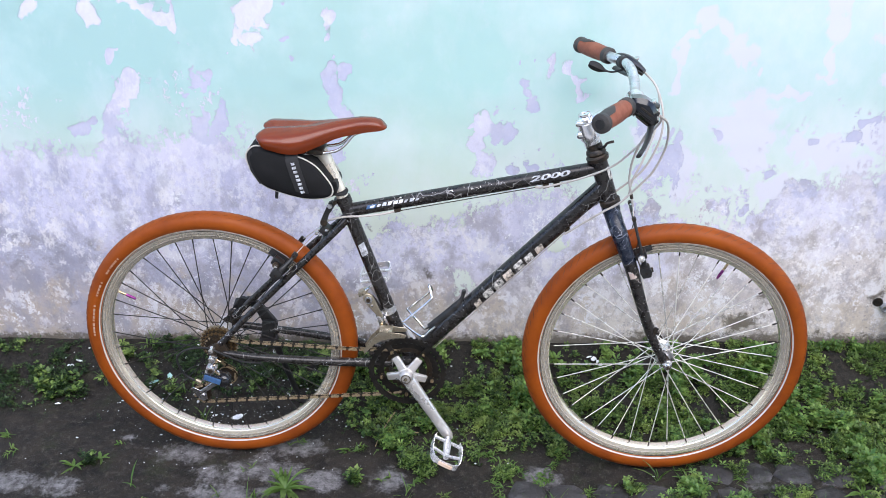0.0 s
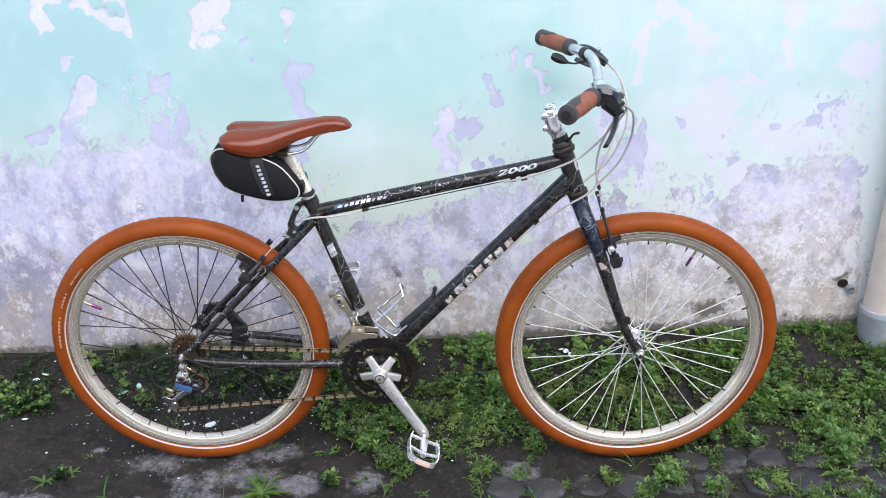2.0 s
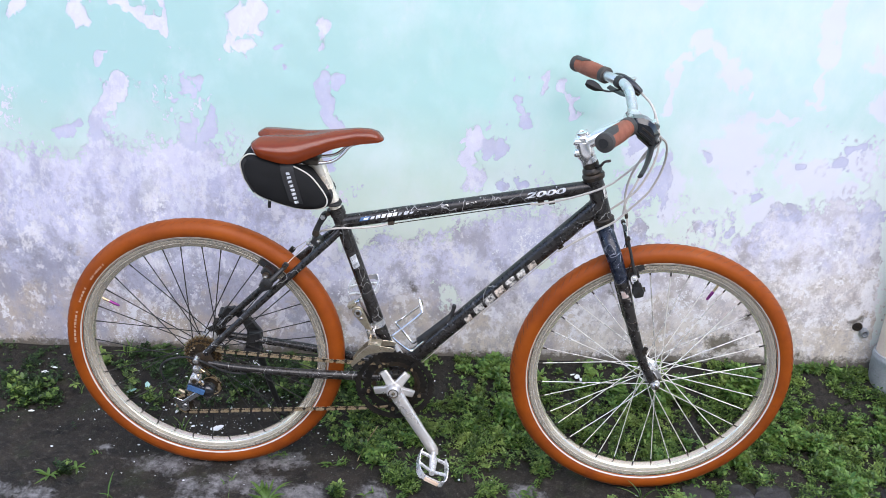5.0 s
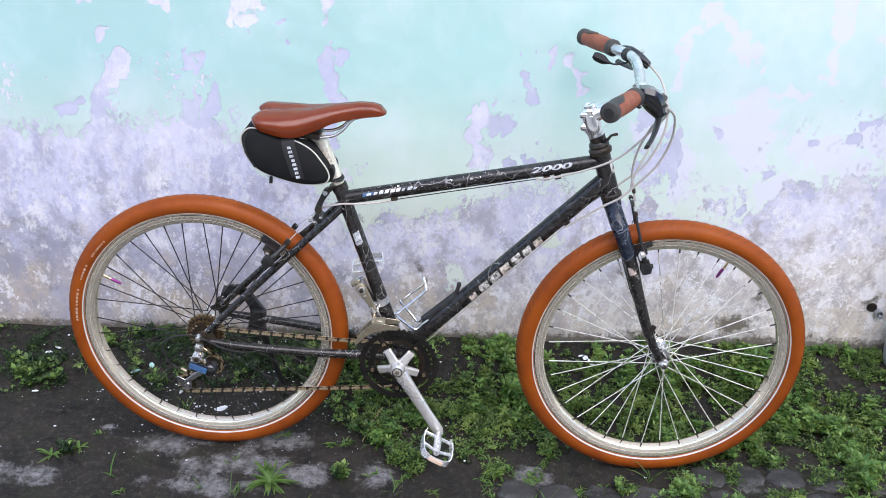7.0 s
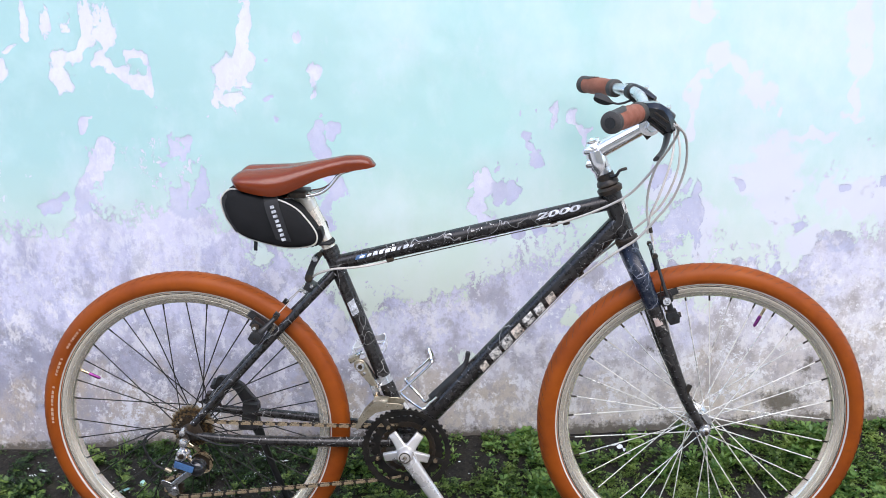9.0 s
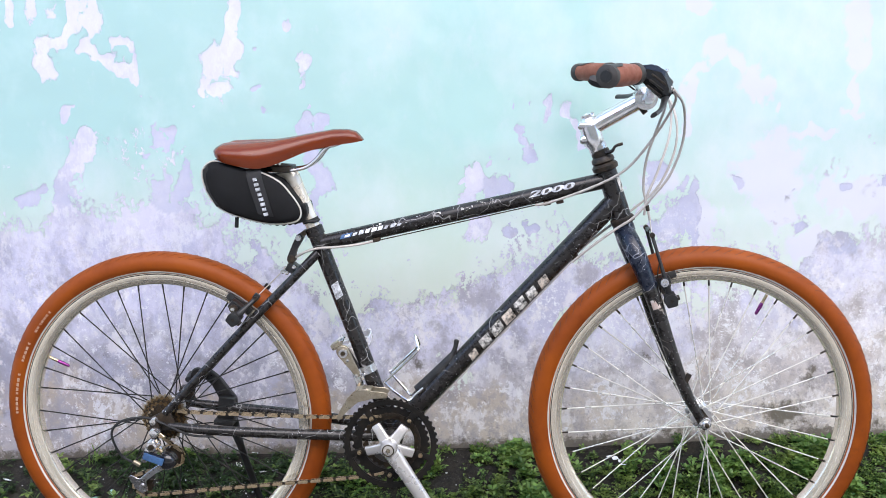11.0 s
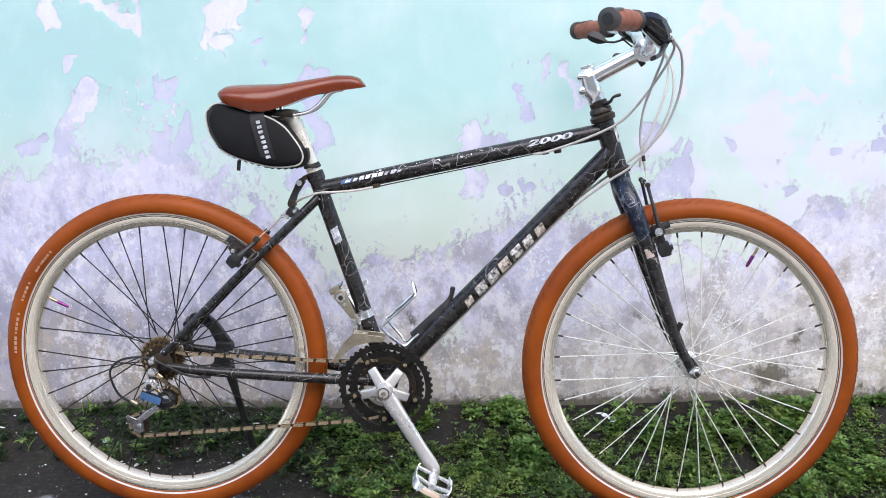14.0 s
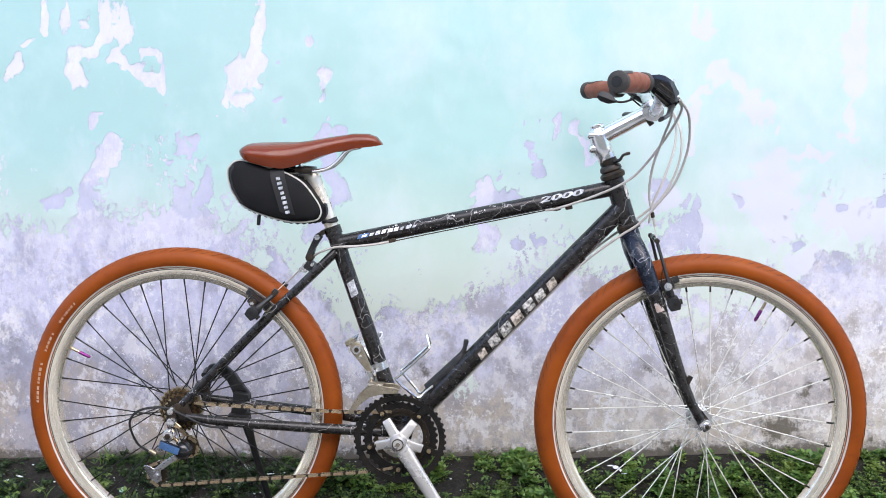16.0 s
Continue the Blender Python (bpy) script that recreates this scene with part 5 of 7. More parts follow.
def make_pedal(centre, s, tilt):
    """A cage pedal: body on an axle, two toothed cage plates with an outer bow and an orange reflector."""
    at = AXLE @ Matrix.Translation(centre) @ Matrix.Rotation(radians(tilt), 4, "Y")
    y = lambda v: s * v
    pedal = part("pedal", tube([(0, y(0.004), 0), (0, y(0.016), 0), (0, y(0.022), 0), (0, y(0.060), 0), (0, y(0.078), 0)], [0.006, 0.0065, 0.0095, 0.0085, 0.0065], 16), M_PEDAL, bicycle, "silver cage pedal", at)
    for u in (-1, 1):
        pts = [(u * 0.031, y(0.010)), (u * 0.036, y(0.030)), (u * 0.037, y(0.062)), (u * 0.033, y(0.090)), (u * 0.022, y(0.101)), (0, y(0.104))]
        bm = bmesh.new()
        rows = []
        fine = curve_through([(a, b, 0) for a, b in pts], 6)
        for i, p in enumerate(fine):
            tooth = 0.0036 * (i % 2) if 3 < i < 24 else 0
            rows.append([bm.verts.new((p.x, p.y, h)) for h in (-0.0065 - tooth, -0.0025, 0.0025, 0.0065 + tooth)])
        for a, b in zip(rows, rows[1:]):
            for j in range(3):
                bm.faces.new((a[j], a[j + 1], b[j + 1], b[j]))
        bmesh.ops.recalc_face_normals(bm, faces=bm.faces)
        bmesh.ops.solidify(bm, geom=bm.faces[:], thickness=0.0016)
        part("cage_plate", bm, M_PEDAL, pedal, "toothed metal cage plate")
        part("cross_bar", block((0.034, 0.007, 0.006), (u * 0.018, y(0.020), 0), (0, 0, 0), 0.0015), M_PEDAL, pedal)
        part("cross_bar", block((0.038, 0.006, 0.006), (u * 0.017, y(0.066), 0), (0, 0, -u * s * 18), 0.0015), M_PEDAL, pedal)
    part("reflector", block((0.034, 0.003, 0.009), (0, y(0.1065), 0), (0, 0, 0), 0.001), M_ORANGE, pedal, "faded orange pedal reflector")
    return pedal


end = C + crank_dir * 0.1785
make_pedal(end + Vector((0, -0.098, 0)), -1, 27)
make_pedal(C - crank_dir * 0.175 + Vector((0, 0.098, 0)), 1, -12)

# sprockets at the rear wheel
cassette = bpart("cassette", lathe([(0.016, -0.026), (0.016, -0.054), (0.008, -0.056)], 24, centre=(0, 0, 0)), M_GREASE, "rusty stack of rear sprockets")
for i in range(7):
    part("sprocket", toothed(0.0475 - 0.0038 * i, 0.015, 28 - 2 * i, 0.0035, 0.0020, -0.0270 - 0.0042 * i, (0, 0, 0)), (M_FDCAGE, M_RUST, M_GREASE, M_RUST, M_GREASE, M_GREASE, M_GREASE)[i], cassette)
for s in (-1, 1):
    bpart("rear_axle_nut", lathe([(0.002, -0.006), (0.0085, -0.005), (0.009, 0.0), (0.009, 0.005), (0.004, 0.006)], 6, centre=(0, s * 0.0745, 0)), M_STEELBLACK)

# chain: alternate inner and outer links along its run
JU, JL = Vector((0.0177, 0, -0.0735)), Vector((-0.0445, 0, -0.1330))
run = [(0.0, 0.0275), (0.05, 0.0170), (0.20, 0.0115), (0.34, 0.0075)]
for k in range(13):
    a = radians(112 - 15.5 * k)
    run.append((C.x + 0.0560 * math.cos(a), C.z + 0.0560 * math.sin(a) + 0.002))
run += [(0.40, -0.112), (0.30, -0.1235), (0.10, -0.1430), (-0.030, -0.1560)]
for a in (-110, -160, 160, 110):
    run.append((JL.x + 0.0225 * math.cos(radians(a)), JL.z + 0.0225 * math.sin(radians(a))))
for a in (-70, -20, 30, 80):
    run.append((JU.x + 0.0200 * math.cos(radians(a)), JU.z + 0.0200 * math.sin(radians(a))))
for a in (-120, -160, 160, 120):
    run.append((0.0270 * math.cos(radians(a)), 0.0270 * math.sin(radians(a))))
fine = curve_through([(x, -0.0440, z) for x, z in run] + [(0.0, -0.044, 0.0275)], 12)
PITCH = 0.0127
chain = None


def link_mesh(gap, h):
    bm = bmesh.new()
    for s in (-1, 1):
        own = bmesh.new()
        ring = []
        for j in range(16):
            a = 2 * math.pi * j / 16
            cx = math.copysign(PITCH / 2, math.cos(a))
            waist = 1 - 0.42 * (1 - min(1, abs(math.cos(a)) * 1.6))
            ring.append(own.verts.new((cx * (1 if abs(math.cos(a)) > 0.25 else 0.45) + h * math.cos(a), s * gap, h * waist * math.sin(a))))
        f = own.faces.new(ring)
        out = bmesh.ops.extrude_face_region(own, geom=[f])
        bmesh.ops.translate(own, verts=[g for g in out["geom"] if isinstance(g, bmesh.types.BMVert)], vec=(0, s * 0.0011, 0))
        bmesh.ops.recalc_face_normals(own, faces=own.faces)
        merged(own, bm)
    for x in (-PITCH / 2, PITCH / 2):
        lathe([(0.0018, -gap - 0.0016), (0.0018, gap + 0.0016)], 8, bm, centre=(x, 0, 0))
    return bm


link_pair, oily = [], None
travel, last = 0.0, fine[0]
stops = [fine[0]]
for p in fine[1:]:
    seg = (p - last).length
    while travel + seg >= PITCH:
        u = (PITCH - travel) / seg
        last = along(last, p, u)
        stops.append(last)
        seg, travel = (p - last).length, 0.0
    travel += seg
    last = p
for i, (a, b) in enumerate(zip(stops, stops[1:])):
    d = b - a
    m = Matrix.Translation(along(a, b, 0.5)) @ Matrix.Rotation(-math.atan2(d.z, d.x), 4, "Y")
    if i < 2:
        bm = link_mesh(0.0030 if i else 0.0017, 0.0040 if i else 0.0031)
        if i == 0:
            chain = bpart("chain", bm, M_INNERLINK, "rusty golden-brown chain")
            chain.matrix_basis = AXLE @ m
            back = m.inverted()
            link_pair.append(chain)
        else:
            link_pair.append(part("link", bm, M_LINK, chain, "", back @ m))
    else:
        on_ring = (b - Vector((C.x, b.y, C.z))).length < 0.068 and b.x > C.x - 0.012
        if on_ring and oily is None:
            oily = link_pair[1].data.copy()
            oily.materials[0] = M_INNERLINK
        o = new("link", oily if on_ring else link_pair[i % 2].data)
        o.parent = chain
        o.matrix_basis = back @ m

def capsule(a, b, ra, rb, thick, y):
    """A plate with two round ends of their own radius."""
    w = math.atan2(b[1] - a[1], b[0] - a[0])
    ring = [(a[0] + ra * math.cos(w + radians(90 + 18 * k)), a[1] + ra * math.sin(w + radians(90 + 18 * k))) for k in range(11)]
    ring += [(b[0] + rb * math.cos(w - radians(90 - 18 * k)), b[1] + rb * math.sin(w - radians(90 - 18 * k))) for k in range(11)]
    return plate(ring, thick, y, 0.0012)


# rear derailleur
der = bpart("rear_derailleur", lathe([(0.004, -0.094), (0.010, -0.093), (0.0125, -0.088), (0.0125, -0.072), (0.008, -0.068)], 24, centre=(-0.006, 0, -0.037)), M_CHROME, "silver and blue rear derailleur, grimy")
part("hanger", plate([(-0.012, 0.0), (0.006, -0.004), (0.004, -0.026), (-0.006, -0.032), (-0.014, -0.026)], 0.005, -0.070), M_STEELBLACK, der)
part("pivot_bolt", lathe([(0.002, -0.0965), (0.006, -0.096), (0.0065, -0.092)], 6, centre=(-0.006, 0, -0.037)), M_GREASE, der)
part("hanger_bolt", lathe([(0.0042, -0.0900), (0.0075, -0.0895), (0.0085, -0.0860), (0.0095, -0.0840), (0.0095, -0.072)], 18, centre=(-0.002, 0, -0.012)), M_CHROME, der, "bright mounting bolt")
part("bolt_socket", lathe([(0.0, -0.0885), (0.0042, -0.0885), (0.0042, -0.0860)], 6, centre=(-0.002, 0, -0.012)), M_GREASE, der)
part("hanger_tab", capsule((0.004, -0.018), (0.013, -0.023), 0.0060, 0.0035, 0.005, -0.076), M_BRASS, der, "worn gold washer tab")
part("axle_cap", lathe([(0.002, -0.086), (0.0060, -0.0855), (0.0070, -0.080), (0.0070, -0.070)], 18, centre=(-0.003, 0, 0.010)), M_CHROME, der)
part("adjuster_screw", tube([(0.006, -0.090, -0.040), (0.013, -0.090, -0.048)], [0.0045, 0.0040], 10), M_BRASS, der)
part("adjuster_screw", tube([(0.010, -0.092, -0.036), (0.013, -0.092, -0.040)], [0.0034, 0.0030], 10), M_CHROME, der)
part("pulley_guard", lathe([(0.0215, -0.0650), (0.0240, -0.0655), (0.0240, -0.0630), (0.0215, -0.0630)], 40, closed=True, centre=(0.024, 0, -0.066)), M_BRASS, der, "thin gold ring")
part("outer_link", block((0.044, 0.008, 0.017), (-0.004, -0.088, -0.0605), (0, 20, 0), 0.003), M_BLUEBLACK, der, "blue-black parallelogram plate")
part("link_face", block((0.040, 0.003, 0.014), (-0.004, -0.0935, -0.0610), (0, 20, 0), 0.001), M_BLUEPRINT, der, "faded navy face")
part("body_arm", block((0.012, 0.012, 0.036), (-0.020, -0.083, -0.054), (0, 24, 0), 0.004), M_CHROME, der)
part("knuckle", lathe([(0.002, -0.091), (0.012, -0.089), (0.017, -0.083), (0.0175, -0.066), (0.010, -0.062)], 28, centre=(0.018, 0, -0.071)), M_POD, der, "glossy black spring housing")
part("barrel_adjuster", tube([(-0.035, -0.083, -0.077), (-0.047, -0.083, -0.070)], [0.005, 0.0042], 12), M_FDCAGE, der)
for y in (-0.052, -0.036):
    part("cage_plate", plate([(0.018, -0.060), (0.026, -0.072), (0.018, -0.086), (-0.018, -0.108), (-0.036, -0.122), (-0.034, -0.142), (-0.046, -0.148), (-0.058, -0.140), (-0.072, -0.114), (-0.066, -0.110), (-0.050, -0.118), (-0.024, -0.098), (0.004, -0.080)], 0.002, y - 0.004), M_ALLOY if y < -0.045 else M_GREASE, der)
for c in (JU, JL):
    part("jockey_wheel", toothed(0.0195, 0.004, 10, 0.004, 0.006, -0.044, c), M_GREASE, der)
    part("jockey_bolt", lathe([(0.001, -0.0605), (0.005, -0.060), (0.005, -0.034), (0.001, -0.033)], 10, centre=c), M_ALLOY, der)

# front derailleur
fd = bpart("front_derailleur", lathe([(0.0155, -0.008), (0.0190, -0.0075), (0.0190, 0.0075), (0.0155, 0.008)], 28, centre=(0.4010, 0, 0.0915), turn=(SEAT - BB).to_track_quat("Y", "Z").to_matrix()), M_ALLOY, "tarnished front derailleur on a clamp band")
part("clamp_ear", block((0.016, 0.020, 0.020), (0.383, -0.010, 0.086), (0, -18, 0), 0.003), M_CHROME, fd)


part("link_arm", capsule((0.3600, 0.1330), (0.3870, 0.0880), 0.0125, 0.0050, 0.008, -0.026), M_FDCAGE, fd, "tarnished pressed link arm")
part("back_link", capsule((0.3640, 0.1240), (0.3900, 0.0860), 0.0085, 0.0055, 0.010, -0.010), M_STEELBLACK, fd)
for k in range(3):
    part("spring_coil", lathe([(0.0052, -0.0018), (0.0066, 0.0), (0.0052, 0.0018)], 16, closed=True, centre=(0.3500 + 0.0050 * k, -0.018, 0.1490 + 0.0030 * k), turn=Matrix.Rotation(radians(90), 3, "Z") @ Matrix.Rotation(radians(25), 3, "X")), M_ALLOY, fd)
part("link_arm_end", block((0.022, 0.020, 0.012), (0.3470, -0.016, 0.1440), (0, -30, 0), 0.003), M_FDCAGE, fd)
part("pivot_ring", lathe([(0.0050, -0.034), (0.0085, -0.034), (0.0095, -0.031), (0.0095, -0.029), (0.0050, -0.029)], 20, closed=True, centre=(0.3610, 0, 0.1310)), M_ALLOY, fd)
part("pivot_rivet", lathe([(0.001, -0.033), (0.004, -0.0325), (0.0045, -0.029)], 14, centre=(0.3610, 0, 0.1310)), M_GREASE, fd)
part("link_rivet", lathe([(0.001, -0.033), (0.0030, -0.0325), (0.0035, -0.029)], 12, centre=(0.3690, 0, 0.1170)), M_CHROME, fd)
for dx, dz in ((0.0, 0.0), (0.012, -0.004), (0.004, -0.020), (0.015, -0.024)):
    part("limit_screw", lathe([(0.001, -0.032), (0.0034, -0.0312), (0.0034, -0.020), (0.001, -0.018)], 8, centre=(0.3850 + dx, 0, 0.0860 + dz)), M_CHROME if dz > -0.01 else M_BRASS, fd)
part("lower_link", block((0.013, 0.016, 0.034), (0.388, -0.016, 0.068), (0, -14, 0), 0.003), M_ALLOY, fd)
for y in (-0.062, -0.034):
    part("cage_plate", plate([(0.352, 0.006), (0.372, 0.028), (0.392, 0.044), (0.420, 0.051), (0.446, 0.052), (0.450, 0.060), (0.440, 0.064), (0.404, 0.067), (0.388, 0.064), (0.366, 0.042), (0.349, 0.014)], 0.0022, y), M_FDCAGE, fd, "worn gold cage plate")
part("cage_bridge", block((0.030, 0.030, 0.003), (0.402, -0.048, 0.0665), (0, 0, 0), 0.001), M_FDCAGE, fd)

# bottle cage with a black plastic back
cage = bpart("bottle_cage", tube(curve_through([(0.512, -0.014, 0.056), (0.4985, -0.016, 0.0450), (0.4845, -0.020, 0.0335), (0.470, -0.024, 0.042), (0.4400, -0.026, 0.0700), (0.447, -0.026, 0.080), (0.500, -0.020, 0.1290), (0.5035, -0.012, 0.1400), (0.4975, 0.0, 0.1585), (0.5030, 0.016, 0.1400), (0.4975, 0.028, 0.1265), (0.450, 0.034, 0.080), (0.4435, 0.034, 0.0720), (0.470, 0.030, 0.042), (0.4845, 0.020, 0.0305), (0.4985, 0.016, 0.0440), (0.512, 0.014, 0.056)], 5), 0.0026, 8), M_CHROME, "bent silver wire bottle cage with black back strip")
part("back_strip", tube(curve_through([(0.500, 0, 0.047), (0.530, 0, 0.0755), (0.5585, 0, 0.1035), (0.570, 0, 0.120), (0.5755, 0, 0.136), (0.5775, 0, 0.149)], 4), [0.0105] * 9 + [0.0095, 0.0088, 0.0080, 0.0062, 0.0055, 0.005, 0.0045, 0.0045, 0.0045, 0.0050, 0.0052, 0.004], 12), M_BLACK, cage, "black plastic back strip")
part("strip_foot", block((0.030, 0.020, 0.014), (0.510, -0.001, 0.052), (0, -46, 0), 0.003), M_BLACK, cage)
part("strip_foot", block((0.026, 0.020, 0.013), (0.548, -0.001, 0.086), (0, -46, 0), 0.003), M_BLACK, cage)

# kickstand on the left side
stand = bpart("kickstand", plate([(x - 0.034, z) for x, z in [(0.072, 0.062), (0.082, 0.069), (0.096, 0.066), (0.118, 0.048), (0.136, 0.022), (0.150, 0.004), (0.150, -0.022), (0.118, -0.024), (0.112, 0.006), (0.100, 0.032), (0.082, 0.048)]], 0.012, 0.078, 0.002), M_BLACK, "black kickstand propped on the ground")
part("axle_plate", plate([(0.028, 0.066), (0.038, 0.069), (0.050, 0.064), (0.046, 0.052), (0.036, 0.040), (0.026, 0.010), (0.010, -0.008), (-0.006, 0.004), (0.006, 0.022), (0.020, 0.040), (0.022, 0.056)], 0.009, 0.077, 0.002), M_BLACK, stand)
part("plate_nut", lathe([(0.002, 0.070), (0.008, 0.071), (0.009, 0.088), (0.002, 0.090)], 6, centre=(0.004, 0, 0.020)), M_STEELBLACK, stand)
part("plate_stop", tube([(0.018, 0.070, 0.044), (0.018, 0.094, 0.050)], 0.0065, 12), M_BLACK, stand)
part("leg", tube(curve_through([(0.094, 0.080, -0.010), (0.100, 0.100, -0.070), (0.113, 0.135, -0.170), (0.132, 0.183, -0.300)], 4), [0.0155, 0.0150, 0.0140, 0.0130, 0.0115, 0.010, 0.008, 0.0075, 0.0075, 0.0075, 0.0075, 0.0075, 0.0075], 12), M_BLACK, stand)
part("foot", block((0.026, 0.030, 0.010), (0.136, 0.186, -0.302), (-20, 20, 0), 0.003), M_BLACK, stand)
part("clamp", block((0.034, 0.026, 0.052), (0.096, 0.070, -0.016), (0, 8, 0), 0.005), M_BLACK, stand)
part("clamp_plate", block((0.040, 0.036, 0.010), (0.094, 0.060, -0.040), (0, 6, 0), 0.002), M_BLACK, stand)

# seat post and saddle
post_dir = (Vector((0.2705, 0, 0.4785)) - SEAT).normalized()
post = bpart("seat_post", tube([SEAT - post_dir * 0.03, SEAT + post_dir * 0.112], 0.0136, 24), M_POST, "tarnished silver seat post")
part("post_head", tube(curve_through([(0.276, 0, 0.462), (0.268, 0, 0.474), (0.250, 0, 0.478), (0.236, 0, 0.474)], 3), [0.0136, 0.0145, 0.0145, 0.014, 0.013, 0.012, 0.0115, 0.011, 0.010, 0.008], 16), M_POST, post)
part("rail_clamp", block((0.034, 0.058, 0.012), (0.258, 0, 0.4855), (0, 4, 0), 0.003), M_STEELBLACK, post)
part("clamp_screw", tube([(0.250, 0, 0.470), (0.247, 0, 0.502)], 0.004, 10), M_CHROME, post)
part("strap_collar", lathe([(0.0137, -0.003), (0.0160, -0.0026), (0.0160, 0.0026), (0.0137, 0.003)], 28, centre=SEAT + post_dir * 0.022, turn=post_dir.to_track_quat("Y", "Z").to_matrix()), M_WEB, post, "black strap round the post")


def saddle_section(t):
    """Half width, crown height and edge height of the saddle, from its rear (0) to its nose (1)."""
    w = np.interp(t, [0, 0.10, 0.24, 0.36, 0.48, 0.62, 0.78, 0.92, 1.0], [0.068, 0.071, 0.072, 0.063, 0.046, 0.032, 0.0240, 0.0215, 0.0205])
    top = np.interp(t, [0, 0.06, 0.2, 0.4, 0.6, 0.8, 0.9, 0.96, 1.0], [0.533, 0.5385, 0.5395, 0.541, 0.5485, 0.557, 0.5565, 0.5515, 0.541])
    edge = np.interp(t, [0, 0.1, 0.2, 0.31, 0.38, 0.5, 0.6, 0.7, 0.85, 1.0], [0.512, 0.5025, 0.4950, 0.4900, 0.4925, 0.5040, 0.5155, 0.5230, 0.5295, 0.5345])
    q = min(t / 0.10, (1 - t) / 0.06, 1.0)
    q = math.sqrt(max(1 - (1 - q) ** 2, 0.0))
    lean = 0.55 if t < 0.5 else 0.20
    mid = lean * top + (1 - lean) * edge
    return w * (0.35 + 0.65 * q if t < 0.5 else 0.15 + 0.85 * q), mid + (top - mid) * (0.12 + 0.88 * q), mid + (edge - mid) * (0.12 + 0.88 * q)


def make_saddle():
    bm = bmesh.new()
    nx, ny = 60, 32
    rows, lower = [], []
    for i in range(nx + 1):
        t = 0.5 - 0.5 * math.cos(math.pi * i / nx)
        x = 0.133 + 0.278 * t
        w, top, edge = saddle_section(t)
        row = []
        for j in range(ny + 1):
            u = -1 + 2 * j / ny
            k = abs(u)
            y = w * math.copysign(math.sin(k * math.pi / 2) ** 0.9, u) * (1 - 0.12 * k ** 9)
            z = edge + (top - edge) * max(1 - k ** 2.1, 0) ** 0.74
            dip = 0.007 * math.exp(-(y / 0.013) ** 2) * min(1, max(0, (0.30 - x) / 0.1))
            notch = 0.026 * math.exp(-(y / 0.020) ** 2) * max(0, 1 - t * 5)
            row.append(bm.verts.new((x + notch, y, z - dip)))
        rows.append(row)
        lower.append([bm.verts.new((v.co.x * 0.99 + 0.0027, v.co.y * 0.90, edge + 0.001)) for v in row])
    for a, b in zip(rows, rows[1:]):
        for j in range(ny):
            bm.faces.new((a[j], a[j + 1], b[j + 1], b[j]))
    for a, b in zip(lower, lower[1:]):
        for j in range(ny):
            bm.faces.new((a[j], b[j], b[j + 1], a[j + 1]))
    for i in range(nx):
        for j in (0, ny):
            bm.faces.new((rows[i][j], rows[i + 1][j], lower[i + 1][j], lower[i][j]))
    for j in range(ny):
        for i in (0, nx):
            bm.faces.new((rows[i][j], rows[i][j + 1], lower[i][j + 1], lower[i][j]))
    bmesh.ops.recalc_face_normals(bm, faces=bm.faces)
    return bm


saddle = bpart("saddle", make_saddle(), M_LEATHER, "smooth reddish-brown leather saddle with raised nose", smooth=60)
part("shell", block((0.15, 0.046, 0.006), (0.262, 0, 0.5175), (0, -6, 0), 0.002), M_BLACK, saddle, "black saddle base")
for s in (-1, 1):
    part("rail", tube(curve_through([(0.165, s * 0.036, 0.500), (0.185, s * 0.030, 0.484), (0.215, s * 0.024, 0.4785), (0.262, s * 0.022, 0.4815), (0.300, s * 0.022, 0.4870), (0.322, s * 0.020, 0.5010), (0.342, s * 0.016, 0.5230), (0.366, s * 0.011, 0.5300)], 4), 0.0035, 10), M_CHROME, saddle, "silver saddle rail")

# stem, handlebar
stem = bpart("stem", tube([(0.8440, 0, 0.5060), (0.8415, 0, 0.5150), (0.8385, 0, 0.5230), (0.8350, 0, 0.5350), (0.8290, 0, 0.5560)], [0.0135, 0.0140, 0.0185, 0.0192, 0.0185], 24), M_CHROME, "polished silver quill stem")
part("extension", tube([(0.8285, 0, 0.5480), (0.8500, 0, 0.5615), (0.9180, 0, 0.5975)], [0.0162, 0.0160, 0.0150], 24), M_CHROME, stem, "silver stem extension")
part("top_cap", lathe([(0.0, 0.013), (0.009, 0.0125), (0.0125, 0.009), (0.0150, 0.004), (0.0176, -0.012)], 24, centre=(0.8265, 0, 0.5600), turn=hd.to_track_quat("Y", "Z").to_matrix()), M_CHROME, stem)
cap_turn = hd.to_track_quat("Y", "Z").to_matrix()
part("wedge_bolt", lathe([(0.0055, 0.0), (0.0128, 0.0), (0.0135, 0.0015), (0.0128, 0.0050), (0.0065, 0.0062), (0.0055, 0.0050)], 28, closed=True, centre=(0.8262, 0, 0.5712), turn=cap_turn), M_CHROME, stem, "bright round cap")
part("cap_hole", lathe([(0.0, 0.0), (0.0055, 0.0), (0.0055, 0.0035), (0.0, 0.0036)], 6, centre=(0.8262, 0, 0.5712), turn=cap_turn), M_STEELBLACK, stem, "dark hex socket")
part("bar_clamp", lathe([(0.0125, -0.022), (0.0205, -0.020), (0.0205, 0.020), (0.0125, 0.022)], 28, centre=(0.9290, 0, 0.6035)), M_CHROME, stem)
part("clamp_bolt", tube([(0.930, -0.006, 0.584), (0.922, -0.006, 0.578)], 0.006, 12), M_STEELBLACK, stem)
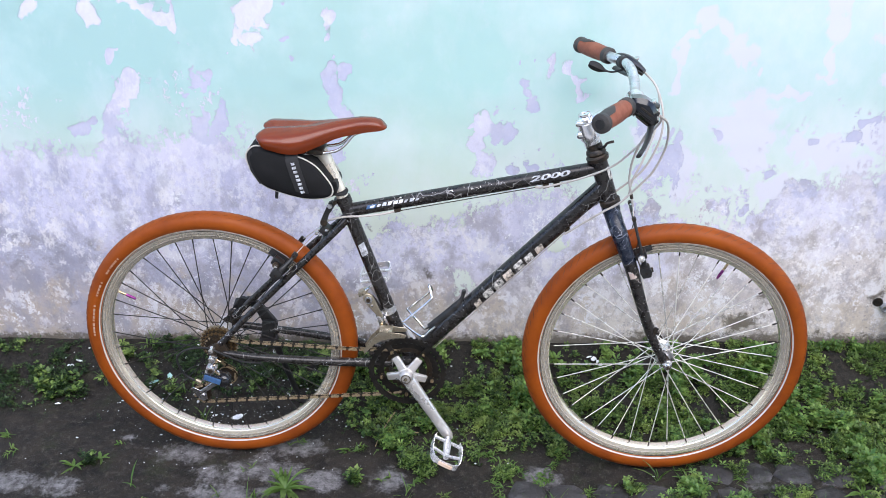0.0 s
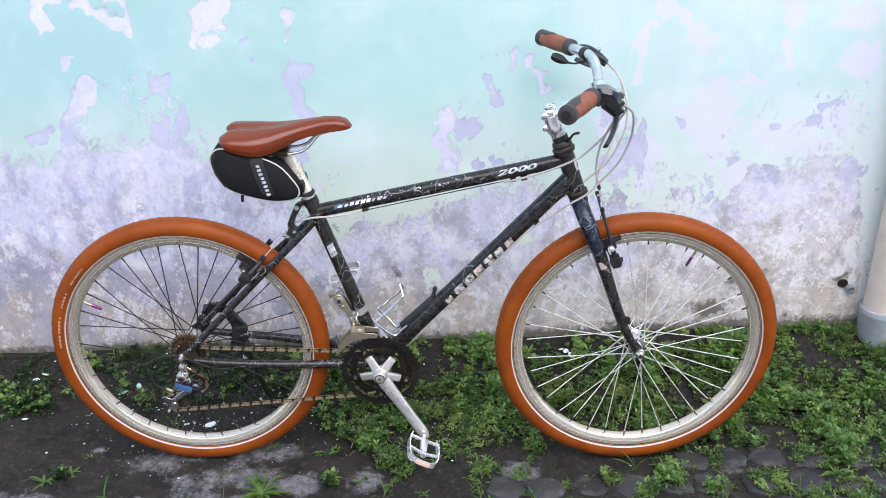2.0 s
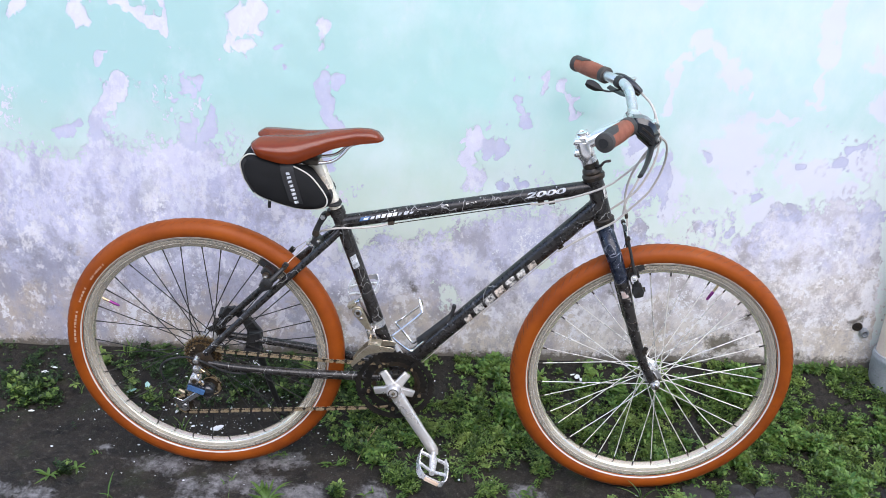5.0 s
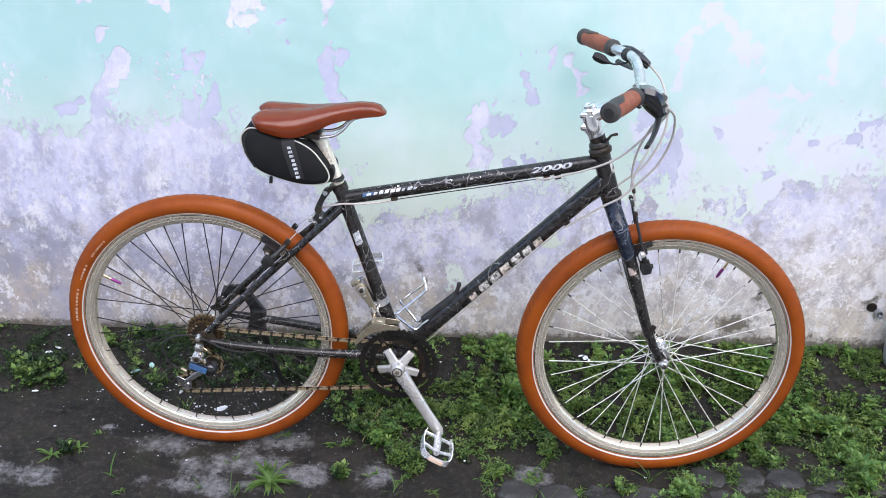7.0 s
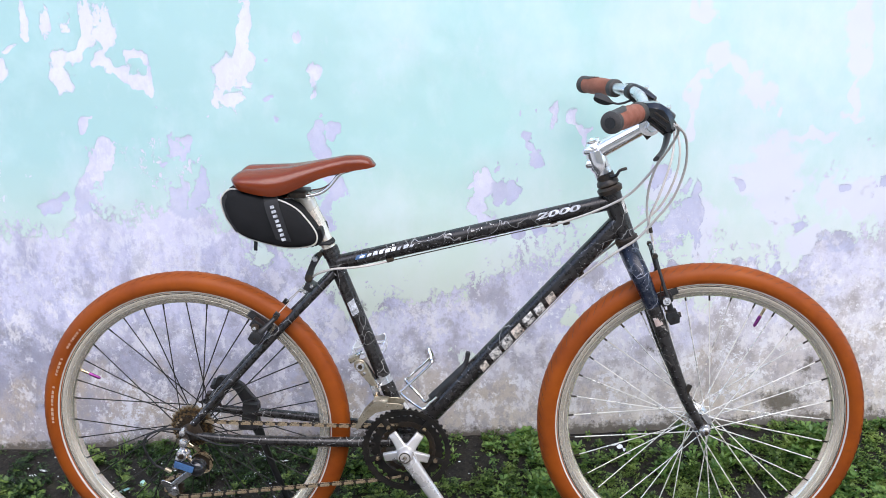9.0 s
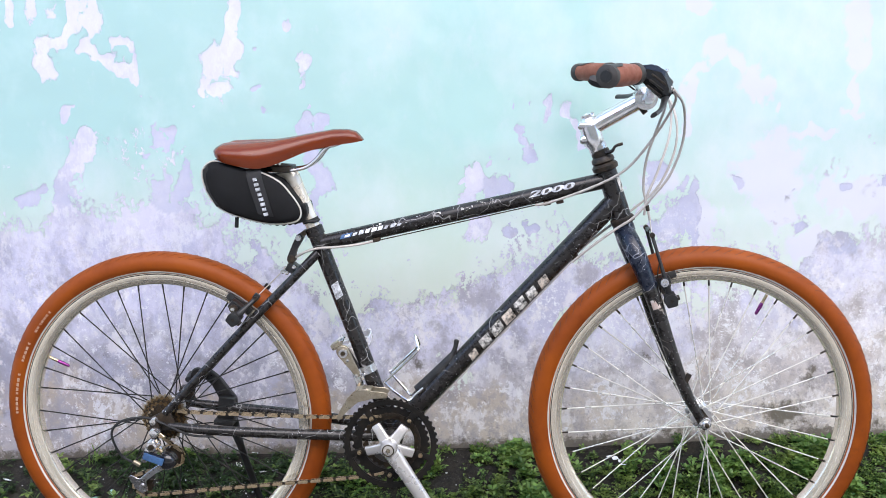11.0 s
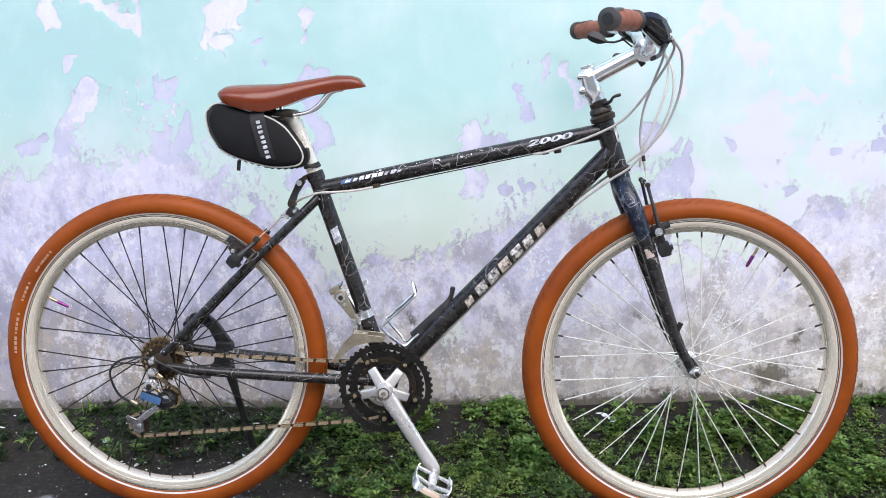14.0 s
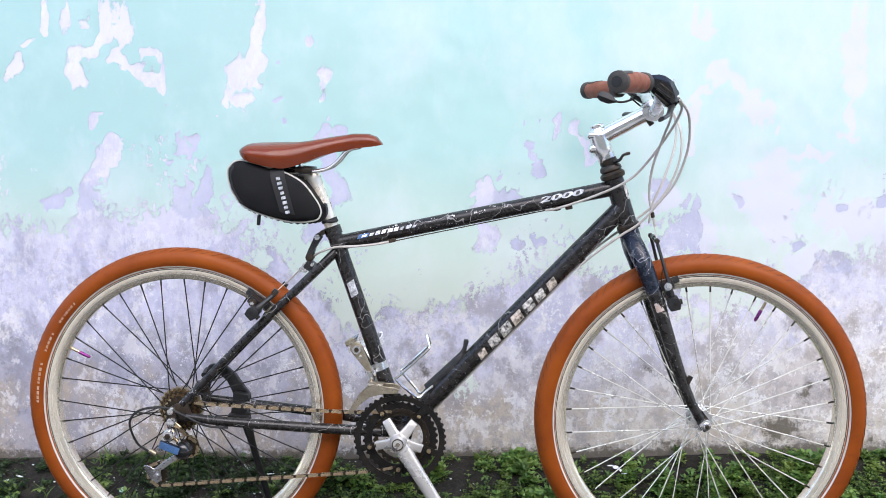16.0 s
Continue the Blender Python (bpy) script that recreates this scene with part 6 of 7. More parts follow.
part("stem_bolt", tube([(0.808, -0.008, 0.556), (0.811, -0.008, 0.556), (0.830, -0.008, 0.556)], [0.0058, 0.0080, 0.0080], 16), M_CHROME, stem)
part("stem_bolt", tube([(0.812, -0.006, 0.530), (0.815, -0.006, 0.530), (0.836, -0.006, 0.532)], [0.0062, 0.0088, 0.0088], 16), M_CHROME, stem)
part("maker_mark", block((0.020, 0.0006, 0.004), (0.872, -0.0148, 0.5735), (0, -28, 0)), M_STEELBLACK, stem, smooth=0)
part("hook", tube(curve_through([(0.858, -0.014, 0.5065), (0.869, -0.018, 0.5100), (0.875, -0.020, 0.5190), (0.888, -0.022, 0.5235)], 4), [0.004, 0.004, 0.0036, 0.0034, 0.0032, 0.003, 0.0028, 0.0026, 0.0026, 0.0026, 0.003, 0.003, 0.0025], 8), M_STEELBLACK, stem)
bpart("headset", lathe([(0.0165, 0.026), (0.0175, 0.018), (0.0165, 0.014), (0.0205, 0.010), (0.0215, 0.004), (0.0185, 0.0), (0.0245, -0.004), (0.0235, -0.012), (0.0190, -0.014)], 32, centre=HEAD_TOP + hd * 0.004, turn=hd.to_track_quat("Y", "Z").to_matrix()), M_STEELBLACK, "black headset cups and lock ring")
bpart("steerer_collar", lathe([(0.0130, -0.006), (0.0150, -0.005), (0.0150, 0.006), (0.0130, 0.007)], 28, centre=HEAD_TOP + hd * 0.036, turn=hd.to_track_quat("Y", "Z").to_matrix()), M_ALLOY)

BAR = [(0.9290, 0.0, 0.6035), (0.9300, 0.035, 0.6040), (0.9320, 0.072, 0.6180), (0.9270, 0.110, 0.6390), (0.9130, 0.140, 0.6475), (0.8960, 0.169, 0.6500), (0.8360, 0.276, 0.6485)]
full = [(x, -y, z) for x, y, z in BAR[::-1]] + BAR[1:-2] + [(0.889, 0.169, 0.6500), (0.826, 0.276, 0.6485)]
handlebar = bpart("handlebar", tube(curve_through(full, 6), 0.0111, 18), M_ALLOY, "dull silver swept handlebar")
for s in (-1, 1):
    back = 0.0 if s < 0 else 0.0085
    a, b = Vector((0.9010 - 0.6 * back, s * 0.160, 0.6500)), Vector((0.8370 - back, s * 0.2745, 0.6485))
    a = along(a, b, 0.22)
    d = (b - a).normalized()
    grip = bpart("grip", tube([along(a, b, k / 14) for k in range(15)], [0.0160 + 0.0022 * math.sin(math.pi * k / 14) for k in range(15)], 24), M_GRIP, "reddish-brown rubber grip with dark grey ends")
    part("end_cap", tube([b - d * 0.008, b - d * 0.002, b + d * 0.006, b + d * 0.0085], [0.0168, 0.0188, 0.0182, 0.013], 28), M_GREY, grip, "dark grey end cap")
    part("end_disc", tube([b + d * 0.0085, b + d * 0.0095], 0.0095, 24), M_BLACK, grip)
    part("inner_ring", tube([a - d * 0.010, a - d * 0.008, a + d * 0.004, a + d * 0.006], [0.015, 0.0182, 0.0182, 0.0165], 24), M_GREY, grip, "dark grey inner ring")
    up = Vector((0, 0, 1))
    palm = bmesh.new()
    out = up.cross(d) * (-1 if s < 0 else 1)
    cells = []
    for k in range(13):
        t = 0.52 + 0.46 * k / 12
        c = along(a, b, t)
        r = 0.0164 + 0.0022 * math.sin(math.pi * t)
        span = 38 if k > 4 else 38 * (k + 0.5) / 5.5
        cells.append([palm.verts.new(c + r * (math.cos(radians(w)) * up + math.sin(radians(w)) * out)) for w in [-span + 2 * span * j / 8 for j in range(9)]])
    for p, q in zip(cells, cells[1:]):
        for j in range(8):
            palm.faces.new((p[j], p[j + 1], q[j + 1], q[j]))
    bmesh.ops.recalc_face_normals(palm, faces=palm.faces)
    bmesh.ops.solidify(palm, geom=palm.faces[:], thickness=-0.0008)
    part("palm_pad", palm, M_GREY, grip, "dark grey palm inlay")

for s in (-1, 1):
    tip = 0.0 if s < 0 else 0.004
    low = 0.009 if s < 0 else 0.0
    lever = bpart("brake_lever", tube(curve_through([(0.930, s * 0.118, 0.636), (0.943, s * 0.128, 0.626), (0.949, s * 0.148, 0.612), (0.942, s * 0.182, 0.603 - 0.4 * low), (0.931, s * 0.218, 0.5985 - 0.7 * low), (0.917, s * 0.256, 0.597 - low)], 4), [0.010, 0.010, 0.0095, 0.009, 0.0085, 0.008, 0.0078, 0.0075, 0.0073, 0.007, 0.007, 0.0068, 0.0066, 0.0064, 0.0062, 0.006, 0.006, 0.006, 0.006, 0.006, 0.006][:21], 12, flat=0.6), M_BLACK, "black brake lever")
    part("lever_clamp", lathe([(0.0112, -0.007), (0.0142, -0.006), (0.0142, 0.006), (0.0112, 0.007)], 22, centre=(0.9215, s * 0.122, 0.6465), turn=Matrix.Rotation(radians(s * 28), 3, "Z")), M_BLACK, lever)
    wedge = [(0.904, 0.661), (0.918, 0.667), (0.946, 0.660), (0.957, 0.645), (0.964, 0.624), (0.961, 0.611), (0.949, 0.603), (0.934, 0.615), (0.908, 0.640)]
    if s > 0:
        wedge = [(x, 0.640 + 0.72 * (z - 0.640)) for x, z in wedge]
    pod = plate(wedge, 0.042, s * 0.138, 0.009)
    for k in range(3):
        part("pod_rib", block((0.030, 0.003, 0.0035), (0.938 - 0.004 * k, s * 0.1592, 0.640 - 0.009 * k), (0, 38, 0), 0.001), M_STEELBLACK, lever)
    part("gear_window", lathe([(0.001, -0.003), (0.007, -0.002), (0.009, 0.001), (0.009, 0.004)], 20, centre=(0.950, s * 0.132, 0.650), turn=Matrix.Rotation(radians(90), 3, "X") @ Matrix.Rotation(radians(30), 3, "Z")), M_CHROME, lever, "round clear gear window")
    part("shifter_pod", pod, M_POD, lever, "angular black shifter housing", smooth=35)
    part("lever_body", tube(curve_through([(0.906, s * 0.152, 0.6490), (0.926, s * 0.138, 0.6500), (0.948, s * 0.118, 0.6430), (0.966, s * 0.100, 0.6330)], 4), [0.008, 0.010, 0.011, 0.0115, 0.012, 0.012, 0.0115, 0.011, 0.010, 0.009, 0.008, 0.007, 0.006], 14, flat=0.8), M_POD, lever, "long glossy black lever body")
    part("cable_port", tube([(0.953, s * 0.122, 0.630), (0.966, s * 0.116, 0.622)], [0.006, 0.0045], 12), M_STEELBLACK, lever)
    part("pod_screw", lathe([(0.001, -0.004), (0.004, -0.003), (0.004, 0.003)], 10, centre=(0.958, s * 0.150, 0.626)), M_ALLOY, lever)
    if s > 0:
        part("thumb_paddle", tube(curve_through([(0.926, 0.126, 0.630), (0.902, 0.131, 0.622), (0.884, 0.136, 0.624), (0.866, 0.140, 0.631), (0.850, 0.143, 0.637)], 4), [0.0022] * 8 + [0.004, 0.0070, 0.0095, 0.0105, 0.0108, 0.0108, 0.0105, 0.009, 0.006], 4, flat=0.45), M_BLACK, lever, "black thumb paddle")

    lever.matrix_basis = AXLE @ Matrix.Translation((-0.010, s * 0.020, 0))

# cables
def cable(pts, r=0.0024, material=None, name="cable_housing"):
    return bpart(name, tube(curve_through(pts, 6), r, 8), material or M_HOUSING, "grey cable housing" if material is None else "")


cable([(0.956, -0.136, 0.622), (0.965, -0.118, 0.603), (0.948, -0.080, 0.558), (0.9135, -0.050, 0.503), (0.8810, -0.036, 0.4700), (0.8209, -0.028, 0.4405), (0.7517, -0.015, 0.4150), (0.7300, -0.010, 0.4110)])
bpart("brake_cable", tube([(0.735, -0.010, 0.4120), (0.430, -0.010, 0.3460)], 0.0011, 6), M_STEELBLACK)
cable([(0.430, -0.010, 0.3465), (0.400, -0.016, 0.341), (0.360, -0.022, 0.3370), (0.320, -0.022, 0.3345), (0.292, -0.014, 0.3255), (0.268, 0.0, 0.312)])
cable([(0.942, -0.158, 0.612), (0.947, -0.120, 0.590), (0.940, -0.080, 0.553), (0.927, -0.050, 0.4980), (0.9245, -0.034, 0.4450), (0.932, -0.036, 0.408), (0.9365, -0.038, 0.385)])
bpart("brake_cable", tube([(0.9365, -0.038, 0.387), (0.9405, -0.040, 0.357)], 0.0012, 6), M_SPOKE)
bpart("cable_ferrule", tube([(0.931, -0.036, 0.412), (0.933, -0.036, 0.402)], 0.0036, 10), M_STEELBLACK)
cable([(0.958, -0.144, 0.622), (0.9810, -0.108, 0.592), (0.9875, -0.070, 0.5330), (0.9700, -0.050, 0.4710), (0.9410, -0.040, 0.4290), (0.9080, -0.034, 0.3900), (0.8736, -0.030, 0.3660), (0.8250, -0.022, 0.3280), (0.7980, -0.012, 0.3030)])
cable([(0.956, 0.136, 0.630), (0.982, 0.098, 0.606), (0.9960, 0.060, 0.5570), (0.9915, 0.050, 0.5000), (0.9620, 0.045, 0.4360), (0.9160, 0.038, 0.3950), (0.8640, 0.028, 0.3590), (0.820, 0.020, 0.325), (0.794, 0.012, 0.2990)])
cable([(0.950, 0.148, 0.634), (0.986, 0.106, 0.598), (0.985, 0.060, 0.540), (0.960, 0.030, 0.470), (0.938, 0.02, 0.420), (0.934, 0.022, 0.385)], 0.0024)
for y in (-0.007, 0.007):
    bpart("gear_cable", tube([(0.798, y, 0.3030), (0.486, y, -0.0290)], 0.0010, 6), M_HOUSING)
for c, (tx, tz) in (((0.752, -0.006, 0.4145), (0, -12)), ((0.430, -0.006, 0.3480), (0, -12)), ((0.803, 0.0, 0.3115), (0, -46)), ((0.775, -0.004, 0.417), (0, -12))):
    bpart("cable_stop", block((0.014, 0.016, 0.008), c, (0, tz, 0), 0.002), M_STEELBLACK)
cable([(0.110, -0.074, -0.022), (0.0722, -0.074, -0.0205), (0.048, -0.078, -0.0105), (0.0012, -0.080, 0.0126), (-0.0287, -0.082, 0.0185), (-0.0650, -0.088, 0.0120), (-0.0840, -0.088, -0.0128), (-0.0720, -0.085, -0.0540), (-0.0500, -0.083, -0.0720)], 0.0024, M_BLACK)


# ---- saddle bag, hanging under the saddle ----
def bag_outline():
    return curve_through([(0.205, 0, 0.4900), (0.160, 0, 0.5030), (0.1300, 0, 0.5060), (0.1120, 0, 0.4880), (0.1140, 0, 0.4620), (0.1270, 0, 0.4330), (0.1480, 0, 0.4120), (0.1900, 0, 0.3960), (0.2400, 0, 0.3850), (0.2850, 0, 0.3880), (0.2980, 0, 0.4000), (0.2960, 0, 0.4180), (0.2800, 0, 0.4430), (0.2620, 0, 0.4640), (0.2350, 0, 0.4800), (0.2050, 0, 0.4900)], 4)[:-1]


bag = thing("saddle_bag", bike_pose @ pose(0.2, 0, 0.43), "black cloth saddle bag with pale piping strapped under the saddle", "bag")
BAG = Matrix.Translation((-0.2, 0, -0.43))
line = bag_outline()
mid = Vector((0.205, 0, 0.4400))


def bag_ring(y, k):
    return [mid + (p - mid) * k + Vector((0, y, 0)) for p in line]


rings = []
for i in range(19):
    u = -1 + 2 * i / 18
    rings.append(bag_ring(0.058 * u, (1 - abs(u) ** 3.6) ** 0.42 * 0.14 + 0.845 if abs(u) < 1 else 0.80))
bag_body = part("bag_body", blob(rings), M_CLOTH, bag, "", BAG, 60)
for s in (-1, 1):
    ring = [p + Vector((0, s * 0.0475, 0)) for p in [mid + (q - mid) * 0.972 for q in line]]
    part("piping", tube(ring, 0.0017, 8, closed=True), M_PIPING, bag, "pale reflective piping", BAG)
    p = [(0.118, 0.490), (0.128, 0.497), (0.132, 0.470), (0.150, 0.425), (0.140, 0.420), (0.122, 0.452)]
    part("side_panel", plate(p, 0.002, s * 0.0535, 0.0005), M_WEB, bag, "black ribbed side panel", BAG)
ridge = bmesh.new()
for i in range(20, 44):
    a, b = line[i % len(line)], line[(i + 1) % len(line)]
    c = along(a, b, 0.5)
    d = (b - a).normalized()
    tube([c + Vector((0, -0.030, 0)), c + Vector((0, 0.030, 0))], 0.0055, 8, ridge)
part("zip_ruffle", ridge, M_WEB, bag, "black ruffled zip edge", BAG)
strap = curve_through([(0.212, -0.020, 0.496), (0.212, -0.050, 0.490), (0.216, -0.060, 0.470), (0.226, -0.0605, 0.430), (0.234, -0.056, 0.398), (0.238, -0.030, 0.383), (0.238, 0.030, 0.383), (0.234, 0.056, 0.398), (0.226, 0.0605, 0.430), (0.216, 0.060, 0.470), (0.212, 0.050, 0.490), (0.212, 0.020, 0.496)], 4)
bm = bmesh.new()
rows = []
for i, p in enumerate(strap):
    d = (strap[min(i + 1, len(strap) - 1)] - strap[max(i - 1, 0)]).normalized()
    out = Vector((0, p.y, p.z - 0.44)).normalized()
    side = d.cross(out).normalized()
    rows.append([bm.verts.new(p + side * w) for w in (-0.0135, 0, 0.0135)])
for a, b in zip(rows, rows[1:]):
    for j in range(2):
        bm.faces.new((a[j], a[j + 1], b[j + 1], b[j]))
bmesh.ops.recalc_face_normals(bm, faces=bm.faces)
bmesh.ops.solidify(bm, geom=bm.faces[:], thickness=0.002)
strap_ob = part("strap", bm, M_WEB, bag, "black webbing strap with white print", BAG)
top, low = Vector((0.2155, -0.0635, 0.4760)), Vector((0.2345, -0.0605, 0.4020))
for i in range(8):
    c = along(top, low, (i + 0.5) / 8)
    part("print_bar", block((0.0088 if i % 3 else 0.0076, 0.0008, 0.0058), c, (0, -14, 0), 0.0003), M_SCUFFED, strap_ob, smooth=0)
part("strap_tail", block((0.007, 0.003, 0.020), (0.1690, -0.030, 0.3870), (0, 6, 0), 0.0008), M_WEB, bag, "", BAG)
part("post_strap", tube(curve_through([(0.285, -0.020, 0.392), (0.300, -0.020, 0.3860), (0.314, -0.015, 0.3850), (0.318, 0, 0.3850), (0.314, 0.015, 0.3850), (0.300, 0.020, 0.3860), (0.285, 0.020, 0.392)], 4), 0.0030, 8), M_WEB, bag, "", BAG)


# ---- drainpipe at the wall ----
pipe = thing("drainpipe", pose(1.252, 0.247, 0.0), "cream plastic drainpipe with a grey elbow at its foot", "drainpipe")
part("pipe", lathe([(0.042, 0.0), (0.045, 0.0), (0.045, 2.5), (0.042, 2.5)], 40, closed=True, turn=Matrix.Rotation(radians(90), 3, "X"), centre=(0, 0, 0.185)), M_PVC, pipe)
part("socket", lathe([(0.0455, 0.0), (0.0505, 0.002), (0.0505, 0.040), (0.0520, 0.043), (0.0520, 0.052), (0.0505, 0.055), (0.0500, 0.060), (0.0455, 0.061)], 40, closed=True, turn=Matrix.Rotation(radians(90), 3, "X"), centre=(0, 0, 0.140)), M_PVCGREY, pipe, "grey pipe socket")
bend_pts = [(0, 0, 0.150), (0.002, 0, 0.125), (0.012, 0, 0.102), (0.030, 0, 0.086), (0.055, 0, 0.080), (0.095, 0, 0.078)]
part("elbow", tube(curve_through(bend_pts, 4), 0.049, 32), M_PVCGREY, pipe, "grey plastic elbow, soil-stained")
part("elbow_rim", tube([(0.078, 0, 0.079), (0.094, 0, 0.078)], 0.0525, 32), M_PVCGREY, pipe)
part("pipe_clip", lathe([(0.0452, -0.012), (0.049, -0.011), (0.049, 0.011), (0.0452, 0.012)], 32, closed=True, turn=Matrix.Rotation(radians(90), 3, "X"), centre=(0, 0, 1.35)), M_PVCGREY, pipe)

stub = thing("pipe_stub", pose(1.170, WALL_Y - 0.004, 0.238) @ Matrix.Diagonal((0.85, 0.8, 0.8, 1)), "broken grey pipe stub in a dark hole of the wall", "pipe stub")
part("stub_ring", lathe([(0.010, -0.016), (0.0135, -0.014), (0.0140, 0.02), (0.0105, 0.02)], 20, closed=True, centre=(0.012, 0, -0.010)), M_PVCGREY, stub)
part("hole", lathe([(0.0, -0.0005), (0.015, -0.0015), (0.017, 0.004)], 16, centre=(-0.010, 0, 0.006)), M_STEELBLACK, stub, "dark hole")
part("mortar_crumb", block((0.016, 0.012, 0.014), (0.018, -0.006, -0.022), (12, 30, 8), 0.004), M_PVCGREY, stub)


# ---- plants and litter on the ground ----
def fbm(x, y, seed, octaves=4):
    v, a, s = 0.0, 0.5, 1.0
    for _ in range(octaves):
        v += a * noise.noise((x * s, y * s, seed))
        a, s = a * 0.55, s * 2.1
    return v


CLUMPS = ((0.17, -0.165, 0.028), (-0.19, -0.215, 0.02), (0.30, -0.08, 0.03), (0.72, -0.23, 0.03), (0.48, -0.20, 0.025), (-0.06, -0.13, 0.04), (-0.11, -0.06, 0.05), (-0.02, -0.17, 0.03), (0.62, -0.21, 0.04), (0.85, -0.22, 0.05), (0.95, -0.30, 0.04), (1.05, -0.25, 0.05), (0.56, -0.26, 0.03), (-0.86, -0.18, 0.02))


def cover(x, y):
    """How thick the weeds grow at a place, from 0 to 1."""
    front = np.interp(x, [-1.6, -1.0, -0.75, -0.55, -0.30, -0.15, 0.15, 0.35, 0.6, 0.9, 1.6], [0.05, 0.02, 0.05, 0.06, -0.02, -0.07, -0.10, -0.06, -0.10, -0.18, -0.22])
    edge = (y - front) / 0.09 + 2.2 * fbm(x * 5, y * 5, 3.0)
    gaps = 0.55 + 2.2 * fbm(x * 9, y * 9, 11.0) + 2.4 * fbm(x * 26, y * 26, 31.0, 2) + (0.25 if y > 0.22 and x < 0.3 else 0)
    thick = np.interp(x, [-1.6, -0.9, -0.55, -0.35, -0.15, 0.3, 1.6], [0.75, 0.70, 0.62, 0.50, 0.85, 0.95, 1.0])
    if x < -0.72:
        gaps -= min(1.0, max(0.0, (y - 0.13) / 0.06)) * min(1.0, (-0.72 - x) / 0.15) * 0.75
    elif x < -0.25 and y < 0.13:
        gaps -= 0.35
    if x > -0.25:
        gaps -= min(1.0, max(0.0, (y - 0.16) / 0.10)) * (0.75 + 1.2 * fbm(x * 7, 2.0, 91.0)) * np.interp(x, [0.55, 0.80], [1.0, 0.25])
    near = min(max(edge, 0), 1) * min(max(gaps, 0), 1) * thick
    for cx, cy, r in CLUMPS:
        near = max(near, 1 - ((x - cx) ** 2 + (y - cy) ** 2) / (r * r))
    return near


def leaf_quads(verts, faces, base, wide, size, spin, tilt, leaflets):
    """A stalk top with its leaflets: each a kite folded along the middle."""
    n = len(verts)
    for k in range(leaflets):
        a = spin + 2 * math.pi * k / leaflets
        d = Vector((math.cos(a), math.sin(a), math.tan(tilt)))
        side = Vector((-math.sin(a), math.cos(a), 0.0))
        p = base
        i = len(verts)
        verts += [p, p + d * size * 0.55 + side * size * wide + Vector((0, 0, size * 0.10)), p + d * size, p + d * size * 0.55 - side * size * wide + Vector((0, 0, size * 0.10)), p + d * size * 0.6 - Vector((0, 0, size * 0.06))]
        faces += [(i, i + 1, i + 4), (i + 1, i + 2, i + 4), (i + 4, i + 2, i + 3), (i, i + 4, i + 3)]


def scatter(name, count, x0, x1, y0, y1, seed, low, high, sizes, material, label, category, leaflets=3, power=1.0, rise=1.0, wide=0.42, bunch=0.0, west=None):
    rng = random.Random(seed)
    verts, faces, slots = [], [], []
    made = 0
    for _ in range(count * 12):
        if made >= count:
            break
        x, y = rng.uniform(x0, x1), rng.uniform(y0, y1)
        if rng.random() > cover(x, y) ** power:
            continue
        if bunch and fbm(x * 7, y * 7, 71.0) < bunch:
            continue
        hump = max(0.0, 0.5 + 1.3 * fbm(x * 11, y * 11, 21.0) + 1.5 * fbm(x * 30, y * 30, 41.0, 2))
        low_foot = 1 - 0.55 * min(1.0, max(0.0, (y - 0.14) / 0.12))
        h = ground_height(x, y) + rng.uniform(low, low + (high - low) * hump * rise * low_foot)
        before = len(faces)
        leaf_quads(verts, faces, Vector((x, y, h)), wide * rng.uniform(0.75, 1.1), rng.uniform(*sizes) * (0.8 + 0.5 * hump), rng.uniform(0, 6.28), rng.uniform(-0.6, 0.9), leaflets)
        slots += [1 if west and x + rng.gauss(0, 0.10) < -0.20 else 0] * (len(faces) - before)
        made += 1
    me = bpy.data.meshes.new(name)
    me.from_pydata(verts, [], faces)
    me.materials.append(material)
    if west:
        me.materials.append(west)
    me.polygons.foreach_set("material_index", slots)
    for p in me.polygons:
        p.use_smooth = True
    return tagged(new(name, me), label, category, kind="stuff")


scatter("moss", 9000, -1.6, 1.6, -0.35, 0.298, 5, -0.002, 0.005, (0.003, 0.007), M_MOSS, "dark low moss over the soil at the wall", "moss", 4, 0.6)
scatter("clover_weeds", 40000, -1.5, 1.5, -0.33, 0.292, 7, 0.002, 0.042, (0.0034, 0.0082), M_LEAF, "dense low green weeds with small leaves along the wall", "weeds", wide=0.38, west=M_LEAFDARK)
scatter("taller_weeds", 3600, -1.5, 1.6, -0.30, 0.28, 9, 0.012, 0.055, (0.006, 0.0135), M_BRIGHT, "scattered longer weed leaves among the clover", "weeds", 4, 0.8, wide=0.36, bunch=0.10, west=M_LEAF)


def blade(verts, faces, x, y, z, length, heading, bend, width):
    d = Vector((math.cos(heading), math.sin(heading), 0))
    side = Vector((-d.y, d.x, 0))
    i = len(verts)
    for k, (t, w) in enumerate(((0, 0.7), (0.35, 1.0), (0.7, 0.8), (1.0, 0.05))):
        p = Vector((x, y, z)) + d * length * bend * t ** 1.5 + Vector((0, 0, length * (1 - bend * 0.55 * t) * t))
        verts += [p + side * width * w, p - side * width * w + Vector((0, 0, 0.0006))]
        if k:
            faces.append((i + 2 * k - 2, i + 2 * k - 1, i + 2 * k + 1, i + 2 * k))


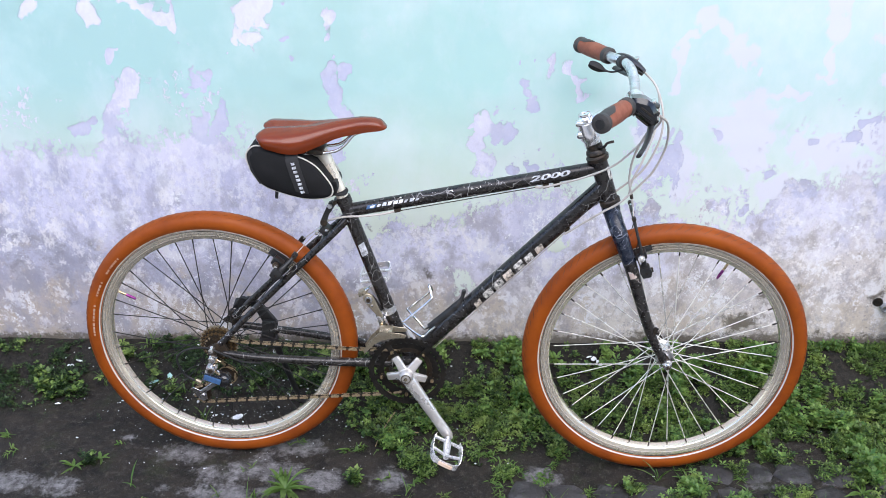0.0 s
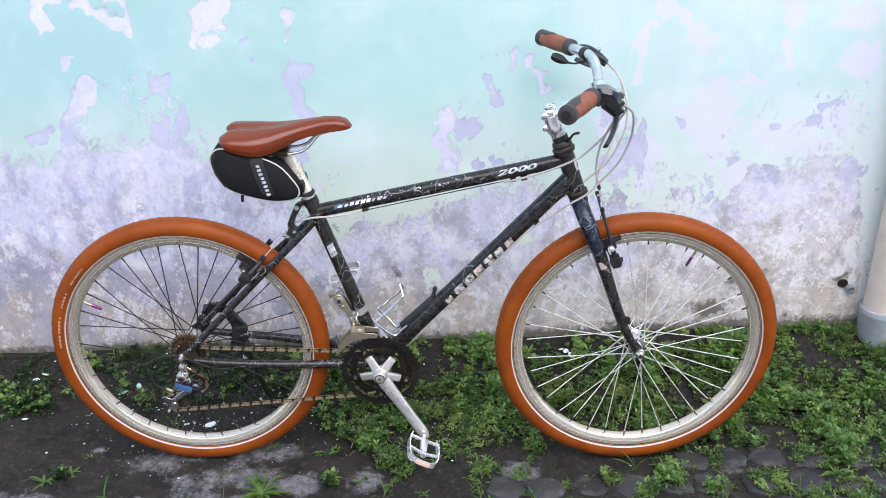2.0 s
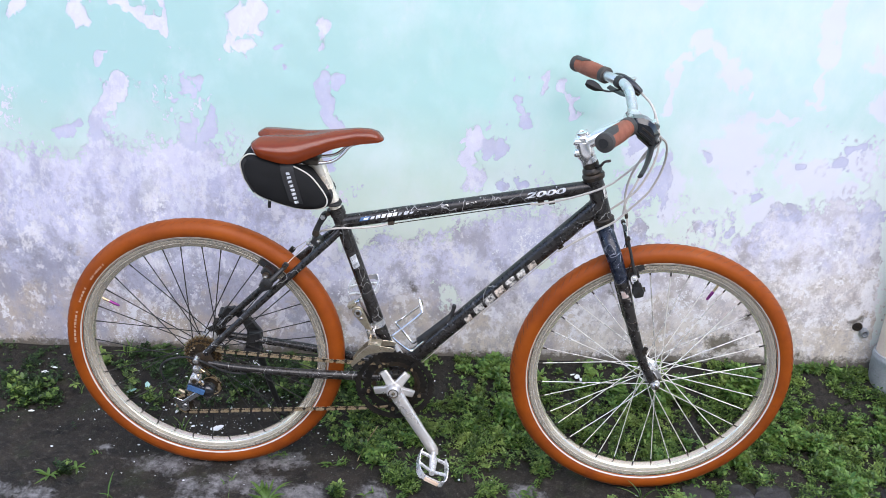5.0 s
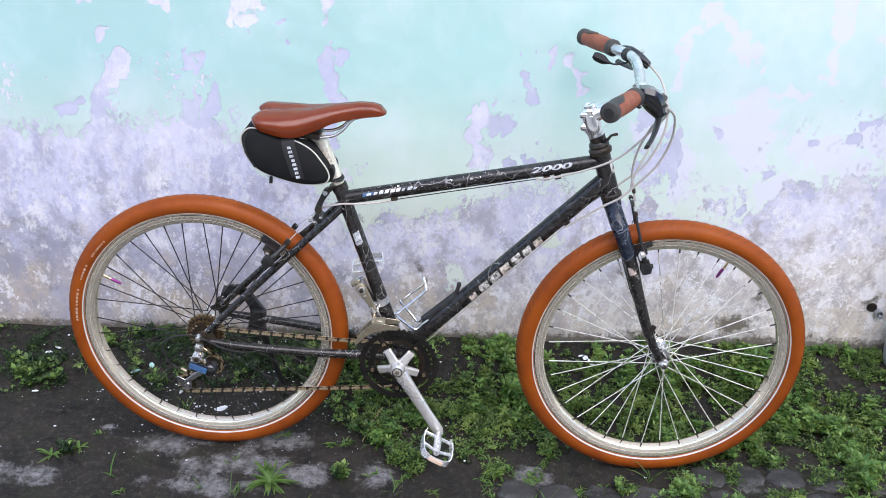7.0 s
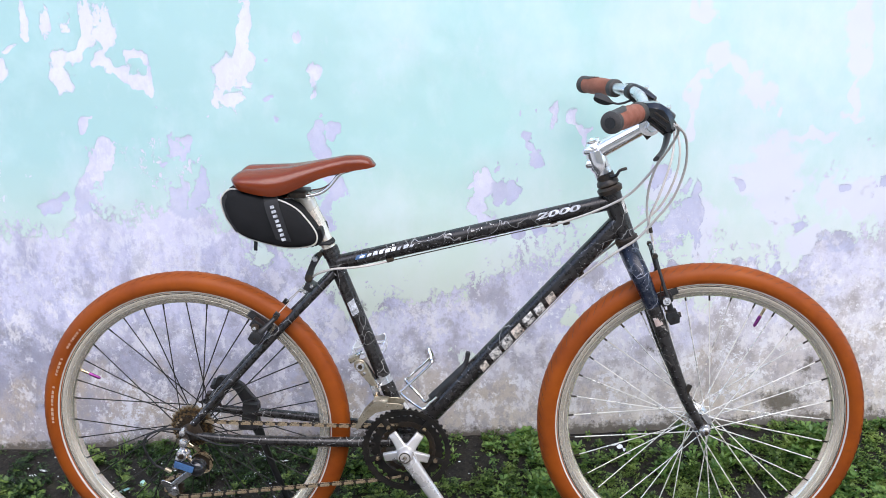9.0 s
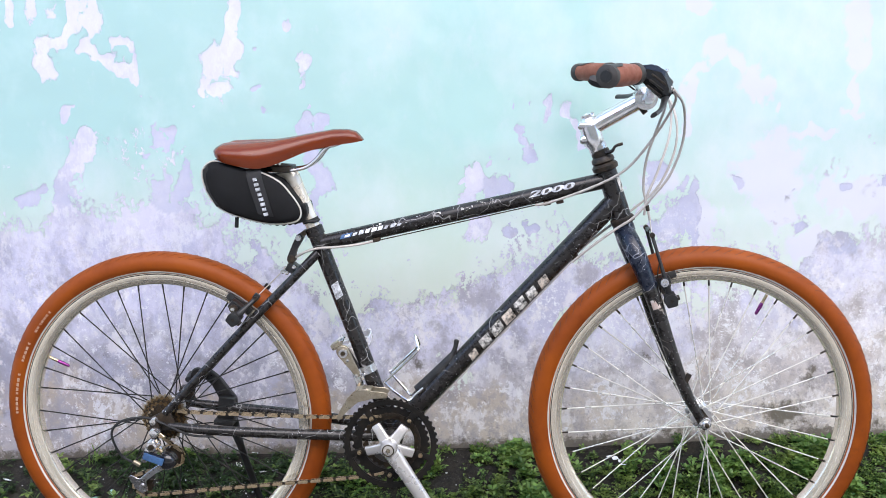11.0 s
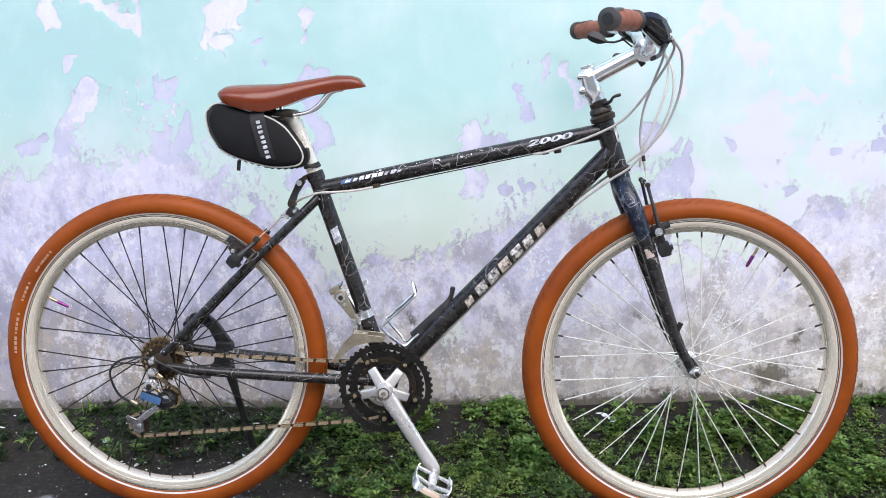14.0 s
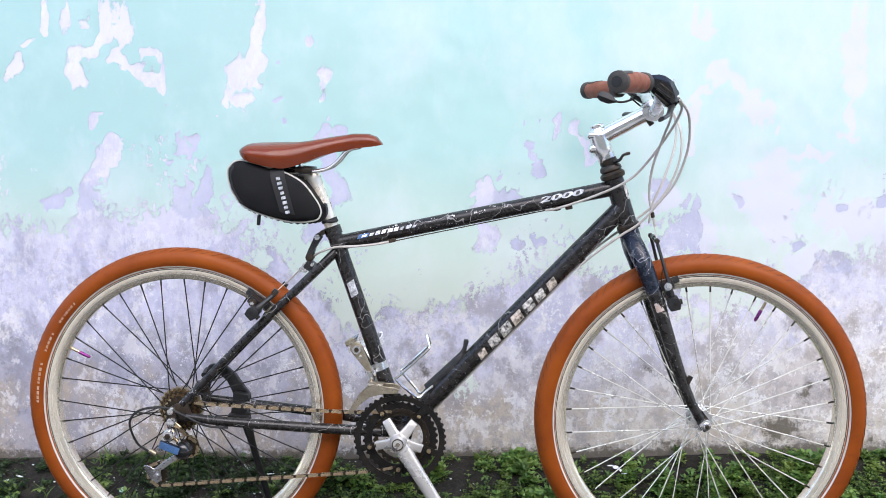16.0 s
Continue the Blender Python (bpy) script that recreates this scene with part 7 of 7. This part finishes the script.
def grass_stuff():
    rng = random.Random(15)
    verts, faces = [], []
    for _ in range(420):
        x, y = rng.uniform(-1.3, 1.6), rng.uniform(-0.40, 0.27)
        lot = np.interp(x, [-1.3, -0.3, 0.2, 0.7, 1.6], [0.10, 0.25, 0.5, 0.9, 1.0]) * (1.0 if y < 0.0 else 0.5)
        if rng.random() > lot * (0.25 + cover(x, y)):
            continue
        for _ in range(rng.randint(3, 8)):
            blade(verts, faces, x + rng.gauss(0, 0.006), y + rng.gauss(0, 0.006), ground_height(x, y), rng.uniform(0.022, 0.065), rng.uniform(0, 6.28), rng.uniform(0.3, 1.1), rng.uniform(0.0008, 0.0022))
    me = bpy.data.meshes.new("grass")
    me.from_pydata(verts, [], faces)
    me.materials.append(M_BLADE)
    tagged(new("grass", me), "thin bright green grass blades in the cracks", "grass", kind="stuff")


grass_stuff()


def sprouts():
    """Tiny seedlings in the grit all over the open ground."""
    rng = random.Random(51)
    verts, faces = [], []
    for _ in range(620):
        x, y = rng.uniform(-1.25, 1.5), rng.uniform(-0.40, 0.10)
        lot = np.interp(x, [-1.25, -0.35, -0.15, 0.4, 1.5], [0.10, 0.12, 0.75, 0.85, 1.0])
        if rng.random() > lot * max(0.0, 0.45 + 2.2 * fbm(x * 6, y * 6, 61.0)):
            continue
        for _ in range(rng.randint(1, 5)):
            px, py = x + rng.gauss(0, 0.010), y + rng.gauss(0, 0.010)
            h = ground_height(px, py)
            for _ in range(rng.randint(3, 7)):
                blade(verts, faces, px + rng.gauss(0, 0.002), py + rng.gauss(0, 0.002), h, rng.uniform(0.006, 0.020), rng.uniform(0, 6.28), rng.uniform(0.7, 1.5), rng.uniform(0.0009, 0.0022))
    me = bpy.data.meshes.new("sprouts")
    me.from_pydata(verts, [], faces)
    me.materials.append(M_BLADE)
    tagged(new("sprouts", me), "tiny green seedlings sprouting in the dark grit", "seedlings", kind="stuff")


sprouts()


def weed(x, y, count, length, width, seed, label):
    """A rosette of narrow pointed leaves, each with a fold along its middle."""
    rng = random.Random(seed)
    top = thing("weed", pose(x, y, ground_height(x, y)), label, "weed", "weeds in the cracks")
    for k in range(count):
        bm = bmesh.new()
        a = 2 * math.pi * k / count + rng.uniform(-0.3, 0.3)
        l, w = length * rng.uniform(0.4, 1.15), width * rng.uniform(0.6, 1.25)
        rise = rng.uniform(0.0, 1.1)
        sway = rng.uniform(-0.35, 0.35)
        d, side = Vector((math.cos(a), math.sin(a), 0)), Vector((-math.sin(a), math.cos(a), 0))
        rows = []
        for i in range(7):
            t = i / 6
            c = d * l * t + side * l * sway * t * t + Vector((0, 0, l * (rise * t - 0.75 * rise * t * t)))
            ww = w * (math.sin(math.pi * min(t * 0.92 + 0.06, 1)) ** 0.8)
            rows.append([bm.verts.new(c + side * ww + Vector((0, 0, ww * 0.35))), bm.verts.new(c), bm.verts.new(c - side * ww + Vector((0, 0, ww * 0.35)))])
        for p, q in zip(rows, rows[1:]):
            for j in range(2):
                bm.faces.new((p[j], p[j + 1], q[j + 1], q[j]))
        part("leaf", bm, M_BLADE, top, smooth=80)


narrow = "small bright green weed with narrow pointed leaves in cracked concrete"
for i, (x, y, n, l, w) in enumerate(((-0.352, -0.250, 36, 0.068, 0.0042), (-0.890, -0.200, 11, 0.044, 0.0035), (-0.835, -0.165, 6, 0.030, 0.0035), (0.175, -0.170, 7, 0.034, 0.0035), (0.90, -0.240, 9, 0.044, 0.0032), (1.02, -0.19, 8, 0.048, 0.0032), (0.30, -0.085, 6, 0.028, 0.0035), (1.12, -0.03, 9, 0.05, 0.0035), (-0.11, -0.07, 7, 0.034, 0.005))):
    weed(x, y, n, l, w, 100 + i, narrow)


def dry_stalk(pts, label):
    m = Vector(pts[0])
    ob = part("dry_stalk", tube(curve_through([Vector(p) - m for p in pts], 5), 0.0011, 6), M_TWIG, at=Matrix.Translation(m))
    tagged(ob, label, "stalk")


dry_stalk([(-0.155, -0.085, 0.004), (-0.140, -0.040, 0.022), (-0.115, 0.02, 0.034)], "thin dry straw-coloured plant stalk lying on the soil")
dry_stalk([(-0.150, -0.060, 0.006), (-0.100, -0.050, 0.014), (-0.050, -0.030, 0.010)], "thin dry straw-coloured plant stalk lying on the soil")


def flake(x, y, size, turn, material, seed, tilt=8, lift=0.003):
    """A curled chip of fallen paint with a broken outline."""
    rng = random.Random(seed)
    bm = bmesh.new()
    n = rng.randint(5, 8)
    ring = [bm.verts.new((size * rng.uniform(0.6, 1.1) * math.cos(6.283 * k / n), size * rng.uniform(0.18, 0.5) * math.sin(6.283 * k / n), size * rng.uniform(0, 0.15))) for k in range(n)]
    mid = bm.verts.new((0, 0, -size * 0.05))
    for k in range(n):
        bm.faces.new((mid, ring[k], ring[(k + 1) % n]))
    bmesh.ops.recalc_face_normals(bm, faces=bm.faces)
    bmesh.ops.solidify(bm, geom=bm.faces[:], thickness=0.0008)
    ob = part("paint_flake", bm, material, at=pose(x, y, ground_height(x, y) + lift, tilt, rng.uniform(-10, 10), turn), smooth=0)
    tagged(ob, "fallen pale chip on the ground, mostly wall paint" if material == M_CHIP else "fallen chip of mint wall paint on the ground", "paint flake", "paint flakes on the ground")


rng = random.Random(31)
# the four raised chips near x 0.41 stand for crumpled white plastic
for i, (x, y, s) in enumerate(((-1.049, 0.182, 0.013), (-1.033, 0.043, 0.010), (-0.802, 0.127, 0.012), (-0.740, 0.093, 0.012), (-0.534, 0.015, 0.020), (-0.483, 0.175, 0.022), (-0.495, 0.164, 0.014), (-0.474, 0.238, 0.018), (-0.447, 0.302, 0.014), (-0.359, 0.282, 0.012), (-0.414, 0.103, 0.012), (-0.594, 0.188, 0.010), (-0.512, 0.088, 0.010), (-0.654, 0.071, 0.009), (-0.727, 0.220, 0.009), (-0.414, 0.218, 0.012), (-0.596, 0.020, 0.009), (-0.880, 0.232, 0.008), (-1.03, 0.20, 0.014), (-1.10, 0.17, 0.010), (0.396, 0.212, 0.012), (0.408, 0.205, 0.017), (0.418, 0.197, 0.013), (0.426, 0.188, 0.009), (0.150, 0.000, 0.012))):
    flake(x, y, s, rng.uniform(0, 180), M_CHIP, 200 + i, 18, 0.030 if 0.39 < x < 0.43 else 0.003)
for i, (x, y, s) in enumerate(((-0.790, 0.130, 0.016), (-0.755, 0.150, 0.018), (-0.800, 0.100, 0.014))):
    flake(x, y, s, rng.uniform(0, 180), M_MINTCHIP, 230 + i)


def crumbs():
    rng = random.Random(77)
    verts, faces = [], []
    for _ in range(700):
        x = rng.gauss(-0.48, 0.20) if rng.random() < 0.75 else rng.uniform(-1.2, 1.0)
        y = rng.uniform(-0.02, 0.27) if rng.random() < 0.85 else rng.uniform(-0.2, 0.0)
        s = rng.choice((0.0008, 0.001, 0.0012, 0.0014, 0.0018, 0.0024, 0.004))
        z = ground_height(x, y) + rng.uniform(0.001, 0.006)
        a = rng.uniform(0, 3.14)
        i = len(verts)
        for k in range(5):
            w = a + 6.283 * k / 5
            r = s * rng.uniform(0.6, 1.2)
            verts.append((x + r * math.cos(w), y + 0.7 * r * math.sin(w), z + rng.uniform(0, 0.3) * s))
        verts.append((x, y, z - 0.5 * s))
        faces.append((i, i + 1, i + 2, i + 3, i + 4))
        faces += [(i + (k + 1) % 5, i + k, i + 5) for k in range(5)]
    me = bpy.data.meshes.new("paint_crumbs")
    me.from_pydata(verts, [], faces)
    me.materials.append(M_CHIP)
    tagged(new("paint_crumbs", me), "tiny white crumbs of fallen paint on dark soil", "paint crumbs", kind="stuff")


crumbs()


# ---- rounded paving stones sunk in the ground ----
def stone_material():
    m, ns, ls, p = nodes_of("dark_worn_stone")
    v = coords(ns)
    info = ns.new("ShaderNodeObjectInfo")
    mid, fine = noised(ns, ls, v, 30, 6, 0.7), noised(ns, ls, v, 220, 4, 0.7)
    c = mixed(ns, ls, info.outputs["Random"], (0.016, 0.015, 0.015), (0.045, 0.042, 0.042))
    c = mixed(ns, ls, ramped(ns, ls, mid, 0.52, 0.68, 0, 0.7), c, (0.13, 0.125, 0.13))
    c = mixed(ns, ls, ramped(ns, ls, noised(ns, ls, v, 55, 5), 0.56, 0.7, 0, 0.7), c, (0.02, 0.028, 0.010))
    ls.new(c, p.inputs["Base Color"])
    ls.new(ramped(ns, ls, mid, 0.3, 0.7, 0.4, 0.8), p.inputs["Roughness"])
    bumped(ns, ls, p, maths(ns, ls, "ADD", mid, maths(ns, ls, "MULTIPLY", fine, 0.5)), 0.6, 0.004)
    return m


M_STONE = stone_material()


def stones():
    shapes = []
    rng = random.Random(8)
    for s in range(5):
        rings = []
        lump = [rng.uniform(0.85, 1.12) for _ in range(14)]
        for r, h in ((1.0, -0.020), (1.0, 0.0), (0.95, 0.005), (0.80, 0.0085), (0.45, 0.0105), (0.06, 0.011)):
            rings.append([Vector((0.046 * r * lump[j] * math.copysign(abs(math.cos(6.283 * j / 14)) ** 0.75, math.cos(6.283 * j / 14)), 0.040 * r * lump[j] * math.copysign(abs(math.sin(6.283 * j / 14)) ** 0.75, math.sin(6.283 * j / 14)), h + 0.0015 * rng.uniform(-1, 1))) for j in range(14)])
        ob = part("stone", blob(rings), M_STONE, ground, at=pose(0.2 + 0.1 * s, -0.46, ground_height(0.2 + 0.1 * s, -0.46)), smooth=70)
        shapes.append(ob.data)
    for row in range(5):
        for k in range(17):
            x = -0.02 + 0.100 * k + (0.05 if row % 2 else 0) + rng.gauss(0, 0.006)
            y = -0.155 - 0.088 * row + 0.03 * x + rng.gauss(0, 0.005)
            if (row == 0 and x < 0.45) or (row == 1 and x < 0.2) or (0.43 < x < 0.63 and y > -0.16):
                continue
            o = new("stone", shapes[rng.randrange(5)])
            o.parent = ground
            o.matrix_basis = pose(x, y, ground_height(x, y) - 0.003 + rng.uniform(-0.003, 0.002), rng.gauss(0, 2), rng.gauss(0, 2), rng.uniform(-14, 14) + 180 * rng.randrange(2))


stones()
